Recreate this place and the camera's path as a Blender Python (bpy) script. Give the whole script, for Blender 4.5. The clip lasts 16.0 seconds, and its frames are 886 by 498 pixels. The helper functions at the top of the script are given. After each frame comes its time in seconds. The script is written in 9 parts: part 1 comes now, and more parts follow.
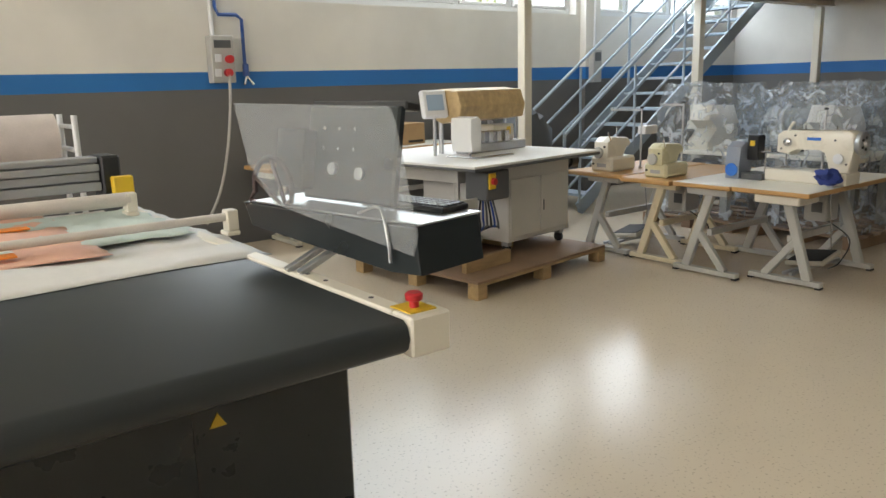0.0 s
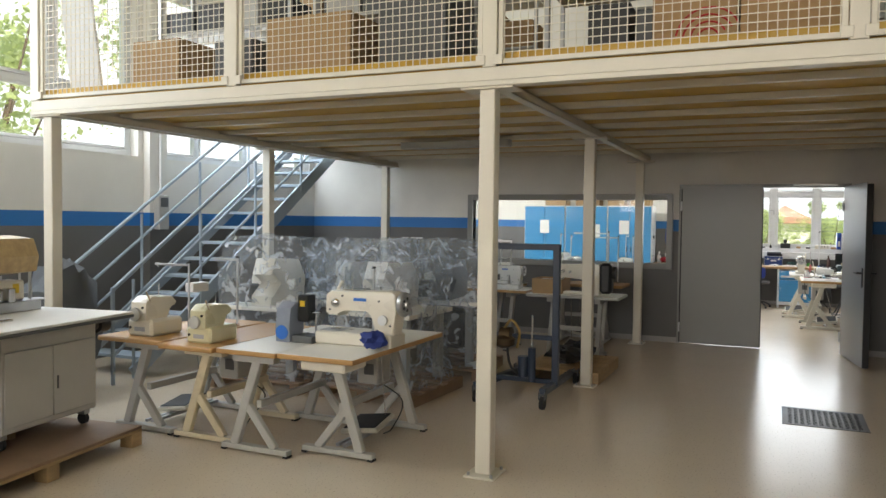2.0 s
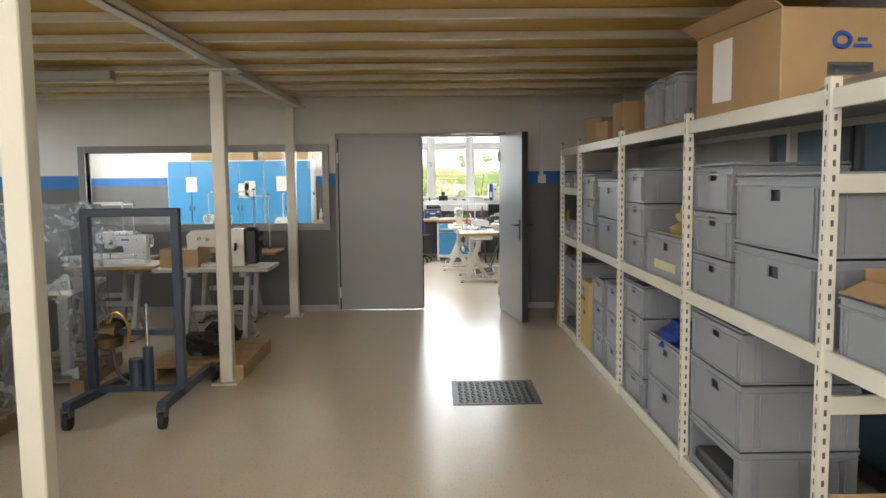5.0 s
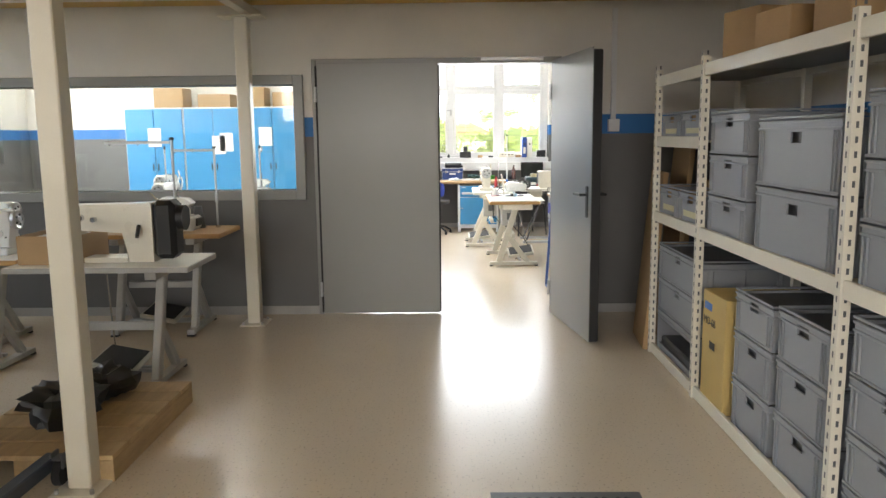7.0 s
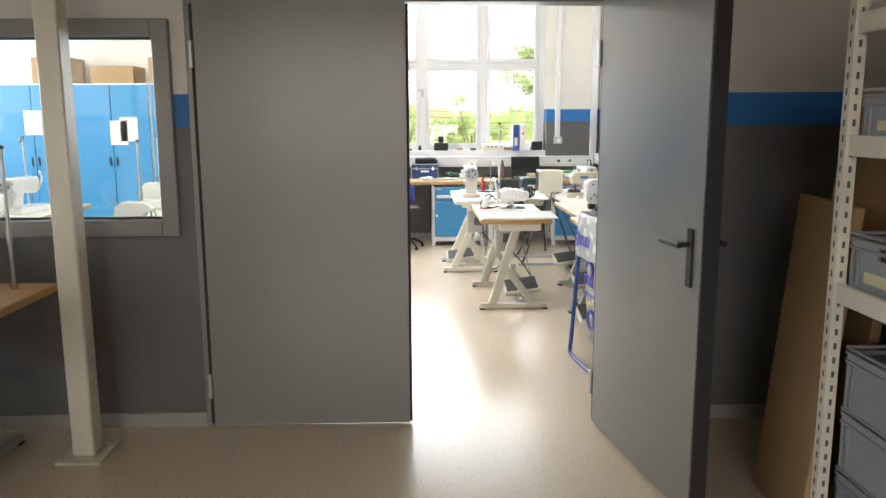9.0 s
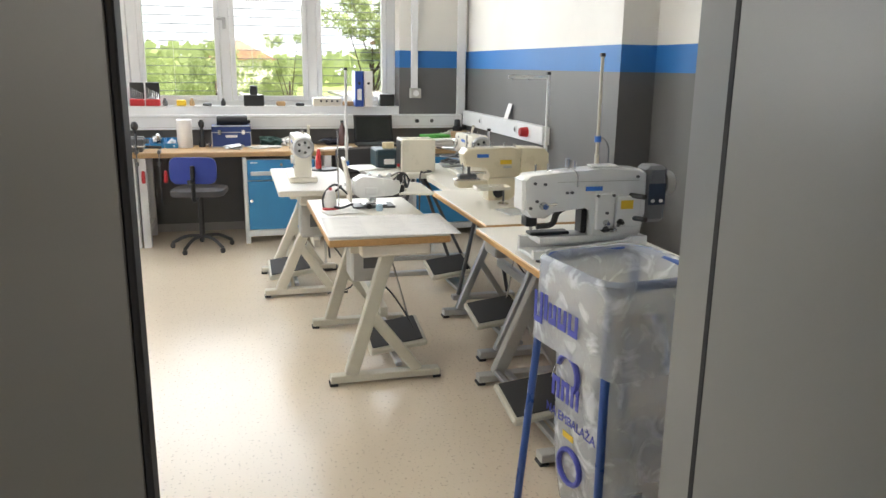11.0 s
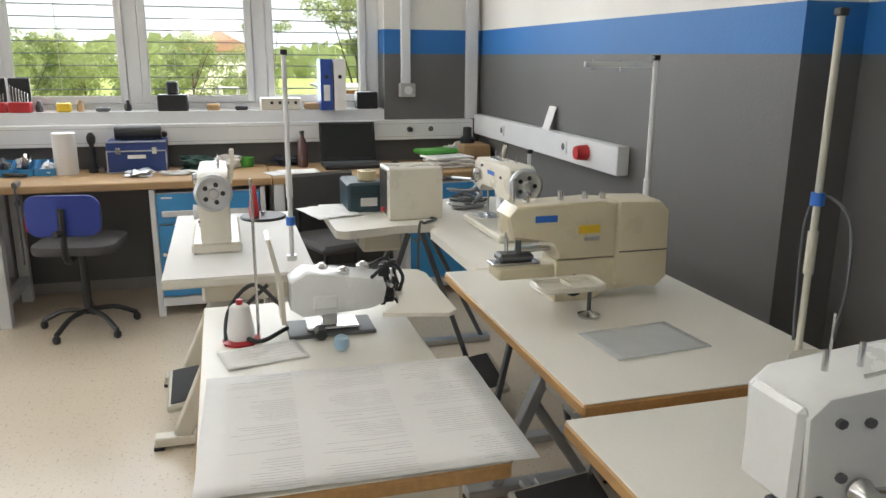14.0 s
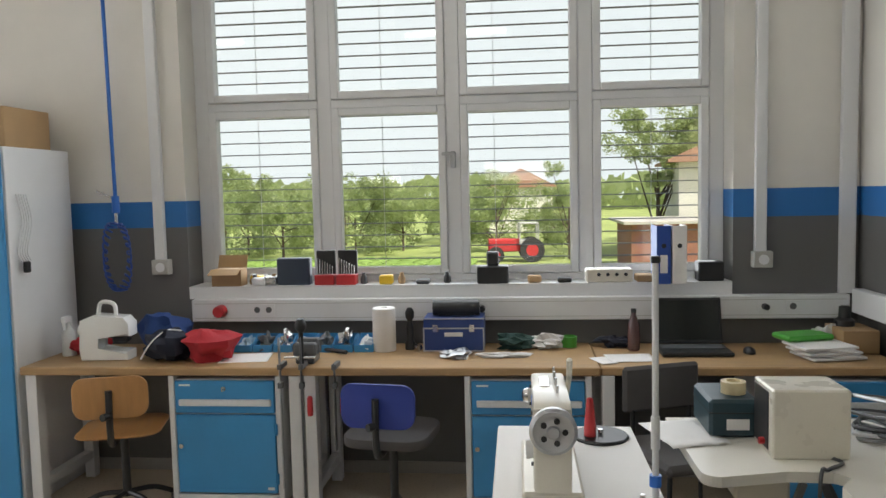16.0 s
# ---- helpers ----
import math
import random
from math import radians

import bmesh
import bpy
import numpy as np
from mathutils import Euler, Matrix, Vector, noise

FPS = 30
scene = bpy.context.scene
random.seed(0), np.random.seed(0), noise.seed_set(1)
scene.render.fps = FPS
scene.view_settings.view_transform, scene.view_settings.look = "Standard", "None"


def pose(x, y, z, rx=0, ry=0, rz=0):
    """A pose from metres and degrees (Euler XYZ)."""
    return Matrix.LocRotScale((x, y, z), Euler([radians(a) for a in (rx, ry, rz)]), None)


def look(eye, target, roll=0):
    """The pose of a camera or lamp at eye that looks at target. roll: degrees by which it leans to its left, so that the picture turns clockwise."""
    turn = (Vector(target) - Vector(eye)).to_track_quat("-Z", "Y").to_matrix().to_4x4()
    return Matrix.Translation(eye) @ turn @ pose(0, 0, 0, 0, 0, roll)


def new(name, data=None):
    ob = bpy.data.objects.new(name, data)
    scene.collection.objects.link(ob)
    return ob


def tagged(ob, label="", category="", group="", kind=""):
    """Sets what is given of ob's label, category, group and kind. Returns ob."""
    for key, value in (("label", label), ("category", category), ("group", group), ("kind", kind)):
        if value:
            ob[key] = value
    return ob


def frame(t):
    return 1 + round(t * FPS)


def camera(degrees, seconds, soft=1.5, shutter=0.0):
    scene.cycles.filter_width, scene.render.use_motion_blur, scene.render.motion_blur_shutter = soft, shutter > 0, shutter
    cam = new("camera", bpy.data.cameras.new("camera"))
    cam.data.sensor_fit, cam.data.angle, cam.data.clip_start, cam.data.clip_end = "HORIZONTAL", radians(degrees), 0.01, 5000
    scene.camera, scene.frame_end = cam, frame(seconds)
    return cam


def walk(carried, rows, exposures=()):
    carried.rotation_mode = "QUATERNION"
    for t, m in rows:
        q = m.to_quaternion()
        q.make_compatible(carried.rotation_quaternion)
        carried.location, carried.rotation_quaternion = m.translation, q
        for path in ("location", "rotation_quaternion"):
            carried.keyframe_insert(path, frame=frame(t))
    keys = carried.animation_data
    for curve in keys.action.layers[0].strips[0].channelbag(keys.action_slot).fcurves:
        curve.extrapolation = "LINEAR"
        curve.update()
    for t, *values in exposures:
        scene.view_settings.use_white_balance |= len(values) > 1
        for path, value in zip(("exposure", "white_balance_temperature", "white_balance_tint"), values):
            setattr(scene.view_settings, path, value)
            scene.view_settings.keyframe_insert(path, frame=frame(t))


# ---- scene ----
cam = camera(60.4, 16.0)
PATH = [
    (0, (1.013, -0.074, 1.502), (2.213, 1.467, 1.072), -1.5),
    (0.5, (1.336, -0.088, 1.506), (2.723, 1.306, 1.145), -0.8),
    (1, (1.601, -0.064, 1.522), (3.177, 1.141, 1.271), 0.3),
    (1.5, (1.863, 0.022, 1.529), (3.586, 1.026, 1.385), 0.9),
    (2, (1.933, -0.023, 1.576), (3.763, 0.782, 1.504), 0.7),
    (2.5, (1.846, 0.001, 1.607), (3.77, 0.544, 1.583), 0.2),
    (3, (1.771, -0.008, 1.627), (3.75, 0.283, 1.611), -0.3),
    (3.5, (1.938, -0.086, 1.615), (3.937, -0.037, 1.574), -0.3),
    (4, (2.307, -0.08, 1.583), (4.304, -0.156, 1.497), -0.2),
    (4.5, (2.802, -0.006, 1.604), (4.796, -0.09, 1.47), -0.4),
    (5, (3.386, 0.029, 1.563), (5.378, 0.006, 1.379), -0.6),
    (5.2, (3.611, 0.018, 1.547), (5.601, 0.029, 1.346), -0.3),
    (7.3, (6.533, 0.082, 1.476), (8.51, 0.096, 1.171), -0.6),
    (7.5, (6.768, 0.103, 1.485), (8.743, 0.109, 1.173), -0.6),
    (8, (7.547, 0.098, 1.515), (9.52, 0.099, 1.186), -0.4),
    (8.2, (7.804, 0.105, 1.52), (9.777, 0.1, 1.194), -0.4),
    (10.3, (10.465, 0.066, 1.513), (12.404, -0.189, 1.095), 0.3),
    (10.5, (10.747, 0.044, 1.518), (12.675, -0.263, 1.085), 0.4),
    (11, (11.331, 0.013, 1.506), (13.207, -0.498, 1.038), 0.8),
    (11.5, (11.756, -0.079, 1.493), (13.579, -0.744, 1.012), 0.6),
    (12, (12.121, -0.141, 1.493), (13.871, -0.967, 0.987), 0.5),
    (12.5, (12.439, -0.24, 1.489), (14.168, -1.094, 0.959), 0.3),
    (13, (12.807, -0.346, 1.474), (14.557, -1.146, 0.931), 0.6),
    (13.5, (13.179, -0.396, 1.464), (14.978, -1.09, 0.933), 0.9),
    (14, (13.451, -0.447, 1.468), (15.314, -0.984, 0.978), 0.4),
    (14.5, (13.697, -0.4, 1.532), (15.614, -0.798, 1.124), -0.2),
    (15, (13.862, -0.372, 1.556), (15.825, -0.611, 1.255), -0.9),
    (15.5, (14.049, -0.389, 1.571), (16.04, -0.417, 1.389), -1.2),
    (16, (14.166, -0.311, 1.668), (16.15, -0.113, 1.515), -1.3),
]
EXPOSURES = [(0, 1.22), (2.4, 1.15), (3.5, 1.35), (5, 1.75), (8, 2.1), (10.5, 1.45), (12.5, 1.28), (14.5, 0.74), (16, 0.36)]
walk(cam, [(t, look(eye, target, roll)) for t, eye, target, roll in PATH], EXPOSURES)

# ---- light ----
world = bpy.data.worlds.new("sky")
scene.world = world
world.use_nodes = True
wn = world.node_tree
sky = wn.nodes.new("ShaderNodeTexSky")
sky.sky_type = "NISHITA"
sky.sun_disc = False
sky.sun_elevation = radians(52)
sky.sun_rotation = radians(215)
sky.dust_density, sky.ozone_density, sky.air_density = 5.0, 0.5, 1.0
wn.nodes["Background"].inputs["Strength"].default_value = 0.15
wn.links.new(sky.outputs[0], wn.nodes["Background"].inputs["Color"])
sun = new("sun", bpy.data.lights.new("sun", "SUN"))
sun.data.energy, sun.data.angle, sun.data.color = 5.0, radians(0.5), (1.0, 0.95, 0.87)
sun.rotation_euler = Euler((radians(38), 0, radians(-35)))


def window_light(name, centre, facing, w, h, watts, colour):
    """Daylight entering at a window opening; the west opening is an added one."""
    la = bpy.data.lights.new(name, "AREA")
    la.shape, la.size, la.size_y, la.energy, la.color = "RECTANGLE", w, h, watts, colour
    ob = new(name, la)
    ob.matrix_world = look(centre, Vector(centre) + Vector(facing))
    return ob


DAY, WARM = (0.86, 0.93, 1.0), (1.0, 0.93, 0.86)
window_light("daylight_north", (6.2, 6.88, 3.35), (0, -1, -0.25), 5.0, 1.9, 82, DAY)
window_light("daylight_strip", (10.7, 6.88, 2.95), (0, -1, -0.1), 3.0, 1.2, 55, DAY)
# Warm fill lamp, added at an unseen opening behind the camera.
window_light("west_fill", (-5.88, 2.0, 3.2), (1, 0, -0.12), 7.0, 2.4, 190, WARM)
window_light("daylight_east", (18.53, 0.03, 2.1), (-1, 0, -0.1), 2.9, 1.85, 34, (0.92, 0.96, 1.0))
window_light("daylight_workshop", (15.5, 6.88, 2.1), (0, -1, -0.05), 4.4, 1.8, 64, (0.98, 0.97, 1.0))


# ---- materials ----
def nodes_of(name):
    m = bpy.data.materials.new(name)
    m.use_nodes = True
    nt = m.node_tree
    return m, nt, nt.nodes["Principled BSDF"]


def mat(name, col, rough=0.5, metal=0.0, var=0.12, scale=6.0, bump=0.0, grain=120.0, clear=0.0, rvar=0.1, emit=0.0, alpha=1.0, island=0.0, stretch=(1, 1, 1)):
    """A painted or plain surface: base colour with soft blotches and fine grain, roughness variation and slight relief."""
    m, nt, p = nodes_of(name)
    N, L = nt.nodes, nt.links
    tc = N.new("ShaderNodeTexCoord")
    mp = N.new("ShaderNodeMapping")
    mp.inputs["Scale"].default_value = stretch
    L.new(tc.outputs["Object"], mp.inputs["Vector"])
    big, fine = N.new("ShaderNodeTexNoise"), N.new("ShaderNodeTexNoise")
    big.inputs["Scale"].default_value, big.inputs["Detail"].default_value = scale, 5
    fine.inputs["Scale"].default_value, fine.inputs["Detail"].default_value = grain, 3
    for n in (big, fine):
        L.new(mp.outputs[0], n.inputs["Vector"])
    mix = N.new("ShaderNodeMix")
    mix.data_type = "FLOAT"
    mix.inputs[0].default_value = 0.35
    L.new(big.outputs[0], mix.inputs[2])
    L.new(fine.outputs[0], mix.inputs[3])
    ramp = N.new("ShaderNodeMapRange")
    ramp.inputs[1].default_value, ramp.inputs[2].default_value = 0.3, 0.7
    ramp.inputs[3].default_value, ramp.inputs[4].default_value = 1 - var, 1 + var * 0.6
    L.new(mix.outputs[0], ramp.inputs[0])
    hsv = N.new("ShaderNodeHueSaturation")
    hsv.inputs["Color"].default_value = (*col, 1)
    if island:
        oi = N.new("ShaderNodeObjectInfo")
        mr = N.new("ShaderNodeMapRange")
        mr.inputs[3].default_value, mr.inputs[4].default_value = 1 - island, 1 + island
        L.new(oi.outputs["Random"], mr.inputs[0])
        mu = N.new("ShaderNodeMath")
        mu.operation = "MULTIPLY"
        L.new(mr.outputs[0], mu.inputs[0])
        L.new(ramp.outputs[0], mu.inputs[1])
        L.new(mu.outputs[0], hsv.inputs["Value"])
    else:
        L.new(ramp.outputs[0], hsv.inputs["Value"])
    L.new(hsv.outputs[0], p.inputs["Base Color"])
    rr = N.new("ShaderNodeMapRange")
    rr.inputs[3].default_value, rr.inputs[4].default_value = max(0.02, rough - rvar), min(1, rough + rvar)
    L.new(big.outputs[0], rr.inputs[0])
    L.new(rr.outputs[0], p.inputs["Roughness"])
    p.inputs["Metallic"].default_value = metal
    if clear:
        p.inputs["Coat Weight"].default_value = clear
        p.inputs["Coat Roughness"].default_value = 0.15
    if bump:
        b = N.new("ShaderNodeBump")
        b.inputs["Strength"].default_value, b.inputs["Distance"].default_value = bump, 0.004
        L.new(fine.outputs[0], b.inputs["Height"])
        L.new(b.outputs[0], p.inputs["Normal"])
    if emit:
        p.inputs["Emission Color"].default_value = (*col, 1)
        p.inputs["Emission Strength"].default_value = emit
    if alpha < 1:
        p.inputs["Alpha"].default_value = alpha
    return m


def wall_paint():
    """Grey wainscot paint, a blue stripe and off-white above, on plaster."""
    m, nt, p = nodes_of("wall_paint")
    N, L = nt.nodes, nt.links
    geo, sep = N.new("ShaderNodeNewGeometry"), N.new("ShaderNodeSeparateXYZ")
    L.new(geo.outputs["Position"], sep.inputs[0])
    ramp = N.new("ShaderNodeValToRGB")
    ramp.color_ramp.interpolation = "CONSTANT"
    e = ramp.color_ramp.elements
    e[0].position, e[0].color = 0.0, (0.130, 0.128, 0.124, 1)
    e[1].position, e[1].color = 0.1475, (0.02, 0.155, 0.44, 1)
    w = e.new(0.1625)
    w.color = (0.72, 0.70, 0.655, 1)
    sc = N.new("ShaderNodeMath")
    sc.operation = "MULTIPLY"
    sc.inputs[1].default_value = 0.1
    L.new(sep.outputs[2], sc.inputs[0])
    L.new(sc.outputs[0], ramp.inputs[0])
    n1, n2 = N.new("ShaderNodeTexNoise"), N.new("ShaderNodeTexNoise")
    n1.inputs["Scale"].default_value, n1.inputs["Detail"].default_value = 1.7, 6
    n2.inputs["Scale"].default_value, n2.inputs["Detail"].default_value = 90, 3
    for n in (n1, n2):
        L.new(geo.outputs["Position"], n.inputs["Vector"])
    mr = N.new("ShaderNodeMapRange")
    mr.inputs[1].default_value, mr.inputs[2].default_value, mr.inputs[3].default_value, mr.inputs[4].default_value = 0.3, 0.7, 0.93, 1.05
    L.new(n1.outputs[0], mr.inputs[0])
    hsv = N.new("ShaderNodeHueSaturation")
    L.new(ramp.outputs[0], hsv.inputs["Color"])
    L.new(mr.outputs[0], hsv.inputs["Value"])
    L.new(hsv.outputs[0], p.inputs["Base Color"])
    p.inputs["Roughness"].default_value = 0.55
    b = N.new("ShaderNodeBump")
    b.inputs["Strength"].default_value, b.inputs["Distance"].default_value = 0.25, 0.003
    L.new(n2.outputs[0], b.inputs["Height"])
    L.new(b.outputs[0], p.inputs["Normal"])
    return m


def floor_finish():
    """Waxed beige vinyl with fine dark specks, scuffs and uneven gloss."""
    m, nt, p = nodes_of("floor_vinyl")
    N, L = nt.nodes, nt.links
    geo = N.new("ShaderNodeNewGeometry")
    big, mid, speck, scr = (N.new("ShaderNodeTexNoise") for _ in range(4))
    for n, s, d in ((big, 0.7, 3), (mid, 4.0, 2), (speck, 75, 0), (scr, 0.9, 1)):
        n.inputs["Scale"].default_value, n.inputs["Detail"].default_value = s, d
        L.new(geo.outputs["Position"], n.inputs["Vector"])
    base = N.new("ShaderNodeValToRGB")
    base.color_ramp.elements[0].position, base.color_ramp.elements[0].color = 0.0, (0.66, 0.57, 0.445, 1)
    base.color_ramp.elements[1].position, base.color_ramp.elements[1].color = 1.0, (0.74, 0.645, 0.51, 1)
    addn = N.new("ShaderNodeMix")
    addn.data_type = "FLOAT"
    addn.inputs[0].default_value = 0.45
    L.new(big.outputs[0], addn.inputs[2])
    L.new(mid.outputs[0], addn.inputs[3])
    L.new(addn.outputs[0], base.inputs[0])
    sp = N.new("ShaderNodeValToRGB")
    sp.color_ramp.elements[0].position, sp.color_ramp.elements[0].color = 0.24, (0.42, 0.38, 0.33, 1)
    sp.color_ramp.elements[1].position, sp.color_ramp.elements[1].color = 0.31, (1, 1, 1, 1)
    L.new(speck.outputs[0], sp.inputs[0])
    mul = N.new("ShaderNodeMix")
    mul.data_type, mul.blend_type = "RGBA", "MULTIPLY"
    mul.inputs[0].default_value = 0.4
    L.new(base.outputs[0], mul.inputs[6])
    L.new(sp.outputs[0], mul.inputs[7])
    L.new(mul.outputs[2], p.inputs["Base Color"])
    rr = N.new("ShaderNodeMapRange")
    rr.inputs[1].default_value, rr.inputs[2].default_value, rr.inputs[3].default_value, rr.inputs[4].default_value = 0.2, 0.8, 0.2, 0.27
    L.new(scr.outputs[0], rr.inputs[0])
    L.new(rr.outputs[0], p.inputs["Roughness"])
    b = N.new("ShaderNodeBump")
    b.inputs["Strength"].default_value, b.inputs["Distance"].default_value = 0.0, 0.01
    L.new(mid.outputs[0], b.inputs["Height"])
    p.inputs["Specular IOR Level"].default_value = 0.42
    L.new(b.outputs[0], p.inputs["Normal"])
    return m


def clear(name, tint=(1, 1, 1), rough=0.0, trans=0.9, wrinkle=0.0, wscale=9.0, spec=0.5, base=(0.85, 0.88, 0.9), glint=None):
    """A thin clear sheet: see-through with gloss on it, and painted pale glints if asked."""
    m, nt, p = nodes_of(name)
    N, L = nt.nodes, nt.links
    out = N["Material Output"]
    tr = N.new("ShaderNodeBsdfTransparent")
    tr.inputs[0].default_value = (*tint, 1)
    p.inputs["Base Color"].default_value = (*base, 1)
    p.inputs["Roughness"].default_value = rough
    p.inputs["Specular IOR Level"].default_value = spec
    mx = N.new("ShaderNodeMixShader")
    mx.inputs[0].default_value = 1 - trans
    L.new(tr.outputs[0], mx.inputs[1])
    L.new(p.outputs[0], mx.inputs[2])
    L.new(mx.outputs[0], out.inputs[0])
    if wrinkle:
        tc, n = N.new("ShaderNodeTexCoord"), N.new("ShaderNodeTexNoise")
        n.inputs["Scale"].default_value, n.inputs["Detail"].default_value, n.inputs["Distortion"].default_value = wscale, 5, 1.6
        L.new(tc.outputs["Object"], n.inputs["Vector"])
        b = N.new("ShaderNodeBump")
        b.inputs["Strength"].default_value, b.inputs["Distance"].default_value = wrinkle, 0.05
        L.new(n.outputs[0], b.inputs["Height"])
        L.new(b.outputs[0], p.inputs["Normal"])
        mr = N.new("ShaderNodeMapRange")
        mr.inputs[1].default_value, mr.inputs[2].default_value = 0.52, 0.66
        mr.inputs[3].default_value, mr.inputs[4].default_value = 1 - trans, min(1, 3.6 * (1 - trans) if trans > 0.8 else 1.9 * (1 - trans))
        # Narrow pale bands mixed in by noise, painting highlights on the folds.
        if glint:
            mr.inputs[1].default_value, mr.inputs[2].default_value, mr.inputs[4].default_value = 0.55, 0.63, glint
        L.new(n.outputs[0], mr.inputs[0])
        L.new(mr.outputs[0], mx.inputs[0])
    return m


def glass():
    """Clear pane: see-through, with a mirror gloss that grows towards grazing."""
    m, nt, p = nodes_of("window_glass")
    N, L = nt.nodes, nt.links
    tr, gl, mx, lw, mr = N.new("ShaderNodeBsdfTransparent"), N.new("ShaderNodeBsdfGlossy"), N.new("ShaderNodeMixShader"), N.new("ShaderNodeLayerWeight"), N.new("ShaderNodeMath")
    gl.inputs["Roughness"].default_value = 0.01
    tr.inputs[0].default_value = (0.95, 0.97, 0.96, 1)
    mr.operation = "MULTIPLY_ADD"
    mr.inputs[1].default_value, mr.inputs[2].default_value = 0.16, 0.03
    lw.inputs["Blend"].default_value = 0.35
    L.new(lw.outputs["Facing"], mr.inputs[0])
    L.new(mr.outputs[0], mx.inputs[0])
    L.new(tr.outputs[0], mx.inputs[1])
    L.new(gl.outputs[0], mx.inputs[2])
    L.new(mx.outputs[0], N["Material Output"].inputs[0])
    return m


def leafy():
    """Leaves that let some sunlight through."""
    m = mat("leaves", (0.24, 0.28, 0.12), 0.6, var=0.5, scale=1.5)
    N, L = m.node_tree.nodes, m.node_tree.links
    tl, mx = N.new("ShaderNodeBsdfTranslucent"), N.new("ShaderNodeMixShader")
    tl.inputs[0].default_value = (0.52, 0.60, 0.28, 1)
    mx.inputs[0].default_value = 0.55
    L.new(N["Principled BSDF"].outputs[0], mx.inputs[1])
    L.new(tl.outputs[0], mx.inputs[2])
    L.new(mx.outputs[0], N["Material Output"].inputs[0])
    return m


WALL, FLOOR, GLASS = wall_paint(), floor_finish(), glass()
PLASTIC_WRAP = clear("stretch_film", (0.90, 0.93, 0.96), 0.08, 0.86, 1.0, 6.0, 1.0, (0.78, 0.84, 0.90), 0.62)
ACRYLIC = clear("clear_acrylic", (0.93, 0.95, 0.95), 0.05, 0.86, 0.0, 1.0, 0.6)
BAG_FILM = clear("bag_film", (0.95, 0.93, 0.88), 0.25, 0.60, 0.35, 9.0, 0.5)
CEIL = mat("ceiling_paint", (0.72, 0.71, 0.68), 0.8, bump=0.1)
CREAM = mat("cream_steel_paint", (0.74, 0.70, 0.60), 0.4, var=0.05, bump=0.03)
PVC = mat("white_pvc", (0.72, 0.73, 0.74), 0.35, var=0.04)
DOORGREY = mat("grey_door_steel", (0.235, 0.235, 0.225), 0.30, var=0.03, scale=2.0, bump=0.02, grain=300, rvar=0.02)
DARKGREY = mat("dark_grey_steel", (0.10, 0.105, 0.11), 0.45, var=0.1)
BLACK = mat("black_plastic", (0.016, 0.017, 0.018), 0.4, var=0.2)
BLACKPAINT = mat("black_powder_coat", (0.014, 0.02, 0.022), 0.3, var=0.15, bump=0.05)
NAVYSTEEL = mat("dark_blue_steel", (0.03, 0.045, 0.075), 0.4, var=0.15)
STAIR = mat("blue_grey_steel", (0.33, 0.40, 0.47), 0.45, var=0.06)
DECK = mat("deck_board_yellow", (0.62, 0.38, 0.05), 0.4, var=0.12, scale=1.5, bump=0.1, stretch=(1, 6, 1))
CHROME = mat("bright_steel", (0.62, 0.62, 0.62), 0.22, metal=1.0, var=0.08)
ALU = mat("dull_aluminium", (0.50, 0.51, 0.52), 0.4, metal=0.9, var=0.08)
MACHINE = mat("machine_cream_enamel", (0.74, 0.70, 0.60), 0.3, var=0.05, clear=0.2)
MACHINEWHITE = mat("machine_white_enamel", (0.78, 0.79, 0.78), 0.25, var=0.04, clear=0.3)
BEIGE = mat("beige_machine_enamel", (0.70, 0.62, 0.44), 0.3, var=0.05, clear=0.2)
LEGPAINT = mat("beige_leg_enamel", (0.56, 0.54, 0.45), 0.4, var=0.08, scale=12, bump=0.05)
GREYBODY = mat("grey_sheet_metal", (0.43, 0.425, 0.40), 0.42, var=0.06, bump=0.02)
LAMINATE = mat("white_laminate_top", (0.80, 0.775, 0.70), 0.35, var=0.05, scale=3)
WOODEDGE = mat("beech_edge", (0.50, 0.29, 0.11), 0.45, var=0.2, scale=9, stretch=(1, 8, 8), bump=0.05)
BENCHWOOD = mat("beech_worktop", (0.42, 0.27, 0.13), 0.45, var=0.25, scale=5, stretch=(8, 1, 8), bump=0.06)
PALLETWOOD = mat("pallet_pine", (0.48, 0.34, 0.18), 0.7, var=0.25, scale=5, stretch=(1, 6, 6), bump=0.15, island=0.15)
PLYWOOD = mat("worn_plywood", (0.30, 0.20, 0.13), 0.6, var=0.3, scale=4, bump=0.1)
CARDBOARD = mat("cardboard", (0.40, 0.26, 0.13), 0.75, var=0.1, scale=8, bump=0.05, island=0.1)
CRATEGREY = mat("grey_crate_plastic", (0.285, 0.30, 0.325), 0.42, var=0.06, island=0.06)
BLUE = mat("blue_cabinet_paint", (0.045, 0.27, 0.56), 0.4, var=0.06)
DEEPBLUE = mat("deep_blue_plastic", (0.02, 0.07, 0.33), 0.4, var=0.1)
BINBLUE = mat("blue_bin_plastic", (0.035, 0.17, 0.60), 0.4, var=0.06, bump=0.04)
TUBEBLUE = mat("blue_tube_enamel", (0.035, 0.09, 0.30), 0.3, var=0.08)
RED = mat("red_enamel", (0.52, 0.025, 0.02), 0.25, var=0.06, clear=0.4)
REDPLASTIC = mat("red_plastic", (0.50, 0.03, 0.035), 0.4, var=0.08)
YELLOW = mat("yellow_paint", (0.75, 0.50, 0.03), 0.4, var=0.06)
ORANGE = mat("orange_tape", (0.80, 0.25, 0.03), 0.5, var=0.1)
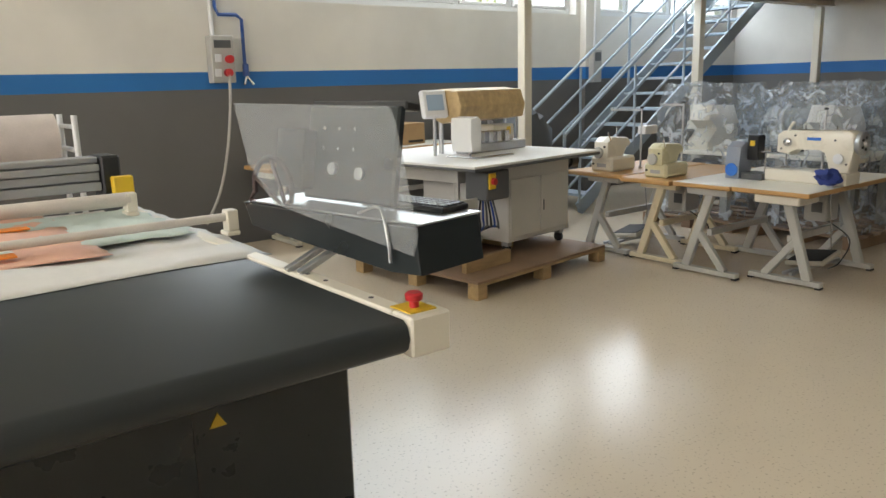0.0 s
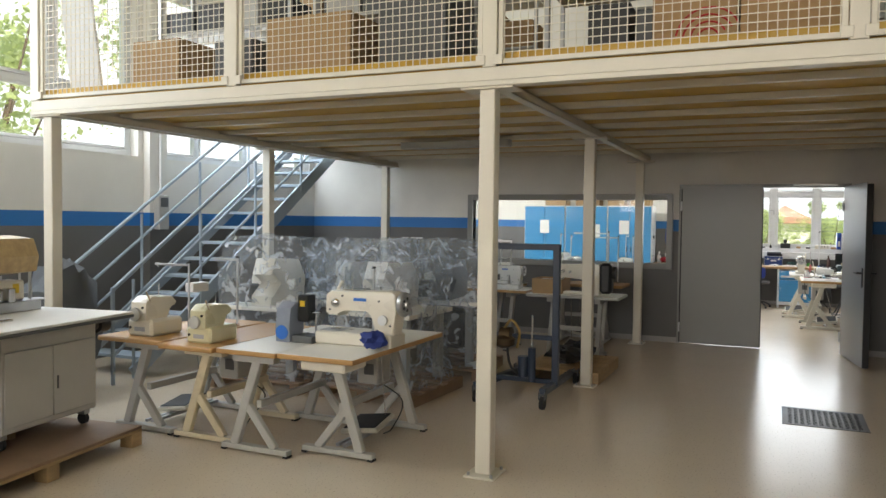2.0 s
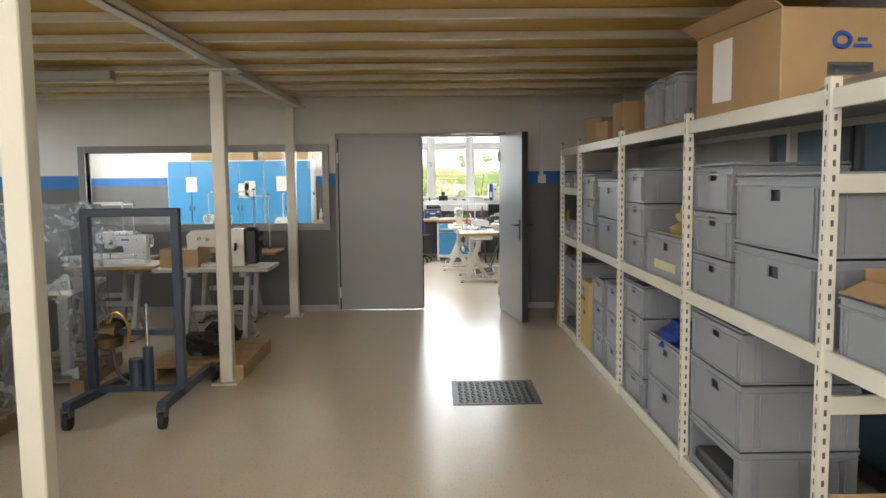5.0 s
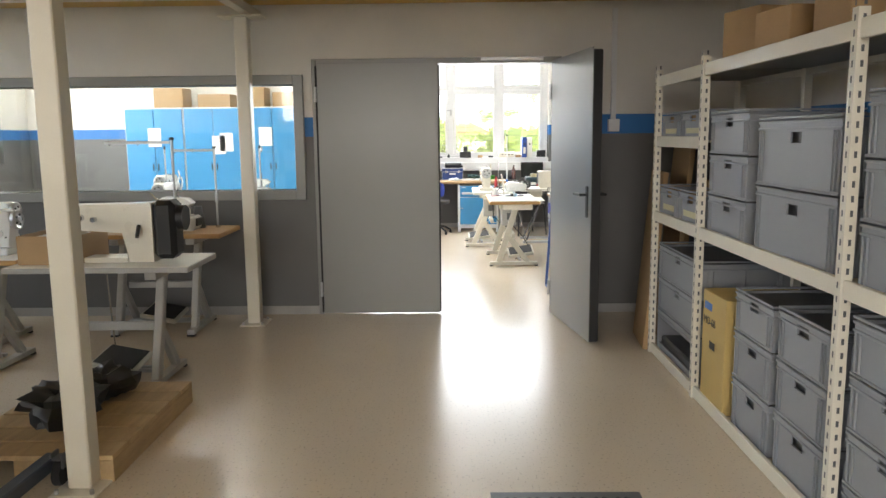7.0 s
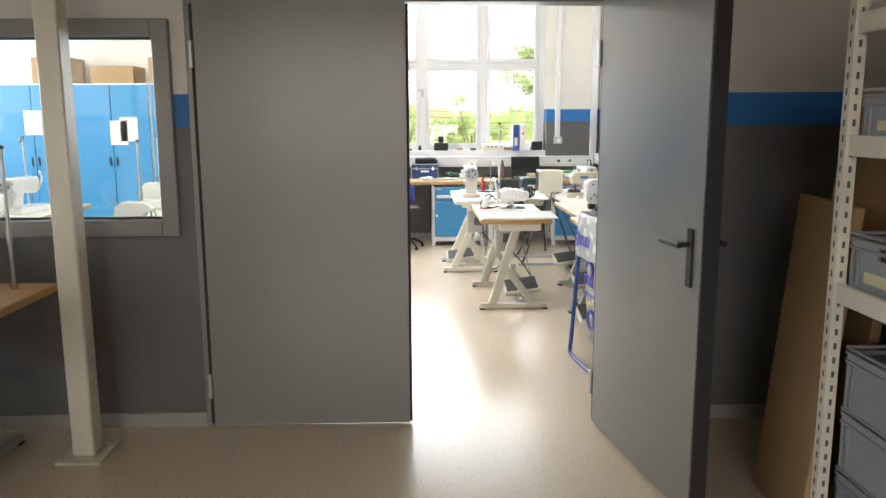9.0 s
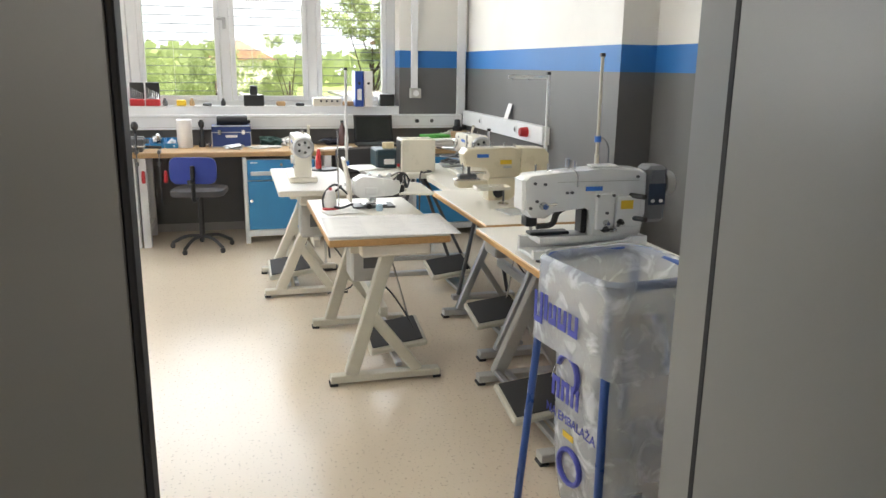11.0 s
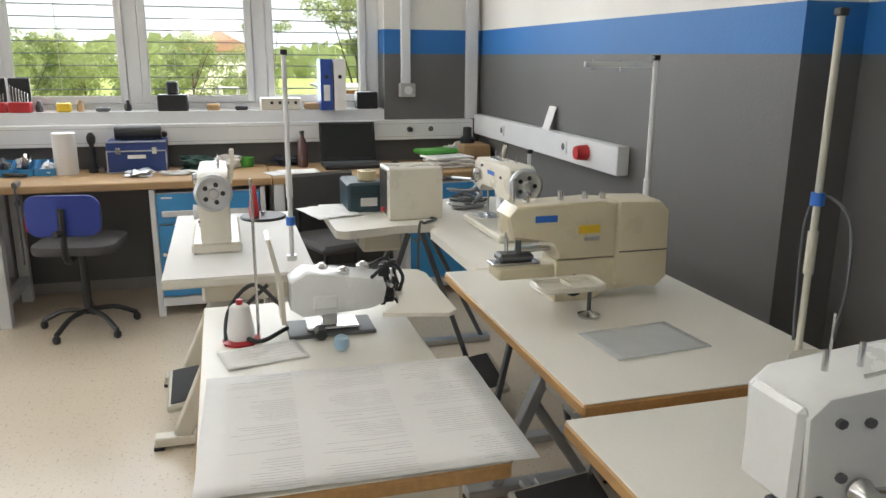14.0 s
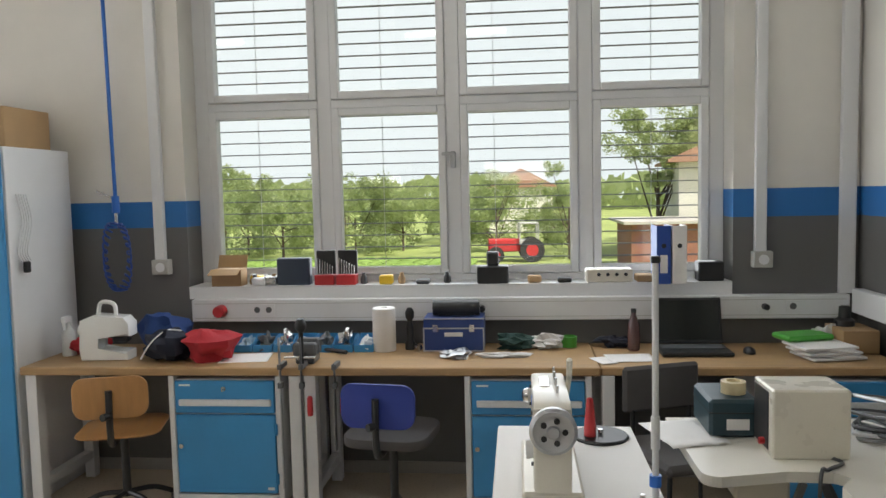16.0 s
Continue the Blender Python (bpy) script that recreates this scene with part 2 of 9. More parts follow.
PAPER = mat("white_paper", (0.80, 0.79, 0.77), 0.7, var=0.03)
INK = mat("grey_print", (0.36, 0.36, 0.38), 0.7, var=0.1)
RUBBER = mat("black_rubber", (0.025, 0.025, 0.026), 0.7, var=0.2, bump=0.1)
BELT = mat("dark_conveyor_belt", (0.022, 0.027, 0.029), 0.42, var=0.15, scale=3, bump=0.08, grain=400)
CLOTHWHITE = mat("white_underlay_paper", (0.68, 0.67, 0.65), 0.7, var=0.06, bump=0.2, grain=30)
CLOTHPEACH = mat("peach_fabric", (0.72, 0.42, 0.31), 0.75, var=0.1, bump=0.2, grain=40)
SEATGREY = mat("grey_seat_fabric", (0.09, 0.085, 0.085), 0.9, var=0.2, bump=0.3, grain=260)
SEATBLUE = mat("blue_seat_plastic", (0.025, 0.05, 0.30), 0.5, var=0.1)
PLYSEAT = mat("varnished_ply_seat", (0.46, 0.24, 0.09), 0.35, var=0.15, stretch=(1, 6, 1))
REDCLOTH = mat("red_jacket_cloth", (0.42, 0.02, 0.03), 0.85, var=0.2, bump=0.3, grain=60)
NAVYCLOTH = mat("navy_jacket_cloth", (0.012, 0.015, 0.03), 0.85, var=0.2, bump=0.3, grain=60)
GREEN = mat("green_plastic", (0.08, 0.38, 0.05), 0.4)
CLEARBLUE = mat("pale_blue_plastic", (0.35, 0.50, 0.62), 0.3)
BRASS = mat("brass", (0.55, 0.38, 0.14), 0.3, metal=1.0)
SCREEN = mat("tablet_screen", (0.32, 0.42, 0.55), 0.1, var=0.05)
LEAF = leafy()
BARK = mat("bark", (0.10, 0.07, 0.05), 0.9, var=0.3, bump=0.4, grain=30)
GRASS = mat("meadow_grass", (0.27, 0.32, 0.09), 0.9, var=0.35, scale=0.25, grain=3.0, bump=0.3)
RENDERWHITE = mat("house_render", (0.72, 0.69, 0.63), 0.8, var=0.08)
ROOFTILE = mat("roof_tiles", (0.40, 0.22, 0.15), 0.8, var=0.2)
TUBE_LIT = mat("lit_tube", (1.0, 0.96, 0.90), 0.5, emit=15.0)


# ---- builders ----
def box(bm, a, b, bev=0.0, m=None):
    """An axis-aligned block from corner a to corner b, with chamfered edges, moved by m."""
    x0, y0, z0 = (min(p, q) for p, q in zip(a, b))
    x1, y1, z1 = (max(p, q) for p, q in zip(a, b))
    bev = min(bev, 0.45 * min(x1 - x0, y1 - y0, z1 - z0))
    if bev <= 0:
        vs = [bm.verts.new(Vector(c) if m is None else m @ Vector(c)) for c in ((x0, y0, z0), (x1, y0, z0), (x1, y1, z0), (x0, y1, z0), (x0, y0, z1), (x1, y0, z1), (x1, y1, z1), (x0, y1, z1))]
        for f in ((3, 2, 1, 0), (4, 5, 6, 7), (0, 1, 5, 4), (1, 2, 6, 5), (2, 3, 7, 6), (3, 0, 4, 7)):
            bm.faces.new([vs[i] for i in f])
        return
    pts = []
    for sx in (0, 1):
        for sy in (0, 1):
            for sz in (0, 1):
                c = Vector((x1 if sx else x0, y1 if sy else y0, z1 if sz else z0))
                d = Vector((-bev if sx else bev, -bev if sy else bev, -bev if sz else bev))
                for k in range(3):
                    p = c + d
                    p[k] = c[k]
                    pts.append(bm.verts.new(p if m is None else m @ p))
    at = lambda sx, sy, sz, k: pts[(sx * 4 + sy * 2 + sz) * 3 + k]
    quads = []
    for s in (0, 1):
        quads += [[at(s, 0, 0, 0), at(s, 1, 0, 0), at(s, 1, 1, 0), at(s, 0, 1, 0)], [at(0, s, 0, 1), at(1, s, 0, 1), at(1, s, 1, 1), at(0, s, 1, 1)], [at(0, 0, s, 2), at(1, 0, s, 2), at(1, 1, s, 2), at(0, 1, s, 2)]]
        for r in (0, 1):
            quads += [[at(0, s, r, 1), at(1, s, r, 1), at(1, s, r, 2), at(0, s, r, 2)], [at(s, 0, r, 0), at(s, 1, r, 0), at(s, 1, r, 2), at(s, 0, r, 2)], [at(s, r, 0, 0), at(s, r, 1, 0), at(s, r, 1, 1), at(s, r, 0, 1)]]
    for q in quads:
        bm.faces.new(q)
    for sx in (0, 1):
        for sy in (0, 1):
            for sz in (0, 1):
                bm.faces.new([at(sx, sy, sz, k) for k in range(3)])


def beam(bm, p, q, w, h=None, bev=0.0):
    """A bar of w by h from p to q."""
    p, q = Vector(p), Vector(q)
    h = h or w
    d = q - p
    m = Matrix.Translation(p) @ d.to_track_quat("Z", "Y").to_matrix().to_4x4()
    box(bm, (-w / 2, -h / 2, 0), (w / 2, h / 2, d.length), bev, m)


def rod(bm, p, q, r, seg=12, r2=None):
    """A round bar, capped, that may taper to r2."""
    p, q = Vector(p), Vector(q)
    r2 = r if r2 is None else r2
    m = Matrix.Translation(p) @ (q - p).to_track_quat("Z", "Y").to_matrix().to_4x4()
    n = (q - p).length
    rings = [[bm.verts.new(m @ Vector((s * math.cos(a), s * math.sin(a), z))) for a in (2 * math.pi * i / seg for i in range(seg))] for s, z in ((r, 0), (r2, n))]
    for i in range(seg):
        j = (i + 1) % seg
        bm.faces.new((rings[0][i], rings[0][j], rings[1][j], rings[1][i]))
    bm.faces.new(rings[0][::-1])
    bm.faces.new(rings[1])


def lathe(bm, prof, m=Matrix.Identity(4), seg=20):
    """Turns a profile of (radius, height) round the z axis of m."""
    rings = [[bm.verts.new(m @ Vector((max(r, 0.0005) * math.cos(a), max(r, 0.0005) * math.sin(a), z))) for a in (2 * math.pi * i / seg for i in range(seg))] for r, z in prof]
    for a, b in zip(rings, rings[1:]):
        for i in range(seg):
            j = (i + 1) % seg
            bm.faces.new((a[i], a[j], b[j], b[i]))
    bm.faces.new(rings[0][::-1])
    bm.faces.new(rings[-1])


def tube(bm, pts, r, seg=8, closed=False):
    """A bent round tube through the points."""
    pts = [Vector(p) for p in pts]
    n = len(pts)
    rings = []
    side = None
    for i, p in enumerate(pts):
        a = pts[(i - 1) % n] if closed or i else p
        b = pts[(i + 1) % n] if closed or i < n - 1 else p
        d = (b - a).normalized()
        if side is None:
            side = d.orthogonal().normalized()
        side = (side - d * side.dot(d)).normalized()
        up = d.cross(side)
        rings.append([bm.verts.new(p + r * (math.cos(t) * side + math.sin(t) * up)) for t in (2 * math.pi * k / seg for k in range(seg))])
    for a, b in zip(rings, rings[1:] + (rings[:1] if closed else [])):
        for i in range(seg):
            j = (i + 1) % seg
            bm.faces.new((a[i], a[j], b[j], b[i]))
    if not closed:
        bm.faces.new(rings[0][::-1])
        bm.faces.new(rings[-1])


def curve(pts, n=6):
    """Smooth points through the given ones."""
    pts = [Vector(p) for p in pts]
    ext = [2 * pts[0] - pts[1]] + pts + [2 * pts[-1] - pts[-2]]
    out = []
    for i in range(1, len(ext) - 2):
        p0, p1, p2, p3 = ext[i - 1:i + 3]
        for k in range(n):
            t = k / n
            out.append(0.5 * (2 * p1 + (p2 - p0) * t + (2 * p0 - 5 * p1 + 4 * p2 - p3) * t * t + (3 * p1 - p0 - 3 * p2 + p3) * t ** 3))
    return out + [pts[-1]]


def prism(bm, outline, lo, hi, axis=1, bev=0.0):
    """An outline of (u, v) pushed along an axis: 0 x (y, z), 1 y (x, z), 2 z (x, y)."""
    def put(u, v, w):
        return Vector(((w, u, v), (u, w, v), (u, v, w))[axis])
    a, b = ([bm.verts.new(put(u, v, w)) for u, v in outline] for w in (lo, hi))
    fs = [bm.faces.new(a[::-1]), bm.faces.new(b)]
    n = len(outline)
    for i in range(n):
        j = (i + 1) % n
        fs.append(bm.faces.new((a[i], a[j], b[j], b[i])))
    if bev:
        es = {e for f in fs[:2] for e in f.edges}
        bmesh.ops.bevel(bm, geom=list(es), offset=bev, segments=2, affect="EDGES", profile=0.6)


def rounded(w, h, r, n=4, cx=0.0, cy=0.0):
    """The outline of a rounded rectangle."""
    out = []
    for ox, oy, a0 in ((w / 2 - r, h / 2 - r, 0), (-w / 2 + r, h / 2 - r, 90), (-w / 2 + r, -h / 2 + r, 180), (w / 2 - r, -h / 2 + r, 270)):
        for k in range(n + 1):
            a = radians(a0 + 90 * k / n)
            out.append((cx + ox + r * math.cos(a), cy + oy + r * math.sin(a)))
    return out


def lump(bm, c, r, seed=0, rough=0.25, seg=10, flat=None):
    """A soft crumpled heap with half-axes r about c."""
    rings = []
    for i in range(seg + 1):
        th = math.pi * i / seg
        ring = []
        for k in range(seg * 2):
            ph = math.pi * k / seg
            d = Vector((math.sin(th) * math.cos(ph), math.sin(th) * math.sin(ph), math.cos(th)))
            s = 1 + rough * (noise.noise(d * 1.7 + Vector((seed, 3 * seed, 7))) + 0.5 * noise.noise(d * 4 + Vector((seed, 1, 2))))
            p = Vector((d.x * r[0] * s, d.y * r[1] * s, d.z * r[2] * s)) + Vector(c)
            if flat is not None:
                p.z = max(p.z, flat)
            ring.append(bm.verts.new(p))
        rings.append(ring)
    for a, b in zip(rings, rings[1:]):
        for k in range(seg * 2):
            j = (k + 1) % (seg * 2)
            bm.faces.new((a[k], b[k], b[j], a[j]))


def part(name, bm, material, parent=None, label="", smooth=False):
    """Links a bmesh as one mesh object under a thing or a part."""
    bmesh.ops.recalc_face_normals(bm, faces=bm.faces)
    me = bpy.data.meshes.new(name)
    bm.to_mesh(me)
    bm.free()
    me.materials.append(material)
    if smooth:
        for f in me.polygons:
            f.use_smooth = True
        me.set_sharp_from_angle(angle=radians(40))
    ob = new(name, me)
    if parent is not None:
        ob.parent = parent
    if label:
        ob["label"] = label
    return ob


def blocks(name, material, parent, *boxes, bev=0.003, label=""):
    """One part out of one or more blocks, each (x0, y0, z0, x1, y1, z1)."""
    bm = bmesh.new()
    for b in boxes:
        box(bm, b[:3], b[3:], bev)
    return part(name, bm, material, parent, label)


def rods(name, material, parent, *bars, seg=12, label=""):
    """One part out of round bars, each (p, q, r)."""
    bm = bmesh.new()
    for p, q, r in bars:
        rod(bm, p, q, r, seg)
    return part(name, bm, material, parent, label, smooth=True)


def bars(name, material, parent, *lines, bev=0.003, label=""):
    """One part out of square bars, each (p, q, w, h)."""
    bm = bmesh.new()
    for p, q, w, h in lines:
        beam(bm, p, q, w, h, bev)
    return part(name, bm, material, parent, label)


def pipe(name, material, parent, pts, r, seg=8, label="", closed=False):
    bm = bmesh.new()
    tube(bm, pts, r, seg, closed)
    return part(name, bm, material, parent, label, smooth=True)


def thing(name, at, label, category, group="", turn=0.0):
    ob = new(name)
    ob.empty_display_size = 0.1
    ob.matrix_world = pose(*at, 0, 0, turn)
    return tagged(ob, label, category, group)


def structure(ob, label, category):
    return tagged(ob, label, category, kind="structure")


def slab(name, material, label, category, *boxes, bev=0.0):
    bm = bmesh.new()
    for b in boxes:
        box(bm, b[:3], b[3:], bev)
    return structure(part(name, bm, material), label, category)


def pierced(axis, lo, hi, u0, u1, z0, z1, holes):
    """Blocks of a wall with openings (u0, u1, z0, z1); axis 0: the wall's thickness runs along x."""
    us = sorted({u0, u1, *(h[0] for h in holes), *(h[1] for h in holes)})
    out = []
    for a, b in zip(us, us[1:]):
        cuts = sorted((h[2], h[3]) for h in holes if h[0] <= a and h[1] >= b)
        z = z0
        for c, d in cuts + [(z1, z1)]:
            if c > z:
                out.append((lo, a, z, hi, b, c) if axis == 0 else (a, lo, z, b, hi, c))
            z = d
    return out

# ---- large structure ----
slab("floor", FLOOR, "waxed beige vinyl floor with scuffs and specks", "floor", (-6.2, -2.6, -0.12, 18.8, 7.2, 0.0))
NW, XD, XE, YS = 6.9, 12.45, 18.54, -2.23     # north wall, door wall, window wall, south wall
HALL_WINDOWS = [(-1.0, 2.4), (2.9, 8.72)]
slab("wall_north", WALL, "plastered wall with grey base, blue stripe and off-white top", "wall",
     *pierced(1, NW, NW + 0.3, -6.2, 18.84, 0, 5.2, [(-1.0, 2.4, 2.30, 4.4), (3.6, 8.72, 2.30, 4.4), (9.12, 12.3, 2.30, 4.4), (13.2, 17.8, 1.13, 3.05)]),
     (8.80, NW - 0.10, 0, 9.08, NW, 5.2))
slab("wall_south", WALL, "plastered wall with grey base, blue stripe and off-white top", "wall",
     (-6.2, YS - 0.3, 0, XD, YS, 5.2), (XD + 0.10, -2.7, 0, 15.47, -2.4, 3.6), (15.47, -2.7, 0, 18.84, -2.17, 3.6))
# The opening is assumed, cut only for the west fill lamp.
slab("wall_west", WALL, "plastered wall with an added unseen opening behind the hall", "wall",
     *pierced(0, -6.2, -5.9, YS, NW, 0, 5.2, [(-1.6, 5.6, 2.0, 4.4)]))
slab("wall_door", WALL, "partition wall with grey base and blue stripe", "wall",
     *pierced(0, XD, XD + 0.10, -2.7, NW, 0, 5.2, [(-0.82, 1.18, 0, 2.09), (1.34, 4.12, 1.05, 1.90)]))
EAST_HOLES = [(-1.50, 1.66, 1.08, 3.16)]
slab("wall_east", WALL, "window wall with grey base and blue stripe", "wall", *pierced(0, XE, XE + 0.3, -2.17, NW, 0, 3.6, EAST_HOLES))
slab("ceiling", CEIL, "white painted hall ceiling", "ceiling", (-6.2, -2.6, 5.2, XD + 0.10, 7.2, 5.3))
slab("ceiling_workshop", CEIL, "white painted workshop ceiling", "ceiling", (XD + 0.10, -2.7, 3.6, 18.84, 7.2, 3.7))
slab("baseboard", mat("grey_skirting", (0.34, 0.33, 0.31), 0.5), "narrow grey skirting along the partition", "baseboard",
     (XD - 0.012, 1.18, 0, XD - 0.001, NW, 0.07), (XD - 0.012, YS, 0, XD - 0.001, -0.82, 0.07), (XE - 0.012, -2.17, 0, XE - 0.001, 2.3, 0.07))


def window(name, axis, at, u0, u1, z0, z1, cols, rows, sash=0.055, depth=0.07, post=0.07, rail=None, label="white plastic window with clear panes"):
    """A framed window: axis 0 stands across x. cols and rows: the cuts between the lights."""
    w = structure(new(name), label, "window")
    def put(bm, ua, za, ub, zb, d0, d1, bev=0.004):
        box(bm, (at + d0, ua, za) if axis == 0 else (ua, at + d0, za), (at + d1, ub, zb) if axis == 0 else (ub, at + d1, zb), bev)
    rail = rail or post
    bm = bmesh.new()
    for a in (u0, u1 - post):
        put(bm, a, z0, a + post, z1, 0, depth)
    for z in (z0, z1 - post):
        put(bm, u0 + post, z, u1 - post, z + post, 0, depth)
    for c in cols:
        put(bm, c - post / 2, z0 + post, c + post / 2, z1 - post, 0.002, depth)
    us, zs = [u0 + post / 2, *cols, u1 - post / 2], [z0 + post / 2, *rows, z1 - post / 2]
    for a, b in zip(us, us[1:]):
        for r in rows:
            put(bm, a + post / 2, r - rail / 2, b - post / 2, r + rail / 2, 0.004, depth)
    part("window_frame", bm, PVC, w)
    for a, b in zip(us, us[1:]):
        for c, d in zip(zs, zs[1:]):
            lo = rail if c in rows else post
            hi = rail if d in rows else post
            a2, b2, c2, d2 = a + post / 2 + 0.002, b - post / 2 - 0.002, c + lo / 2 + 0.002, d - hi / 2 - 0.002
            bm = bmesh.new()
            for p in ((a2, c2, a2 + sash, d2), (b2 - sash, c2, b2, d2), (a2 + sash, c2, b2 - sash, c2 + sash), (a2 + sash, d2 - sash, b2 - sash, d2)):
                put(bm, *p, -0.014, depth - 0.012, 0.005)
            s = part("sash", bm, PVC, w)
            bm = bmesh.new()
            put(bm, a2 + sash - 0.004, c2 + sash - 0.004, b2 - sash + 0.004, d2 - sash + 0.004, 0.02, 0.026, 0)
            g = part("pane", bm, GLASS, s)
            g.visible_shadow = False
    return w


# hall windows on the north wall, strip windows behind the stairs, office windows
window("window_1", 1, NW + 0.12, 3.6, 8.72, 2.30, 4.4, [4.33, 5.06, 5.79, 6.82, 7.66], [2.98], 0.035)
window("window_2", 1, NW + 0.12, 9.12, 12.3, 2.30, 4.4, [9.84, 10.83, 11.55], [2.98], 0.03)
window("window_3", 1, NW + 0.12, -1.0, 2.4, 2.30, 4.4, [-0.15, 0.7, 1.55], [2.98], 0.035)
w4 = window("window_4", 0, XE + 0.20, -1.50, 1.66, 1.08, 3.16, [-0.71, 0.07, 0.85], [2.205], 0.045, post=0.085, rail=0.05, label="white plastic workshop window with eight lights")
window("window_5", 1, NW + 0.12, 13.2, 17.8, 1.13, 3.05, [13.97, 14.73, 15.5, 16.27, 17.03], [2.16], 0.045)
slab("sill_trim", PVC, "white window sill board", "window sill", (XE - 0.03, -1.49, 1.055, XE + 0.20, 1.65, 1.128))
# handle on the workshop window
hd = part("window_handle", bmesh.new(), PVC, w4)
bm = bmesh.new()
box(bm, (XE + 0.155, 0.055, 1.80), (XE + 0.19, 0.085, 1.90), 0.004)
box(bm, (XE + 0.13, 0.06, 1.875), (XE + 0.155, 0.135, 1.895), 0.004)
bm.to_mesh(hd.data)
bm.free()
hd.data.materials.clear()
hd.data.materials.append(ALU)
# interior window in the partition, grey frame
iw = structure(new("window_6"), "long interior window in a grey steel frame", "window")
bm = bmesh.new()
for b in ((XD - 0.03, 1.26, 0.97, XD + 0.13, 1.34, 1.98), (XD - 0.03, 4.12, 0.97, XD + 0.13, 4.20, 1.98), (XD - 0.03, 1.34, 0.97, XD + 0.13, 4.12, 1.05), (XD - 0.03, 1.34, 1.90, XD + 0.13, 4.12, 1.98)):
    box(bm, b[:3], b[3:], 0.004)
part("window_frame", bm, DOORGREY, iw)
g = blocks("pane", GLASS, iw, (XD + 0.06, 1.34, 1.05, XD + 0.066, 4.12, 1.90), bev=0)
g.visible_shadow = False
# double steel door
fr = slab("door_frame", DOORGREY, "grey steel door frame", "door frame", (XD - 0.025, 1.145, 0, XD + 0.115, 1.185, 2.10), (XD - 0.025, -0.83, 0, XD + 0.115, -0.785, 2.10), (XD - 0.025, -0.785, 2.055, XD + 0.115, 1.145, 2.10), bev=0.004)


def door_leaf(name, hinge, width, turn, label, handle):
    """A sheet-steel leaf hung at its local origin, reaching along -y."""
    d = structure(new(name), label, "door")
    d.matrix_world = pose(*hinge, 0, 0, turn)
    bm = bmesh.new()
    box(bm, (-0.03, -width, 0.012), (0.03, 0, 2.05), 0.004)
    box(bm, (-0.037, -width, 0.014), (-0.031, 0.0, 2.065), 0.002)
    part("leaf", bm, DOORGREY, d)
    blocks("seal_gap_strip", RUBBER, d, (-0.034, -width - 0.012, 0.02, 0.030, -width - 0.0005, 2.045), (-0.034, 0.0005, 0.02, 0.030, 0.016, 2.045), label="black strip for a rubber seal and a shaded gap")
    for z in (0.22, 1.82):
        rods("hinge", ALU, d, ((-0.045, 0.012, z - 0.06), (-0.045, 0.012, z + 0.06), 0.011))
    if handle:
        for s in (-1, 1):
            h = blocks("lock_plate", BLACK, d, (s * 0.038, -width + 0.05, 0.90, s * 0.047, -width + 0.09, 1.12))
            bm = bmesh.new()
            rod(bm, (s * 0.047, -width + 0.07, 1.06), (s * 0.095, -width + 0.07, 1.06), 0.010)
            rod(bm, (s * 0.09, -width + 0.06, 1.06), (s * 0.09, -width + 0.20, 1.06), 0.011)
            part("door_handle", bm, BLACK, h, smooth=True)
    return d


door_leaf("door_1", (XD, 1.142, 0), 0.975, 0, "closed grey steel door leaf", False)
door_leaf("door_2", (XD - 0.045, -0.785, 0), 0.975, -81, "open grey steel door leaf with black lever handle", True)
cl = thing("door_closer", (XD - 0.03, -0.3, 2.07), "slim grey overhead door closer arm", "door closer")
blocks("rail", ALU, cl, (-0.025, -0.38, 0, 0.0, 0.12, 0.03))

# grey steel door in the workshop's south wall
sd3 = structure(new("door_3"), "closed grey steel door in a grey frame behind the bin", "door")
blocks("door_frame", DOORGREY, sd3, (13.70, -2.398, 0, 13.88, -2.37, 3.0), bev=0.004)
# Black strip painted in for the dark gap between frame and leaf.
blocks("seal_gap_strip", RUBBER, sd3, (13.585, -2.398, 0, 13.699, -2.385, 3.0), bev=0.002, label="black strip for a rubber seal and a shaded gap")
blocks("leaf", DOORGREY, sd3, (12.72, -2.398, 0.01, 13.584, -2.375, 2.95), bev=0.004)
br = thing("broom_handle", (13.50, -2.28, 0), "worn wooden broom handle leaning on the door", "broom")
rods("handle", mat("worn_handle_wood", (0.22, 0.17, 0.12), 0.7, var=0.2), br, ((0, 0, 0.06), (0.03, -0.075, 1.36), 0.013))
blocks("head", RUBBER, br, (-0.14, -0.03, 0, 0.14, 0.03, 0.06), bev=0.01)

# mezzanine: columns, beams, joists, deck
mz = structure(new("mezzanine"), "cream steel mezzanine with yellowish deck boards", "mezzanine")
MX0, MX1, MY0, MY1 = 6.29, XD - 0.01, YS + 0.01, 5.58
blocks("deck", DECK, mz, (MX0 + 0.06, MY0, 2.527, MX1, MY1 - 0.04, 2.61), bev=0)
x = 6.50
while x < 12.4:
    blocks("joist", CREAM, mz, (x - 0.028, MY0 + 0.02, 2.475, x + 0.028, MY1 - 0.06, 2.524))
    x += 0.672
for y in (1.62, 5.42):
    bm = bmesh.new()
    box(bm, (MX0 + 0.06, y - 0.05, 2.41), (MX1, y - 0.04, 2.473), 0.002)
    box(bm, (MX0 + 0.06, y - 0.05, 2.41), (MX1, y + 0.03, 2.42), 0.002)
    box(bm, (MX0 + 0.06, y - 0.05, 2.462), (MX1, y + 0.03, 2.473), 0.002)
    part("beam", bm, CREAM, mz)
blocks("edge_beam", CREAM, mz, (MX0, MY0, 2.435, MX0 + 0.055, MY1, 2.515))
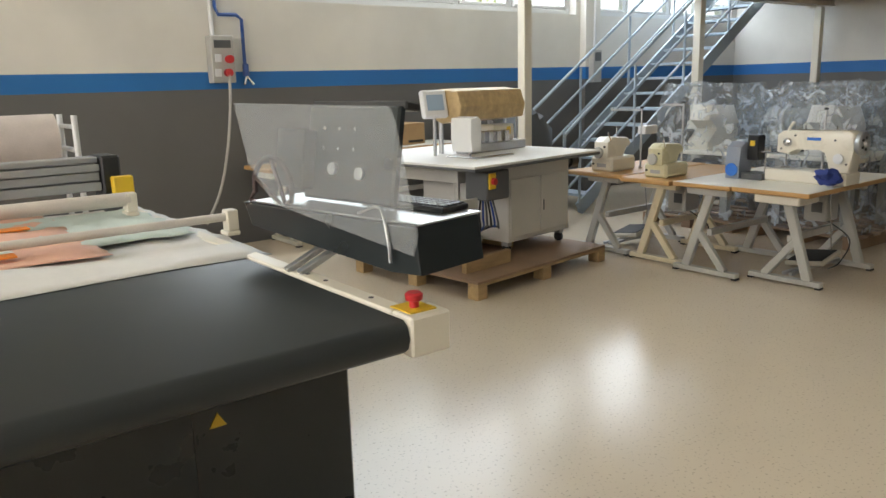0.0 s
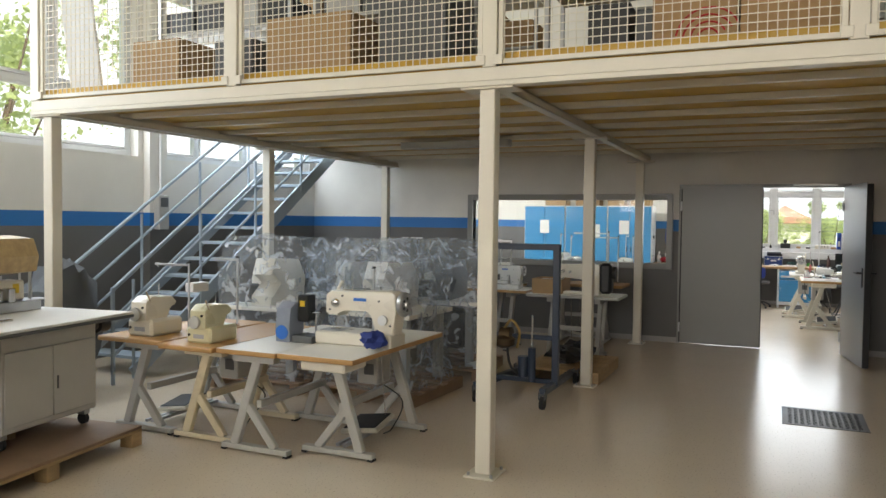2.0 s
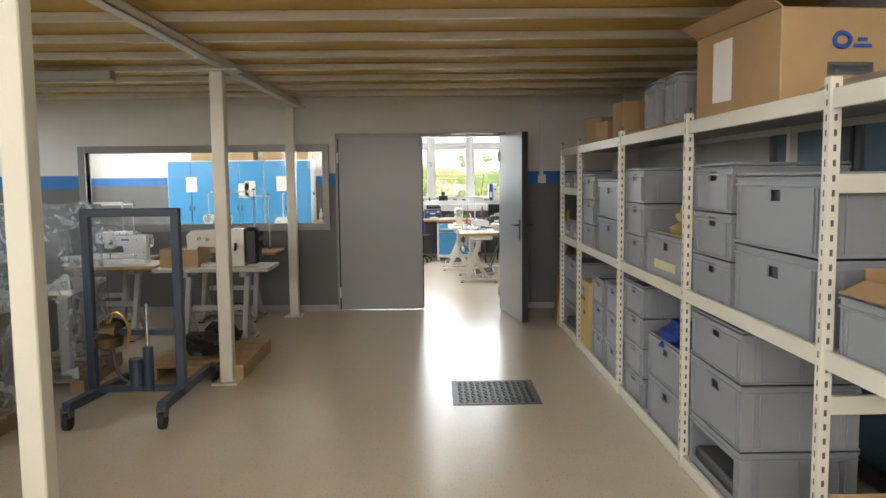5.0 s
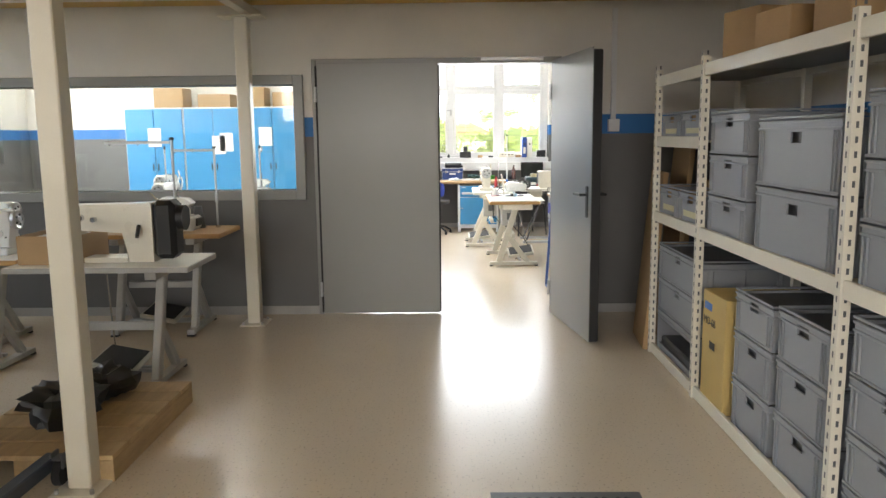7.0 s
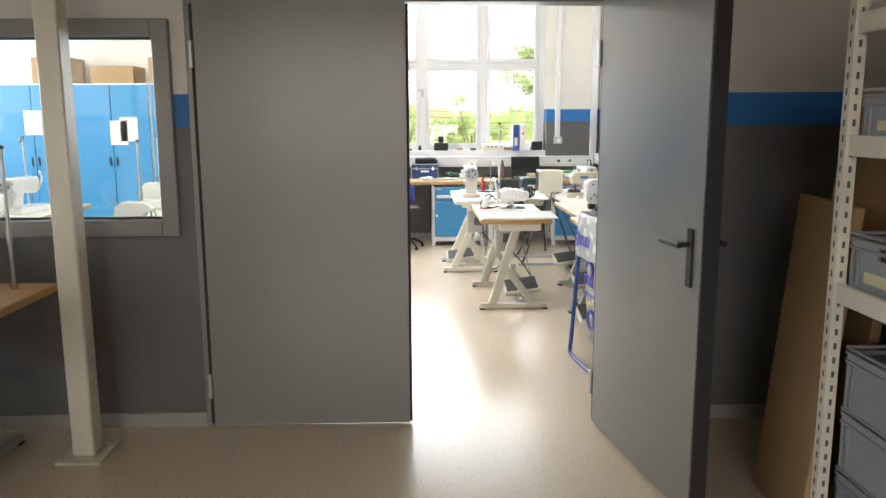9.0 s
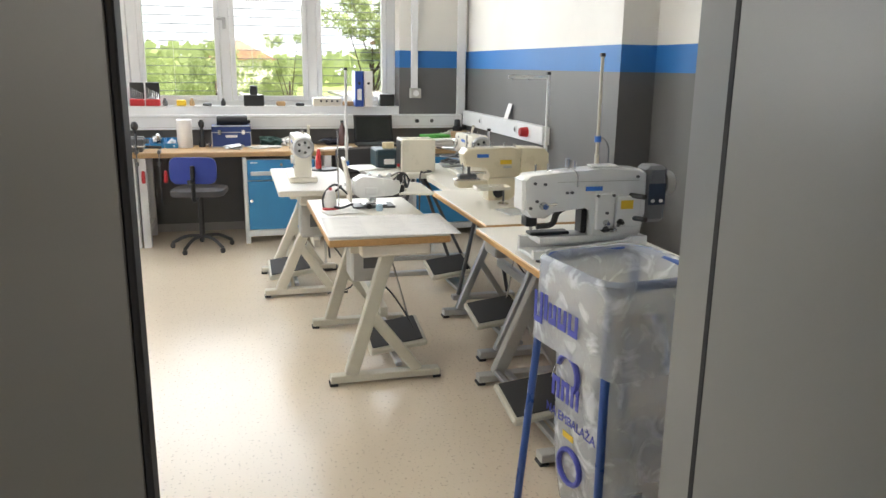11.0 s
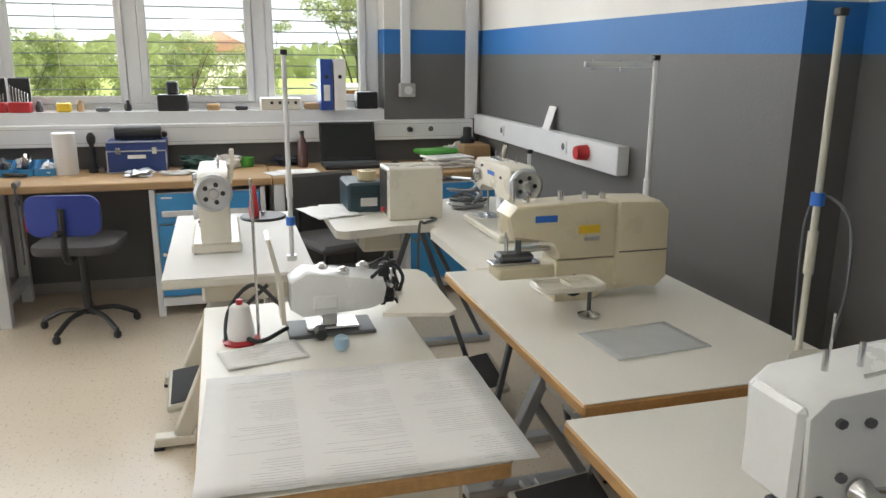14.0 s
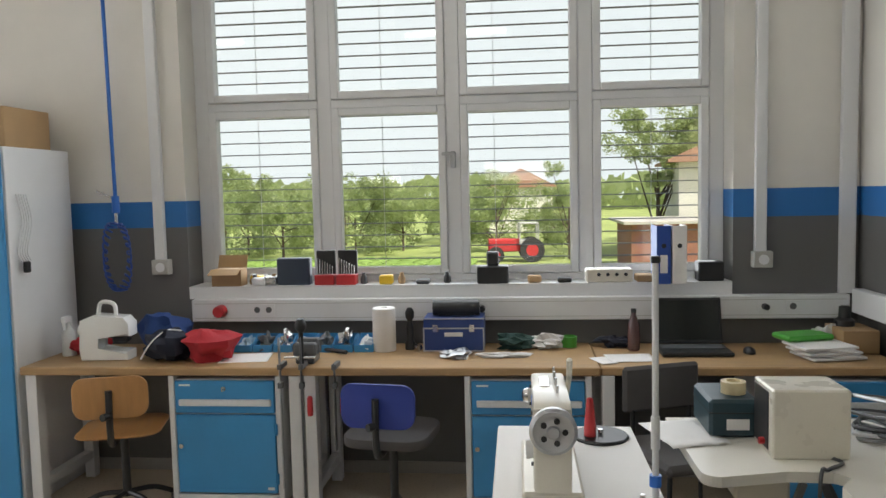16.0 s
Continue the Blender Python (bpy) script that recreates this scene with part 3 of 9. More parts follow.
blocks("toe_board", CREAM, mz, (MX0 - 0.012, MY0, 2.40, MX0 + 0.09, MY1, 2.432))
blocks("side_beam", CREAM, mz, (MX0 + 0.06, MY1 - 0.035, 2.41, MX1, MY1, 2.61))
for cx in (6.36, 9.24, 12.13):
    for cy in (1.62, 5.42) if cx > 7 else (1.62, 5.42, -2.08):
        c = structure(new("column"), "cream painted steel column with bolted foot plate", "column")
        c.matrix_world = pose(cx, cy + (0.03 if cx > 9 and 0 < cy < 2 else 0), 0)
        blocks("shaft", CREAM, c, (-0.05, -0.05, 0.012, 0.05, 0.05, 2.385), bev=0.006)
        blocks("foot_plate", CREAM, c, (-0.12, -0.10, 0, 0.12, 0.10, 0.012))
        blocks("head_plate", CREAM, c, (-0.07, -0.17, 2.386, 0.11, 0.17, 2.40))
        for sx in (-1, 1):
            for sy in (-1, 1):
                rods("bolt", ALU, c, ((sx * 0.095, sy * 0.075, 0.012), (sx * 0.095, sy * 0.075, 0.03), 0.010), seg=8)

# railing on the mezzanine edge
rl = structure(new("railing"), "cream welded-mesh guard panels between posts", "railing")
ys = [MY0 + 0.05, -0.37, 1.60, 3.54, 5.53]
for y in ys:
    blocks("post", CREAM, rl, (MX0 - 0.01, y - 0.045, 2.515, MX0 + 0.05, y + 0.045, 3.75))
for a, b in zip(ys, ys[1:]):
    a, b = a + 0.045, b - 0.045
    bm = bmesh.new()
    for z in (2.53, 3.60):
        box(bm, (MX0 + 0.005, a + 0.003, z), (MX0 + 0.035, b - 0.003, z + 0.03), 0.003)
    for y in (a + 0.005, b - 0.035):
        box(bm, (MX0 + 0.006, y, 2.562), (MX0 + 0.034, y + 0.03, 3.598), 0.003)
    pn = part("panel_frame", bm, CREAM, rl)
    bm = bmesh.new()
    n = int((b - a - 0.08) / 0.048)
    for i in range(n + 1):
        y = a + 0.04 + (b - a - 0.08) * i / n
        box(bm, (MX0 + 0.020, y - 0.0025, 2.55), (MX0 + 0.025, y + 0.0025, 3.61))
    for i in range(22):
        z = 2.60 + i * 0.048
        box(bm, (MX0 + 0.015, a + 0.03, z - 0.0025), (MX0 + 0.020, b - 0.03, z + 0.0025))
    part("wire_mesh", bm, CREAM, pn)
    for y in (a + 0.01, b - 0.01):
        blocks("clip", CREAM, rl, (MX0 - 0.018, y - 0.03, 2.525, MX0 + 0.004, y + 0.03, 2.585))

# steel stair along the north wall
st = structure(new("stairs"), "blue-grey steel stair with tubular handrails", "stairs")
SX0, SX1, SY0, SY1, ST = 7.45, 11.2, 5.68, 6.50, 2.58
n = 14
for y in (SY0, SY1):
    bars("stringer", STAIR, st, ((SX0, y, 0.05), (SX1, y, ST), 0.03, 0.16))
for i in range(1, n):
    x, z = SX0 + (SX1 - SX0) * i / n, ST * i / n
    blocks("tread", STAIR, st, (x - 0.12, SY0 + 0.02, z - 0.02, x + 0.12, SY1 - 0.02, z + 0.012))
for y in (SY0 - 0.01, SY1 + 0.01):
    for h in (0.35, 0.65, 0.98):
        rods("rail", STAIR, st, ((SX0 - 0.25, y, h + 0.06 - 0.14), (SX1, y, ST + h), 0.016 if h < 0.9 else 0.02))
    for i in range(5):
        t = i / 4
        x, z = SX0 + (SX1 - SX0) * t, ST * t
        rods("baluster", STAIR, st, ((x, y, z + 0.02), (x, y, z + 0.98), 0.016))
    rods("newel", STAIR, st, ((SX0 - 0.25, y, 0), (SX0 - 0.25, y, 0.92), 0.02))
blocks("landing", STAIR, st, (SX1, SY0, ST - 0.04, XD - 0.02, NW - 0.05, ST))

# outdoors
slab("ground", GRASS, "sunlit meadow reaching the horizon", "ground", (-600, -900, -2.7, 1500, 900, -2.4))
slab("foundation", CEIL, "plain rendered foundation under the building", "foundation", (-6.2, -2.6, -2.398, 19.0, 7.2, -0.25))

# ---- sewing tables and machines ----
def sewing_table(at, size, top=0.75, edge=WOODEDGE, leg=LEGPAINT, label="sewing table with white top and beech edge", group="", pedal=True, box_at=None, drawer=True, feet=None, face=LAMINATE, turn=0.0, brace=True, pedal_y=0.0, pedal_x=None, foot_y=0.0, rising=1):
    """A machine table: long side along local x, with splayed steel end frames on foot bars and a treadle pedal."""
    L, W = size
    t = thing("sewing_table", (*at, 0), label, "sewing table", group, turn)
    blocks("tabletop", edge, t, (0, 0, top - 0.035, L, W, top - 0.003), bev=0.005, label="edged board")
    blocks("top_laminate", face, t, (0.003, 0.003, top - 0.0028, L - 0.003, W - 0.003, top), bev=0.0008)
    f0, f1 = feet or (0.26, L - 0.26)
    c = W / 2
    for x in (f0, f1):
        fb = blocks("foot_bar", leg, t, (x - 0.03, c + foot_y - 0.27, 0.014, x + 0.03, c + foot_y + 0.27, 0.05), bev=0.004)
        for y in (c + foot_y - 0.255, c + foot_y + 0.255):
            blocks("rubber_foot", RUBBER, fb, (x - 0.03, y - 0.02, 0.0, x + 0.03, y + 0.02, 0.014))
        s = rising
        bars("leg", leg, t, ((x, c + foot_y + s * 0.17, 0.045), (x, c - s * 0.02, top - 0.085), *((0.036, 0.045) if leg is ALU else (0.05, 0.066))), bev=0.006)
        bars("leg", leg, t, ((x, c + foot_y - s * 0.16, 0.045), (x, c + foot_y * 0.6 + s * 0.07, top * 0.46), *((0.03, 0.035) if leg is ALU else (0.045, 0.055))), bev=0.006)
        blocks("bracket", leg, t, (x - 0.035, c - 0.17, top - 0.095, x + 0.035, c + 0.17, top - 0.036), bev=0.004)
    if brace:
        blocks("stretcher", leg, t, (f0 + 0.03, c - 0.02, top * 0.42, f1 - 0.03, c + 0.02, top * 0.42 + 0.05))
    if drawer:
        blocks("drawer", MACHINE, t, (0.04, c - 0.20, top - 0.10, 0.32, c + 0.13, top - 0.037), bev=0.01)
    if pedal:
        px, py = pedal_x if pedal_x is not None else (f0 + f1) / 2, c + pedal_y
        blocks("pedal_rail", ALU, t, (f0 + 0.031, py - 0.04, 0.052, f1 - 0.031, py - 0.012, 0.075), (f0 + 0.031, py + 0.012, 0.052, f1 - 0.031, py + 0.04, 0.075))
        bm = bmesh.new()
        m = pose(px, py, 0.13, -8, -11, 0)
        box(bm, (-0.14, -0.15, -0.022), (0.14, 0.15, 0.012), 0.009, m)
        beam(bm, m @ Vector((0, 0, -0.01)), (px, py, 0.07), 0.05)
        pd = part("pedal", bm, LEGPAINT, t)
        bm = bmesh.new()
        box(bm, (-0.122, -0.132, 0.0125), (0.122, 0.132, 0.018), 0.003, m)
        part("pedal_mat", bm, RUBBER, pd, "dark ribbed rubber mat")
        rods("treadle_rod", CHROME, t, ((px + 0.08, py - 0.1, 0.17), (px + 0.08, c - 0.05, top - 0.04), 0.005))
    if box_at is not None:
        b = blocks("motor_box", GREYBODY, t, (box_at, c - 0.05, top - 0.32, box_at + 0.2, c + 0.12, top - 0.04), bev=0.01)
        blocks("switch_plate", DARKGREY, b, (box_at - 0.006, c - 0.02, top - 0.25, box_at - 0.0005, c + 0.06, top - 0.17), bev=0.001)
        pipe("cable", BLACK, t, curve([(box_at + 0.1, c, top - 0.31), (box_at + 0.2, c - 0.15, top * 0.35), (box_at - 0.05, c - 0.2, 0.12), (box_at + 0.1, c - 0.05, 0.02)]), 0.005)
    return t


def thread_stand(at, height, arm=0.22, turn=0.0, spools=0, col=PVC, base=0.0, clip=None, label="white thread stand pole with a top guide arm"):
    t = thing("thread_stand", at, label, "thread stand", "thread stands", turn)
    rods("pole", col, t, ((0, 0, 0), (0, 0, height), 0.0085))
    rods("collar", col, t, ((0, 0, height * 0.32), (0, 0, height * 0.44), 0.012))
    rods("base_nut", CHROME, t, ((0, 0, 0), (0, 0, 0.02), 0.018))
    blocks("cap", BLACK, t, (-0.012, -0.012, height, 0.012, 0.012, height + 0.018))
    if arm:
        a = blocks("guide_arm", col, t, (0.012, -0.006, height - 0.022, arm, 0.006, height - 0.004), bev=0.002)
        for x in (arm - 0.03, arm * 0.5):
            rods("thread_eye", CHROME, a, ((x, 0, height - 0.035), (x, 0, height + 0.004), 0.004), seg=8)
    if clip is not None:
        rods("clip", BINBLUE, t, ((0, 0, clip), (0, 0, clip + 0.03), 0.016), label="blue plastic clamp")
    for i in range(spools):
        z = base + 0.03 + 0.10 * i
        bm = bmesh.new()
        lathe(bm, [(0.09, 0), (0.092, 0.004), (0.088, 0.008), (0.012, 0.010)], pose(0.10, 0, z))
        beam(bm, (0, 0, z + 0.002), (0.1, 0, z + 0.002), 0.02, 0.008)
        d = part("spool_disc", bm, col if col is not PVC else BLACK, t, smooth=True)
        rods("spool_pin", CHROME, d, ((0.10, 0, z + 0.01), (0.10, 0, z + 0.13), 0.005))
    return t


def screws(t, material, spots, r=0.006, out=(0, -1, 0), deep=0.006):
    for p in spots:
        q = Vector(p) + Vector(out) * deep
        rods("screw", material, t, (p, q, r), seg=8)


def lockstitch(at, turn, body=MACHINE, s=1.0, label="cream industrial sewing machine", base_h=0.05, group=""):
    """Flat-bed machine, head at local x 0, handwheel past x 0.42; its working side is local -y."""
    t = thing("sewing_machine", at, label, "sewing machine", group, turn)
    t.scale = (s, s, s)
    blocks("bed", body, t, (-0.06, -0.09, 0, 0.42, 0.09, base_h), bev=0.008)
    bm = bmesh.new()
    prism(bm, [(0.30, base_h), (0.42, base_h), (0.43, 0.20), (0.43, 0.29), (0.40, 0.305), (0.02, 0.295), (-0.01, 0.27), (-0.01, 0.17), (0.07, 0.155), (0.10, 0.20), (0.25, 0.205), (0.29, 0.18)], -0.055, 0.055, 1, 0.012)
    part("arm", bm, body, t, smooth=True)
    blocks("face_plate", CHROME, t, (-0.017, -0.04, 0.16, -0.0115, 0.04, 0.275), bev=0.003)
    rods("needle_bar", CHROME, t, ((0.025, 0, 0.16), (0.025, 0, base_h + 0.02), 0.005))
    blocks("presser_foot", CHROME, t, (0.0, -0.012, base_h + 0.002, 0.05, 0.012, base_h + 0.012), bev=0.002)
    blocks("needle_plate", ALU, t, (-0.05, -0.05, base_h, 0.08, 0.05, base_h + 0.003), bev=0.001)
    bm = bmesh.new()
    lathe(bm, [(0.02, 0), (0.062, 0.002), (0.068, 0.012), (0.068, 0.028), (0.058, 0.036), (0.045, 0.03), (0.02, 0.034), (0.016, 0.045), (0.004, 0.046)], pose(0.435, 0, 0.235, 0, 90, 0), 28)
    hw = part("handwheel", bm, ALU, t, smooth=True)
    for k in range(5):
        a = 2 * math.pi * k / 5
        rods("wheel_slot", BLACK, hw, ((0.463, 0.033 * math.cos(a), 0.235 + 0.033 * math.sin(a)), (0.4705, 0.033 * math.cos(a), 0.235 + 0.033 * math.sin(a)), 0.009), seg=8)
    bm = bmesh.new()
    lathe(bm, [(0.022, 0), (0.026, 0.01), (0.02, 0.025), (0.006, 0.03)], pose(0.06, -0.056, 0.23, 90, 0, 0))
    part("tension_dial", bm, CHROME, t, smooth=True)
    bm = bmesh.new()
    lathe(bm, [(0.024, 0), (0.028, 0.01), (0.028, 0.02), (0.01, 0.022)], pose(0.36, -0.056, 0.15, 90, 0, 0))
    part("stitch_dial", bm, PVC, t, smooth=True)
    for x in (0.06, 0.12, 0.2, 0.3):
        rods("spool_pin", CHROME, t, ((x, 0.02, 0.295), (x, 0.02, 0.325), 0.004), seg=8)
    blocks("top_guide", CHROME, t, (0.1, -0.03, 0.299, 0.22, 0.0, 0.304), bev=0.001)
    lv = pipe("knee_lever", body, t, curve([(0.02, 0.06, 0.2), (-0.01, 0.075, 0.28), (0.02, 0.075, 0.34)]), 0.01)
    blocks("logo_plate", BINBLUE, t, (0.17, -0.0575, 0.245, 0.25, -0.0555, 0.262), bev=0.0005)
    screws(t, DARKGREY, [(0.02, -0.055, 0.19), (0.10, -0.055, 0.27), (0.33, -0.055, 0.25), (0.40, -0.055, 0.12), (0.32, -0.055, 0.09)])
    return t


def overlocker(at, turn, body=MACHINE, s=1.0, label="compact cream overlock machine", group=""):
    t = thing("overlock_machine", at, label, "sewing machine", group, turn)
    t.scale = (s, s, s)
    blocks("base", body, t, (-0.02, -0.09, 0, 0.24, 0.10, 0.10), bev=0.015)
    bm = bmesh.new()
    prism(bm, [(0.08, 0.09), (0.25, 0.09), (0.25, 0.20), (0.20, 0.235), (0.04, 0.225), (0.0, 0.19), (0.02, 0.165), (0.07, 0.165)], -0.05, 0.07, 1, 0.012)
    part("arm", bm, body, t, smooth=True)
    bm = bmesh.new()
    lathe(bm, [(0.012, 0), (0.036, 0.002), (0.040, 0.010), (0.038, 0.022), (0.012, 0.026)], pose(0.25, 0.0, 0.13, 0, 90, 0), 24)
    part("handwheel", bm, GREYBODY, t, smooth=True)
    blocks("cover_plate", BEIGE, t, (0.0, -0.098, 0.015, 0.20, -0.0905, 0.09), bev=0.002)
    rods("needle_bar", CHROME, t, ((0.03, 0, 0.18), (0.03, 0, 0.11), 0.006))
    blocks("presser_foot", CHROME, t, (0.0, -0.02, 0.101, 0.06, 0.01, 0.112), bev=0.002)
    for i in range(3):
        bm = bmesh.new()
        lathe(bm, [(0.012, 0), (0.014, 0.01), (0.008, 0.025)], pose(0.09 + 0.045 * i, -0.05, 0.2, 90, 0, 0), 12)
        part("tension_dial", bm, CHROME, t, smooth=True)
    rods("spool_pin", CHROME, t, ((0.1, 0.02, 0.22), (0.1, 0.02, 0.30), 0.004), seg=8)
    blocks("looper_cover", DARKGREY, t, (-0.032, -0.07, 0.03, -0.0205, 0.05, 0.085), bev=0.003)
    blocks("thread_guide", CHROME, t, (0.03, -0.062, 0.17, 0.10, -0.0505, 0.185), (0.14, -0.062, 0.13, 0.20, -0.0505, 0.142), bev=0.002)
    rods("screw", BLACK, t, ((0.2505, 0.045, 0.17), (0.256, 0.045, 0.17), 0.008), seg=10)
    rods("screw", BLACK, t, ((0.2405, -0.06, 0.05), (0.246, -0.06, 0.05), 0.008), seg=10)
    blocks("maker_plate", INK, t, (0.2402, -0.03, 0.03, 0.2415, 0.05, 0.055), bev=0.0003)
    pipe("thread_tube", DARKGREY, t, curve([(0.1, -0.055, 0.2), (0.05, -0.09, 0.17), (0.03, -0.10, 0.12), (0.05, -0.10, 0.08)]), 0.003, 6)
    rods("lift_lever", CHROME, t, ((0.22, 0.07, 0.21), (0.27, 0.09, 0.27), 0.005), seg=8)
    return t


def buttonholer(at, turn, label, body=MACHINEWHITE):
    """Large white buttonhole machine with a grey motor at its end; local x from the head to the motor, the working side is local -y."""
    t = thing("buttonhole_machine", at, label, "sewing machine", "", turn)
    t.scale = (1.06, 0.95, 0.89)
    bm = bmesh.new()
    prism(bm, [(0, 0.012), (0.47, 0.012), (0.47, 0.10), (0.40, 0.10), (0.38, 0.075), (0.22, 0.072), (0.19, 0.055), (0, 0.055)], -0.10, -0.075, 1, 0.006)
    prism(bm, [(0, 0.012), (0.47, 0.012), (0.47, 0.10), (0, 0.085)], 0.07, 0.095, 1, 0.006)
    box(bm, (0.0, -0.075, 0.012), (0.47, 0.07, 0.03), 0.004)
    box(bm, (0.455, -0.075, 0.03), (0.47, 0.07, 0.10), 0.004)
    base = part("base", bm, body, t, smooth=True)
    for x in (0.03, 0.44):
        for y in (-0.085, 0.08):
            rods("rubber_foot", RUBBER, base, ((x, y, 0), (x, y, 0.013), 0.014))
    bm = bmesh.new()
    prism(bm, [(0.035, -0.068), (0.10, -0.07), (0.20, -0.05), (0.45, -0.05), (0.45, 0.06), (0.035, 0.06)], 0.075, 0.105, 2, 0.005)
    part("bed_cover", bm, body, t, smooth=True)
    blocks("feed_plate", ALU, t, (0.13, -0.045, 0.1055, 0.27, 0.045, 0.109), bev=0.001)
    blocks("work_clamp", BLACK, t, (0.01, -0.03, 0.106, 0.17, 0.03, 0.122), bev=0.004)
    bm = bmesh.new()
    prism(bm, [(0.24, 0.10), (0.46, 0.10), (0.47, 0.20), (0.47, 0.385), (0.44, 0.405), (0.30, 0.41), (0.12, 0.395), (-0.005, 0.385), (-0.03, 0.36), (-0.025, 0.24), (0.00, 0.195), (0.06, 0.19), (0.085, 0.23), (0.22, 0.245), (0.245, 0.225)], -0.058, 0.062, 1, 0.012)
    part("arm", bm, body, t, smooth=True)
    blocks("face_cover", body, t, (-0.036, -0.05, 0.225, -0.02, 0.05, 0.37), bev=0.008)
    blocks("side_cover", body, t, (0.255, -0.078, 0.13, 0.335, -0.0585, 0.30), bev=0.006)
    blocks("side_cover", body, t, (0.34, -0.076, 0.14, 0.445, -0.0585, 0.285), bev=0.005)
    blocks("arm_seam", GREYBODY, t, (0.10, -0.0605, 0.352, 0.44, -0.0588, 0.3545), bev=0.0003)
    m = blocks("motor_housing", mat("grey_motor_plastic", (0.17, 0.175, 0.19), 0.45), t, (0.475, -0.055, 0.15, 0.565, 0.06, 0.415), bev=0.018)
    blocks("control_panel", NAVYSTEEL, m, (0.482, -0.061, 0.235, 0.555, -0.0555, 0.335), bev=0.002, label="dark control panel with buttons")
    for i in range(2):
        rods("button", PVC, m, ((0.50 + 0.035 * i, -0.0655, 0.255), (0.50 + 0.035 * i, -0.0605, 0.255), 0.008), seg=10)
    bm = bmesh.new()
    lathe(bm, [(0.02, 0), (0.055, 0.002), (0.06, 0.015), (0.055, 0.035), (0.02, 0.04)], pose(0.565, 0, 0.33, 0, 90, 0), 24)
    part("handwheel", bm, GREYBODY, t, smooth=True)
    rods("needle_bar", CHROME, t, ((0.02, 0, 0.2), (0.02, 0, 0.13), 0.007))
    bm = bmesh.new()
    box(bm, (-0.01, -0.03, 0.15), (0.035, 0.03, 0.195), 0.004)
    tube(bm, curve([(0.03, -0.035, 0.15), (0.09, -0.04, 0.16), (0.11, -0.04, 0.21), (0.15, -0.04, 0.235), (0.22, -0.04, 0.24)]), 0.013)
    part("clamp_linkage", bm, BLACK, t, smooth=True)
    blocks("post_shadow", BLACK, t, (0.215, -0.03, 0.11, 0.2385, 0.03, 0.225), bev=0.002)
    pl = blocks("warning_label", YELLOW, t, (0.358, -0.0785, 0.225, 0.41, -0.0765, 0.265), bev=0.0005)
    blocks("logo_plate", BINBLUE, t, (0.215, -0.0605, 0.31, 0.285, -0.0585, 0.33), bev=0.0005, label="blue maker's mark")
    for i in range(4):
        lathe_b = bmesh.new()
        lathe(lathe_b, [(0.018, 0), (0.018, 0.012), (0.008, 0.03), (0.008, 0.04)], pose(0.30 + 0.03 * (i % 3), -0.06, 0.135 + 0.03 * (i // 2), 90, 0, 0), 10)
        part("adjuster", lathe_b, CHROME if i % 2 else BLACK, t, smooth=True)
    for x, z in ((0.405, 0.285), (0.415, 0.18)):
        rods("knob", BLACK, t, ((x, -0.06, z), (x + 0.03, -0.12, z), 0.012))
    bm = bmesh.new()
    lathe(bm, [(0.016, 0), (0.018, 0.006), (0.012, 0.02), (0.012, 0.03)], pose(0.045, -0.06, 0.25, 90, 0, 0), 14)
    tube(bm, [(0.045, -0.07, 0.25), (0.085, -0.10, 0.265)], 0.006)
    part("tension_dial", bm, CHROME, t, smooth=True)
    for x, h in ((0.16, 0.05), (0.185, 0.04), (0.08, 0.03), (0.03, 0.025)):
        rods("thread_post", CHROME, t, ((x, 0.0, 0.395), (x, 0.0, 0.40 + h), 0.011 if x > 0.15 else 0.004), seg=10)
    blocks("oil_lid", body, t, (0.25, -0.03, 0.408, 0.36, 0.035, 0.42), bev=0.006)
    pipe("thread_guide_wire", CHROME, t, curve([(0.06, -0.03, 0.395), (0.10, -0.05, 0.41), (0.17, -0.06, 0.40), (0.18, -0.062, 0.33)]), 0.003, 6)
    screws(t, DARKGREY, [(0.01, -0.058, 0.35), (0.05, -0.058, 0.345), (0.02, -0.058, 0.27), (0.14, -0.058, 0.305), (0.16, -0.058, 0.305), (-0.005, -0.058, 0.24), (0.26, -0.078, 0.29), (0.325, -0.078, 0.29), (0.435, -0.076, 0.275), (0.35, -0.076, 0.15), (0.30, -0.078, 0.21), (0.43, -0.058, 0.37)], 0.007)
    return t


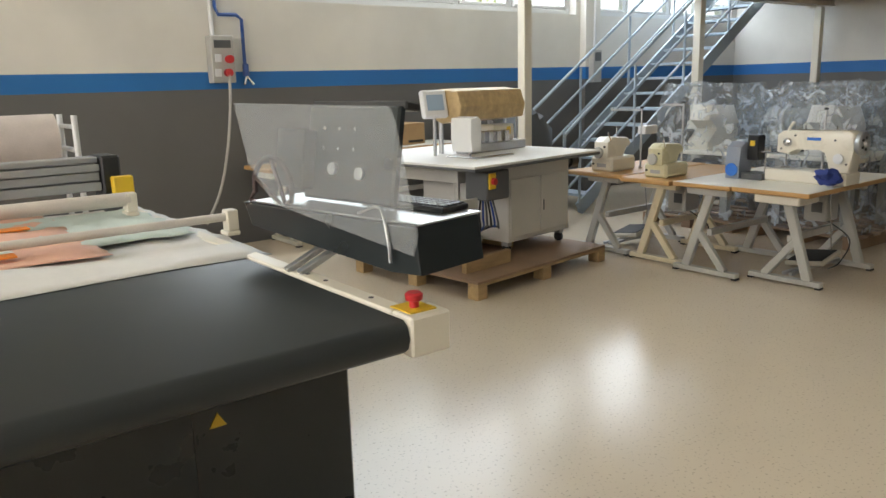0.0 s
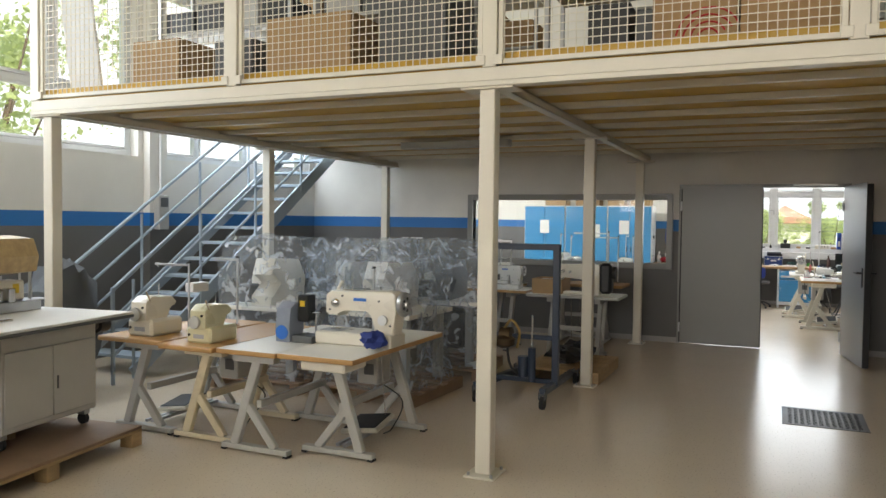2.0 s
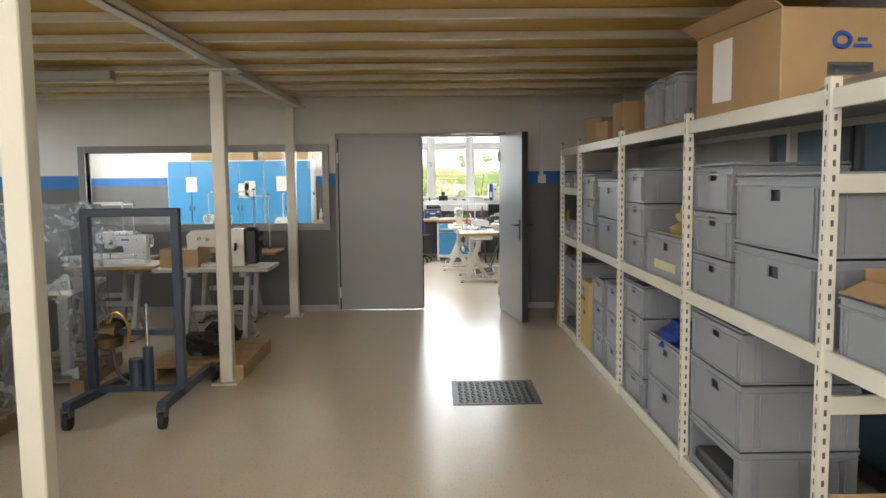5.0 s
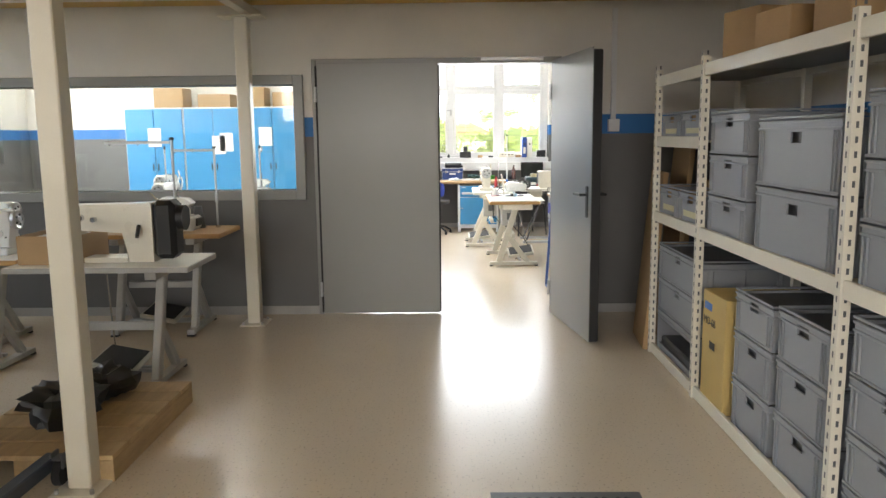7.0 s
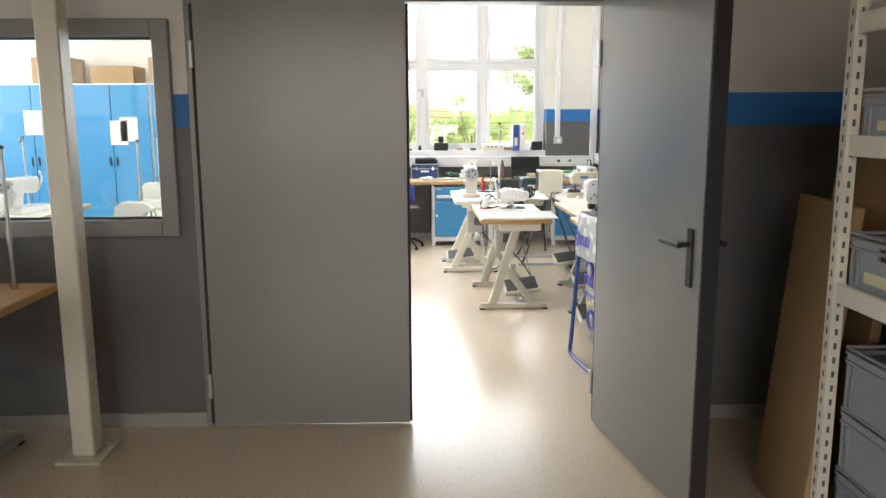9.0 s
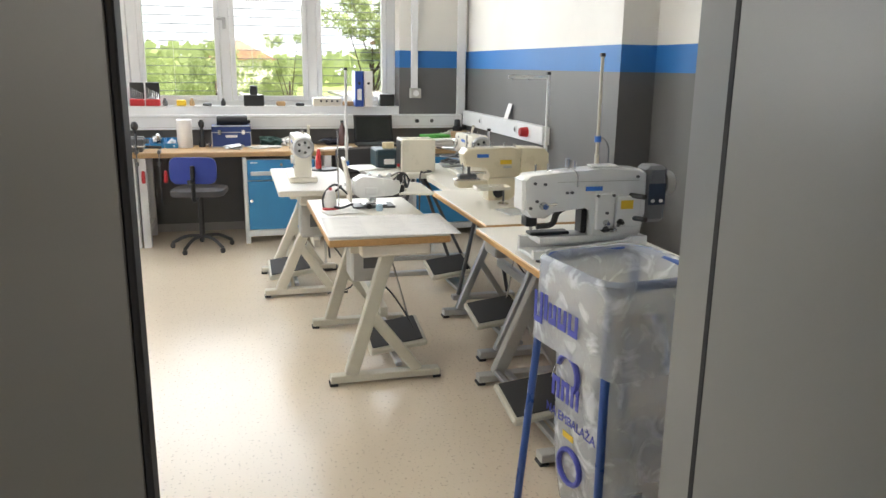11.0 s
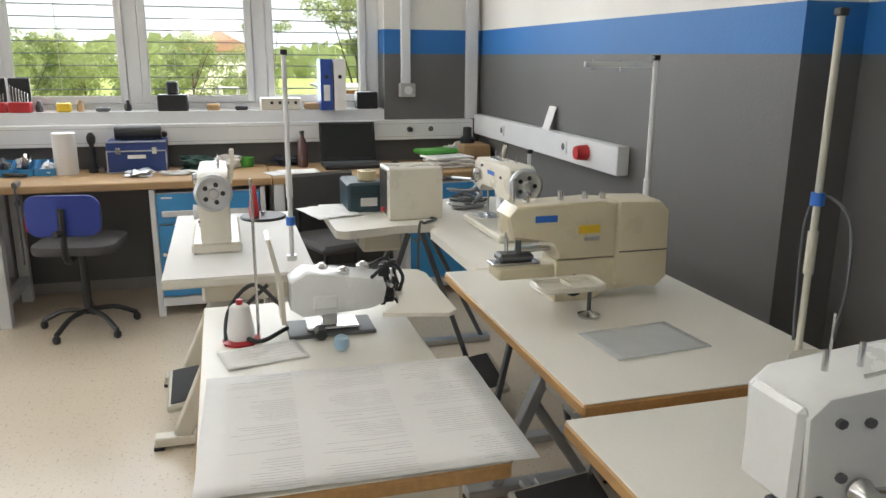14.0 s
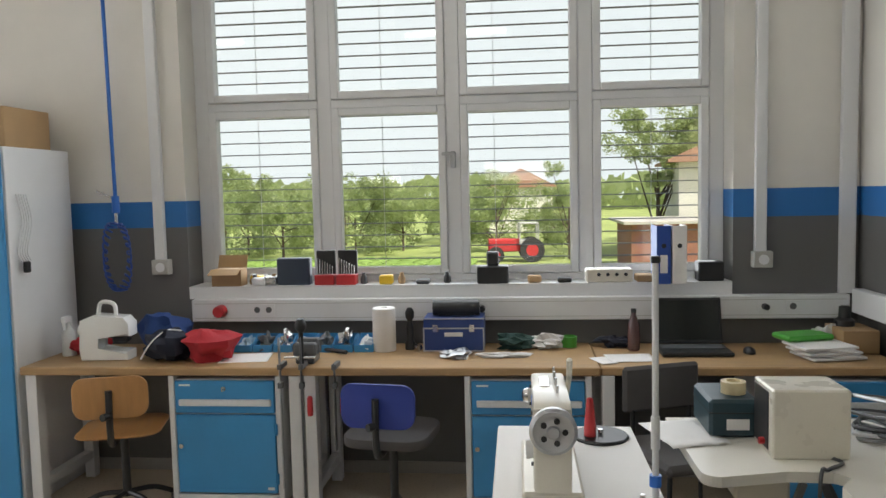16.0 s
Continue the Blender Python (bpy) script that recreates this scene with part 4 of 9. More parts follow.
def button_sewer(at, turn, label):
    """Beige button machine with a boxy rear cover; local x from the head to the rear, working side local -y."""
    t = thing("button_machine", at, label, "sewing machine", "", turn)
    bm = bmesh.new()
    prism(bm, [(0.17, 0.0), (0.30, 0.0), (0.33, 0.03), (0.52, 0.03), (0.52, 0.13), (0.17, 0.13)], -0.055, 0.055, 1, 0.006)
    box(bm, (-0.01, -0.045, 0.075), (0.18, 0.045, 0.115), 0.008)
    part("base", bm, BEIGE, t, smooth=True)
    bm = bmesh.new()
    prism(bm, [(0.17, 0.132), (0.36, 0.132), (0.36, 0.30), (0.30, 0.305), (0.04, 0.30), (0.015, 0.27), (0.03, 0.20), (0.15, 0.20), (0.17, 0.185)], -0.06, 0.06, 1, 0.01)
    part("arm", bm, BEIGE, t, smooth=True)
    bm = bmesh.new()
    prism(bm, [(0.361, 0.04), (0.50, 0.03), (0.535, 0.06), (0.53, 0.27), (0.50, 0.30), (0.361, 0.305)], -0.075, 0.075, 1, 0.012)
    part("rear_cover", bm, BEIGE, t, smooth=True)
    blocks("cover_seam", DARKGREY, t, (0.365, -0.0768, 0.148, 0.528, -0.0752, 0.151), bev=0.0003)
    blocks("feed_plate", CHROME, t, (-0.02, -0.03, 0.1155, 0.13, 0.03, 0.124), bev=0.002)
    blocks("button_clamp", DARKGREY, t, (0.0, -0.03, 0.125, 0.11, 0.03, 0.15), bev=0.008)
    blocks("clamp_lever", CHROME, t, (0.06, -0.012, 0.15, 0.17, 0.012, 0.165), bev=0.003)
    rods("needle_bar", CHROME, t, ((0.03, 0, 0.215), (0.03, 0, 0.15), 0.006))
    rods("presser_bar", DARKGREY, t, ((0.06, -0.02, 0.21), (0.06, -0.02, 0.15), 0.009))
    rods("pulley", BLACK, t, ((0.23, -0.062, 0.05), (0.23, -0.02, 0.05), 0.034), label="black drive pulley")
    blocks("logo_plate", BINBLUE, t, (0.095, -0.0625, 0.25, 0.165, -0.0605, 0.27), bev=0.0005, label="blue maker's mark")
    blocks("warning_label", YELLOW, t, (0.235, -0.0625, 0.21, 0.305, -0.0605, 0.235), bev=0.0005)
    blocks("type_plate", ALU, t, (0.255, -0.0625, 0.188, 0.305, -0.0605, 0.20), bev=0.0005)
    for x, h in ((0.05, 0.07), (0.09, 0.03), (0.20, 0.03), (0.28, 0.025), (0.34, 0.02)):
        rods("thread_post", CHROME, t, ((x, 0.0, 0.30), (x, 0.0, 0.302 + h), 0.010 if h < 0.06 else 0.004), seg=10)
    tr = thing("button_tray", (0, 0, 0), "cream plastic button tray on a short post", "tray")
    tr.matrix_world = t.matrix_world @ pose(0.14, -0.20, 0, 0, 0, 0)
    bm = bmesh.new()
    prism(bm, rounded(0.19, 0.10, 0.02), 0.09, 0.096, 2)
    ring = rounded(0.19, 0.10, 0.02)
    tube(bm, [(u, v, 0.105) for u, v in ring], 0.006, 6, True)
    tube(bm, [(u, v, 0.098) for u, v in ring], 0.006, 6, True)
    box(bm, (-0.003, -0.045, 0.096), (0.003, 0.045, 0.108))
    part("tray", bm, MACHINE, tr, smooth=True)
    rods("stem", DARKGREY, tr, ((0.07, 0, 0.01), (0.07, 0, 0.09), 0.006))
    bm = bmesh.new()
    lathe(bm, [(0.03, 0), (0.032, 0.008), (0.012, 0.016), (0.008, 0.02)], pose(0.07, 0, 0))
    part("foot", bm, CHROME, tr, smooth=True)
    return t


def sheet(name, material, at, size, turn, label, category="paper", lift=0.004, curl=0.01, lines=0, seed=1, panels=(1, 1)):
    """A loose sheet that lies with slightly lifted corners and fold creases, with panels of fine grey print on it."""
    t = thing(name, at, label, category, "", turn)
    L, W = size
    bm = bmesh.new()
    n = 12
    hs = [[0.001 + curl * abs(noise.noise(Vector((i * 0.33, j * 0.33, seed)))) + (curl * 0.35 if panels[0] > 1 and i % 3 == 0 else 0) + (curl * 0.3 if panels[1] > 1 and j % 4 == 0 else 0) for j in range(n + 1)] for i in range(n + 1)]

    def height(x, y):
        u, v = min(max(x / L, 0), 0.9999) * n, min(max(y / W, 0), 0.9999) * n
        i, j = int(u), int(v)
        a, b = u - i, v - j
        return (hs[i][j] * (1 - a) + hs[i + 1][j] * a) * (1 - b) + (hs[i][j + 1] * (1 - a) + hs[i + 1][j + 1] * a) * b

    grid = [[bm.verts.new((L * i / n, W * j / n, hs[i][j])) for j in range(n + 1)] for i in range(n + 1)]
    for i in range(n):
        for j in range(n):
            bm.faces.new((grid[i][j], grid[i + 1][j], grid[i + 1][j + 1], grid[i][j + 1]))
    s = part("sheet", bm, material, t, smooth=True)
    so = s.modifiers.new("thickness", "SOLIDIFY")
    so.thickness = 0.0008
    if lines:
        bm = bmesh.new()
        r = random.Random(seed)
        pl, pw = L / panels[0], W / panels[1]
        for a in range(panels[0]):
            for b in range(panels[1]):
                x, right = pl * (a + 0.08), r.choice((0.55, 0.9, 0.9))
                while x < pl * (a + 0.9):
                    if r.random() < 0.12:
                        x += pl * 0.07
                        right = r.choice((0.5, 0.75, 0.9))
                    y0, y1 = pw * (b + 0.08), pw * (b + r.uniform(right - 0.15, right))
                    k = max(2, int(6 / panels[1]))
                    for q in range(k):
                        ya, yb = y0 + (y1 - y0) * q / k, y0 + (y1 - y0) * (q + (1 if r.random() < 0.7 else 0.6)) / k
                        vs = [bm.verts.new((px, py, height(px, py) + 0.0022)) for px, py in ((x, ya), (x + pl * 0.008, ya), (x + pl * 0.008, yb), (x, yb))]
                        bm.faces.new(vs)
                    x += pl * 0.9 / lines
        part("print", bm, INK, t, "small grey print")
    return t

# ---- workshop: tables ----
G2 = "sewing tables in the workshop"
sewing_table((14.62, -0.92), (1.06, 0.56), label="sewing table with papers, white top and beech edge", group=G2, feet=(0.15, 1.0), box_at=0.42, pedal_y=-0.10, pedal_x=0.44)
sewing_table((16.0, -0.73), (1.08, 0.51), edge=LAMINATE, face=PAPER, leg=MACHINE, label="white laminate sewing table beside the bench", group=G2, feet=(0.30, 0.9), box_at=0.12, pedal_y=0.165, pedal_x=0.58, foot_y=0.08)
sewing_table((14.80, -1.88), (1.07, 0.73), label="cream-topped sewing table with worn beech edge", group=G2, feet=(0.115, 0.84), pedal_y=0.13, pedal_x=0.505, leg=ALU, drawer=False, box_at=0.55, foot_y=0.08)
sewing_table((13.38, -1.75), (1.37, 0.67), label="cream-topped sewing table with beech edge and buttonhole machine", group=G2, feet=(0.45, 1.24), pedal_y=0.235, pedal_x=0.77, leg=GREYBODY, drawer=False, foot_y=0.08)
# L-shaped grey-edged table
lt = thing("corner_table", (15.88, -1.81, 0), "cream L-shaped machine table with rounded corner", "table")
bm = bmesh.new()
out = [(0, 0), (1.32, 0)] + [(1.32, 0.93)] + [(0.80 + 0.0, 0.93)] + [(0.80 - 0.055 + 0.055 * math.cos(a), 0.875 + 0.055 * math.sin(a)) for a in (radians(90 + 15 * k) for k in range(1, 7))] + [(0.745, 0.66)] + [(0.685 + 0.06 * math.cos(a), 0.60 + 0.06 * math.sin(a) - 0.055 + 0.0) for a in (radians(-10 - 15 * k) for k in range(1, 6))] + [(0.62, 0.54), (0, 0.54)]
prism(bm, out, 0.715, 0.75, 2)
part("tabletop", bm, LAMINATE, lt)
for p, q in (((0.1, 0.1), (0.1, 0.45)), ((1.2, 0.1), (1.2, 0.85)), ((0.75, 0.3), (0.75, 0.85))):
    bars("leg", DARKGREY, lt, ((*p, 0.02), (p[0], (p[1] + q[1]) / 2 - 0.03, 0.714), 0.022, 0.022), ((*q, 0.02), (q[0], (p[1] + q[1]) / 2 + 0.03, 0.714), 0.022, 0.022))
    blocks("foot_bar", ALU, lt, (p[0] - 0.03, p[1] - 0.04, 0, p[0] + 0.03, q[1] + 0.04, 0.03))
pr = blocks("pedal_rail", ALU, lt, (0.13, 0.36, 0.031, 0.74, 0.44, 0.052))
bm = bmesh.new()
pm = pose(0.46, 0.42, 0.13, -8, -11, 0)
box(bm, (-0.14, -0.15, -0.022), (0.14, 0.15, 0.012), 0.009, pm)
beam(bm, pm @ Vector((0, 0, -0.01)), (0.46, 0.40, 0.05), 0.05)
pd = part("pedal", bm, LEGPAINT, lt)
bm = bmesh.new()
box(bm, (-0.122, -0.132, 0.0125), (0.122, 0.132, 0.018), 0.003, pm)
part("pedal_mat", bm, RUBBER, pd, "dark ribbed rubber mat")
blocks("drawer", MACHINE, lt, (0.82, 0.62, 0.62, 1.1, 0.80, 0.713), bev=0.01)
blocks("plate", ALU, lt, (0.42, 0.20, 0.751, 0.56, 0.34, 0.754), bev=0.001)
thread_stand((16.62, -1.76, 0.75), 0.3, 0, label="short steel thread post behind the machine")

# machines
buttonholer((14.15, -1.10, 0.75), -90, "white buttonhole machine with grey motor on a sewing table")
button_sewer((15.52, -1.21, 0.75), -90, "beige button sewing machine on a cream table")
lockstitch((16.62, -1.56, 0.75), 180, MACHINE, 1.0, "cream lockstitch machine with round handwheel", 0.03)
lockstitch((16.74, -0.40, 0.75), 180, MACHINE, 1.0, "cream lockstitch machine on the white table", 0.04)

# blind-stitch machine on the paper table
bs = thing("blindstitch_machine", (15.41, -0.60, 0.75), "white blind-stitch machine with side plate", "sewing machine", "", -90)
bm = bmesh.new()
prism(bm, [(-0.012, 0.075), (0.02, 0.052), (0.20, 0.062), (0.235, 0.075), (0.245, 0.12), (0.235, 0.145), (0.09, 0.165), (0.03, 0.175), (-0.012, 0.15)], -0.055, 0.06, 1, 0.018)
part("body", bm, MACHINEWHITE, bs, smooth=True)
blocks("cover_boss", MACHINEWHITE, bs, (0.045, -0.064, 0.075, 0.11, -0.054, 0.115), bev=0.005)
blocks("base_plate", DARKGREY, bs, (-0.02, -0.065, 0, 0.21, 0.065, 0.010), bev=0.003)
blocks("stand", CHROME, bs, (0.03, -0.045, 0.0102, 0.17, 0.045, 0.020), (0.07, -0.035, 0.0202, 0.11, 0.035, 0.06), bev=0.004)
bm = bmesh.new()
prism(bm, [(0.20, -0.20), (0.36, -0.24), (0.385, -0.22), (0.395, 0.12), (0.38, 0.165), (0.34, 0.18), (0.27, 0.17), (0.265, -0.09), (0.255, -0.13)], 0.092, 0.102, 2)
part("work_plate", bm, MACHINE, bs)
rods("plate_arm", CHROME, bs, ((0.22, 0.0, 0.085), (0.32, -0.02, 0.085), 0.008))
bm = bmesh.new()
prism(bm, [(-0.035, 0.03), (-0.022, 0.03), (-0.026, 0.14), (-0.055, 0.265), (-0.066, 0.262), (-0.04, 0.14)], -0.03, 0.09, 1, 0.004)
part("belt_guard", bm, MACHINE, bs, smooth=True)
bm = bmesh.new()
r = random.Random(4)
for i in range(12):
    x, y, z = 0.225 + 0.016 * (i % 3), -0.05 + 0.02 * (i // 3), 0.085 + 0.022 * (i % 4)
    box(bm, (x, y, z - 0.014), (x + r.uniform(0.01, 0.03), y + 0.014, z + r.uniform(0.012, 0.03)), 0.003)
tube(bm, curve([(0.20, -0.05, 0.15), (0.25, -0.06, 0.19), (0.285, -0.05, 0.15), (0.28, -0.03, 0.10)]), 0.005)
tube(bm, curve([(0.2, 0.03, 0.16), (0.26, 0.02, 0.18), (0.285, 0.0, 0.11)]), 0.004)
part("needle_mechanism", bm, BLACK, bs, smooth=True)
rods("needle_link", CHROME, bs, ((0.25, -0.07, 0.13), (0.25, 0.05, 0.15), 0.006), ((0.265, -0.04, 0.10), (0.255, -0.04, 0.17), 0.004))
for x, y in ((0.13, -0.02), (0.19, 0.02), (0.08, 0.03)):
    bm = bmesh.new()
    lathe(bm, [(0.016, 0), (0.018, 0.01), (0.006, 0.02)], pose(x, y, 0.158), 12)
    part("tension_dial", bm, CHROME, bs, smooth=True)
pipe("cable", BLACK, bs, curve([(-0.02, -0.02, 0.02), (-0.10, -0.08, 0.012), (-0.16, 0.0, 0.03), (-0.14, 0.14, 0.02), (-0.06, 0.12, 0.10)]), 0.006)
pipe("cable", BLACK, bs, curve([(-0.03, 0.05, 0.06), (-0.10, 0.10, 0.11), (-0.17, 0.05, 0.05), (-0.175, -0.10, -0.04), (-0.16, -0.12, -0.25)]), 0.006)
ck = thing("cable_plug", (15.34, -0.66, 0.753), "black plug on a cable end", "plug")
blocks("body", BLACK, ck, (-0.03, -0.015, 0, 0.03, 0.015, 0.028), bev=0.008)
sp = thing("thread_spool", (15.37, -0.46, 0.75), "white thread cone on a red base", "thread spool")
bm = bmesh.new()
lathe(bm, [(0.045, 0), (0.048, 0.006), (0.03, 0.012)], Matrix.Identity(4))
part("base", bm, REDPLASTIC, sp, smooth=True)
bm = bmesh.new()
lathe(bm, [(0.033, 0.012), (0.035, 0.03), (0.025, 0.095), (0.02, 0.10), (0.012, 0.102)], Matrix.Identity(4))
part("thread", bm, PAPER, sp, smooth=True)
rods("pin", REDPLASTIC, sp, ((0, 0, 0.10), (0, 0, 0.115), 0.008))
rods("guide_rod", CHROME, sp, ((0.02, -0.045, 0.0), (0.02, -0.045, 0.42), 0.004))
sheet("pattern_paper", PAPER, (14.612, -0.97, 0.752), (0.50, 0.61), -2, "large printed pattern sheet with fold creases", curl=0.005, lines=12, seed=3, panels=(4, 3))
sheet("manual_page", PAPER, (15.22, -0.62, 0.752), (0.13, 0.2), 12, "printed manual page with a dark photograph", curl=0.003, lines=6, seed=5)
ms = thing("blue_magnet", (15.24, -0.70, 0.757), "small round blue pin holder", "pin holder")
bm = bmesh.new()
lathe(bm, [(0.016, 0), (0.02, 0.01), (0.018, 0.03), (0.008, 0.036)])
part("body", bm, CLEARBLUE, ms, smooth=True)
sheet("page", PAPER, (13.80, -1.52, 0.752), (0.24, 0.32), -12, "printed instruction page on the table", curl=0.004, lines=9, seed=8)
sheet("plastic_sleeve", clear("sleeve_film", (0.9, 0.9, 0.88), 0.25, 0.5), (15.02, -1.62, 0.752), (0.2, 0.28), 5, "clear plastic sleeve lying on the table", "sleeve", curl=0.003)
sheet("page", PAPER, (16.88, -1.05, 0.752), (0.30, 0.22), 15, "loose white paper on the corner table", curl=0.012, seed=11)

# thread stands
thread_stand((16.16, -0.66, 0.75), 0.72, 0.0, clip=0.13, label="white thread stand pole with blue clamps")
ts = thread_stand((15.77, -1.85, 0.75), 0.71, 0.26, 90, label="white thread stand pole with a top guide arm")
ts2 = thread_stand((14.88, -1.76, 0.70), 0.86, 0.0, 180, spools=1, col=LEGPAINT, base=0.05, clip=0.44, label="cream thread stand with a round spool plate")
pipe("guide_wire", DARKGREY, ts2, curve([(0.10, 0, 0.14), (0.12, 0.0, 0.30), (0.08, 0.02, 0.42), (0, 0.02, 0.46), (-0.05, 0.02, 0.40), (-0.05, 0.02, 0.22), (-0.02, 0, 0.1)]), 0.004)
sd = thing("spool_holder", (16.95, -0.60, 0.0), "black double spool plate with red thread cone", "spool holder")
rods("post", CHROME, sd, ((0, 0, 0), (0, 0, 0.78), 0.01))
for z in (0.66, 0.75):
    bm = bmesh.new()
    lathe(bm, [(0.10, z), (0.104, z + 0.006), (0.098, z + 0.012), (0.01, z + 0.014)])
    part("spool_plate", bm, BLACK, sd, smooth=True)
bm = bmesh.new()
lathe(bm, [(0.022, 0.765), (0.022, 0.80), (0.012, 0.90), (0.008, 0.905)], pose(-0.03, 0.04, 0))
part("thread", bm, REDPLASTIC, sd, smooth=True)
rods("foot", BLACK, sd, ((0, 0, 0), (0, 0, 0.02), 0.09))

# bag stand with film bag
bg = thing("bag_stand", (13.31, -1.09, 0), "blue tube stand holding a clear printed waste bag", "bag stand", "", 7)
bx0, bx1, by0, by1 = -0.195, 0.195, -0.185, 0.185
def ring_at(z, k=1.0, rr=0.06):
    return [(u * k, v * k, z) for u, v in rounded(bx1 - bx0, by1 - by0, rr, 5)]
pipe("top_ring", TUBEBLUE, bg, ring_at(0.93), 0.014, 10, closed=True)
for sx, sy in ((-1, 1), (1, 1), (-1, -1), (1, -1)):
    rods("leg", TUBEBLUE, bg, ((sx * 0.17, sy * 0.165, 0.925), (sx * 0.235, sy * 0.205, 0.05), 0.013))
for sy in (1, -1):
    pipe("foot_tube", TUBEBLUE, bg, curve([(-0.235, sy * 0.205, 0.055), (-0.195, sy * 0.205, 0.015), (0.195, sy * 0.205, 0.015), (0.235, sy * 0.205, 0.055)]), 0.013)


def film_tube(prof, wave, rr, close=False):
    bm = bmesh.new()
    rings = []
    for z, k in prof:
        rings.append([bm.verts.new((u * (1 + wave * noise.noise(Vector((u * 11, v * 11, z * 5)))), v * (1 + wave * 1.3 * noise.noise(Vector((u * 10, v * 10, z * 4 + 3)))), z + (0.03 * noise.noise(Vector((u * 8, v * 8, 1))) if z < 0.75 and not close else 0))) for u, v, _ in ring_at(z, k, rr)])
    for a, b in zip(rings, rings[1:]):
        for i in range(len(a)):
            j = (i + 1) % len(a)
            bm.faces.new((a[i], a[j], b[j], b[i]))
    if close:
        bm.faces.new(rings[-1])
    return bm


part("bag", film_tube([(0.946, 0.98), (0.915, 0.90), (0.85, 0.86), (0.70, 0.85), (0.55, 0.82), (0.40, 0.80), (0.25, 0.76), (0.14, 0.66), (0.10, 0.45), (0.09, 0.1)], 0.10, 0.08, True), BAG_FILM, bg, "clear film waste bag", smooth=True)
part("bag_cuff", film_tube([(0.946, 0.98), (0.949, 1.03), (0.935, 1.09), (0.88, 1.095), (0.80, 1.10), (0.73, 1.12), (0.67, 1.14)], 0.025, 0.07), BAG_FILM, bg, "film folded over the ring", smooth=True)
bm = bmesh.new()
for k, (x, y, rr) in enumerate(((-0.05, 0.03, 0.09), (0.06, -0.04, 0.085), (0.0, 0.0, 0.08))):
    lump(bm, (x, y, 0.19 + 0.09 * k), (rr, rr, 0.08), 50 + k, 0.7)
part("crumpled_film", bm, BAG_FILM, bg, "crumpled film in the bag", smooth=True)
pb = mat("bag_print_violet", (0.07, 0.085, 0.42), 0.5)


def writing(name, text, size, m, material, parent, label="", extrude=0.0008, mirror=False):
    """Lettering in the built-in font as a thin mesh."""
    cu = bpy.data.curves.new(name, "FONT")
    cu.body, cu.size, cu.extrude, cu.align_x, cu.align_y = text, size, extrude, "CENTER", "CENTER"
    tmp = bpy.data.objects.new(name, cu)
    scene.collection.objects.link(tmp)
    me = bpy.data.meshes.new_from_object(tmp.evaluated_get(bpy.context.evaluated_depsgraph_get()))
    bpy.data.objects.remove(tmp)
    me.materials.clear()
    me.materials.append(material)
    ob = new(name, me)
    if parent is not None:
        ob.parent = parent
    ob.matrix_local = m @ (Matrix.Diagonal((-1, 1, 1, 1)) if mirror else Matrix.Identity(4))
    if label:
        ob["label"] = label
    return ob


# violet marks on the film cuff and on the bag as plain shapes, and the readable line
FY = 0.213
for i, (u, w, h, up) in enumerate(((0.13, 0.05, 0.10, 0.02), (0.085, 0.018, 0.10, 0.02), (0.045, 0.042, 0.065, 0.0), (-0.01, 0.046, 0.065, 0.0), (-0.07, 0.05, 0.065, 0.0))):
    a, b, z = u - w / 2, u + w / 2, 0.79
    if w < 0.03:
        blocks("bag_mark", pb, bg, (a, FY, z - h / 2 + up, b, FY + 0.003, z + h / 2), bev=0.001)
    else:
        blocks("bag_mark", pb, bg, (a, FY, z - h / 2, b, FY + 0.003, z - h / 2 + 0.02), (a, FY, z - h / 2 + 0.02, a + 0.015, FY + 0.003, z + h / 2), (b - 0.015, FY, z - h / 2 + 0.02, b, FY + 0.003, z + h / 2), bev=0.001)
pipe("bag_mark", pb, bg, [(0.02 + 0.055 * math.cos(a), 0.166, 0.60 + 0.06 * math.sin(a)) for a in (radians(20 + 20 * k) for k in range(11))], 0.009, 6)
for u in (0.085, 0.03, -0.025):
    blocks("bag_mark", pb, bg, (u - 0.022, 0.164, 0.555, u + 0.022, 0.167, 0.573), (u - 0.022, 0.164, 0.505, u - 0.007, 0.167, 0.555), (u + 0.007, 0.164, 0.505, u + 0.022, 0.167, 0.555), bev=0.001)
writing("bag_text", "NA EMBALAŽA", 0.042, pose(0.0, 0.163, 0.45, 90, 0, 180), pb, bg, "dark blue lettering")
blocks("bag_mark", YELLOW, bg, (-0.02, 0.158, 0.39, 0.04, 0.161, 0.41), bev=0.001)
pipe("bag_mark", pb, bg, [(0.0 + 0.06 * math.cos(a), 0.156, 0.30 + 0.055 * math.sin(a)) for a in (radians(24 * k) for k in range(16))], 0.009, 6)

# fire extinguisher on the wall
fe = thing("fire_extinguisher", (13.97, -2.29, -0.03), "red fire extinguisher hung on the wall", "fire extinguisher")
bm = bmesh.new()
lathe(bm, [(0.07, 0.50), (0.085, 0.51), (0.088, 0.53), (0.088, 0.88), (0.08, 0.92), (0.055, 0.95), (0.03, 0.965), (0.028, 0.985)], seg=28)
body = part("cylinder", bm, RED, fe, smooth=True)
bm = bmesh.new()
lathe(bm, [(0.02, 0.985), (0.024, 0.99), (0.024, 1.02), (0.012, 1.03)])
part("valve", bm, BRASS, fe, smooth=True)
bars("handle", REDPLASTIC, fe, ((0.03, 0.0, 1.02), (-0.13, 0.03, 1.065), 0.022, 0.012), ((0.03, 0.0, 1.03), (-0.10, 0.02, 1.11), 0.022, 0.010))
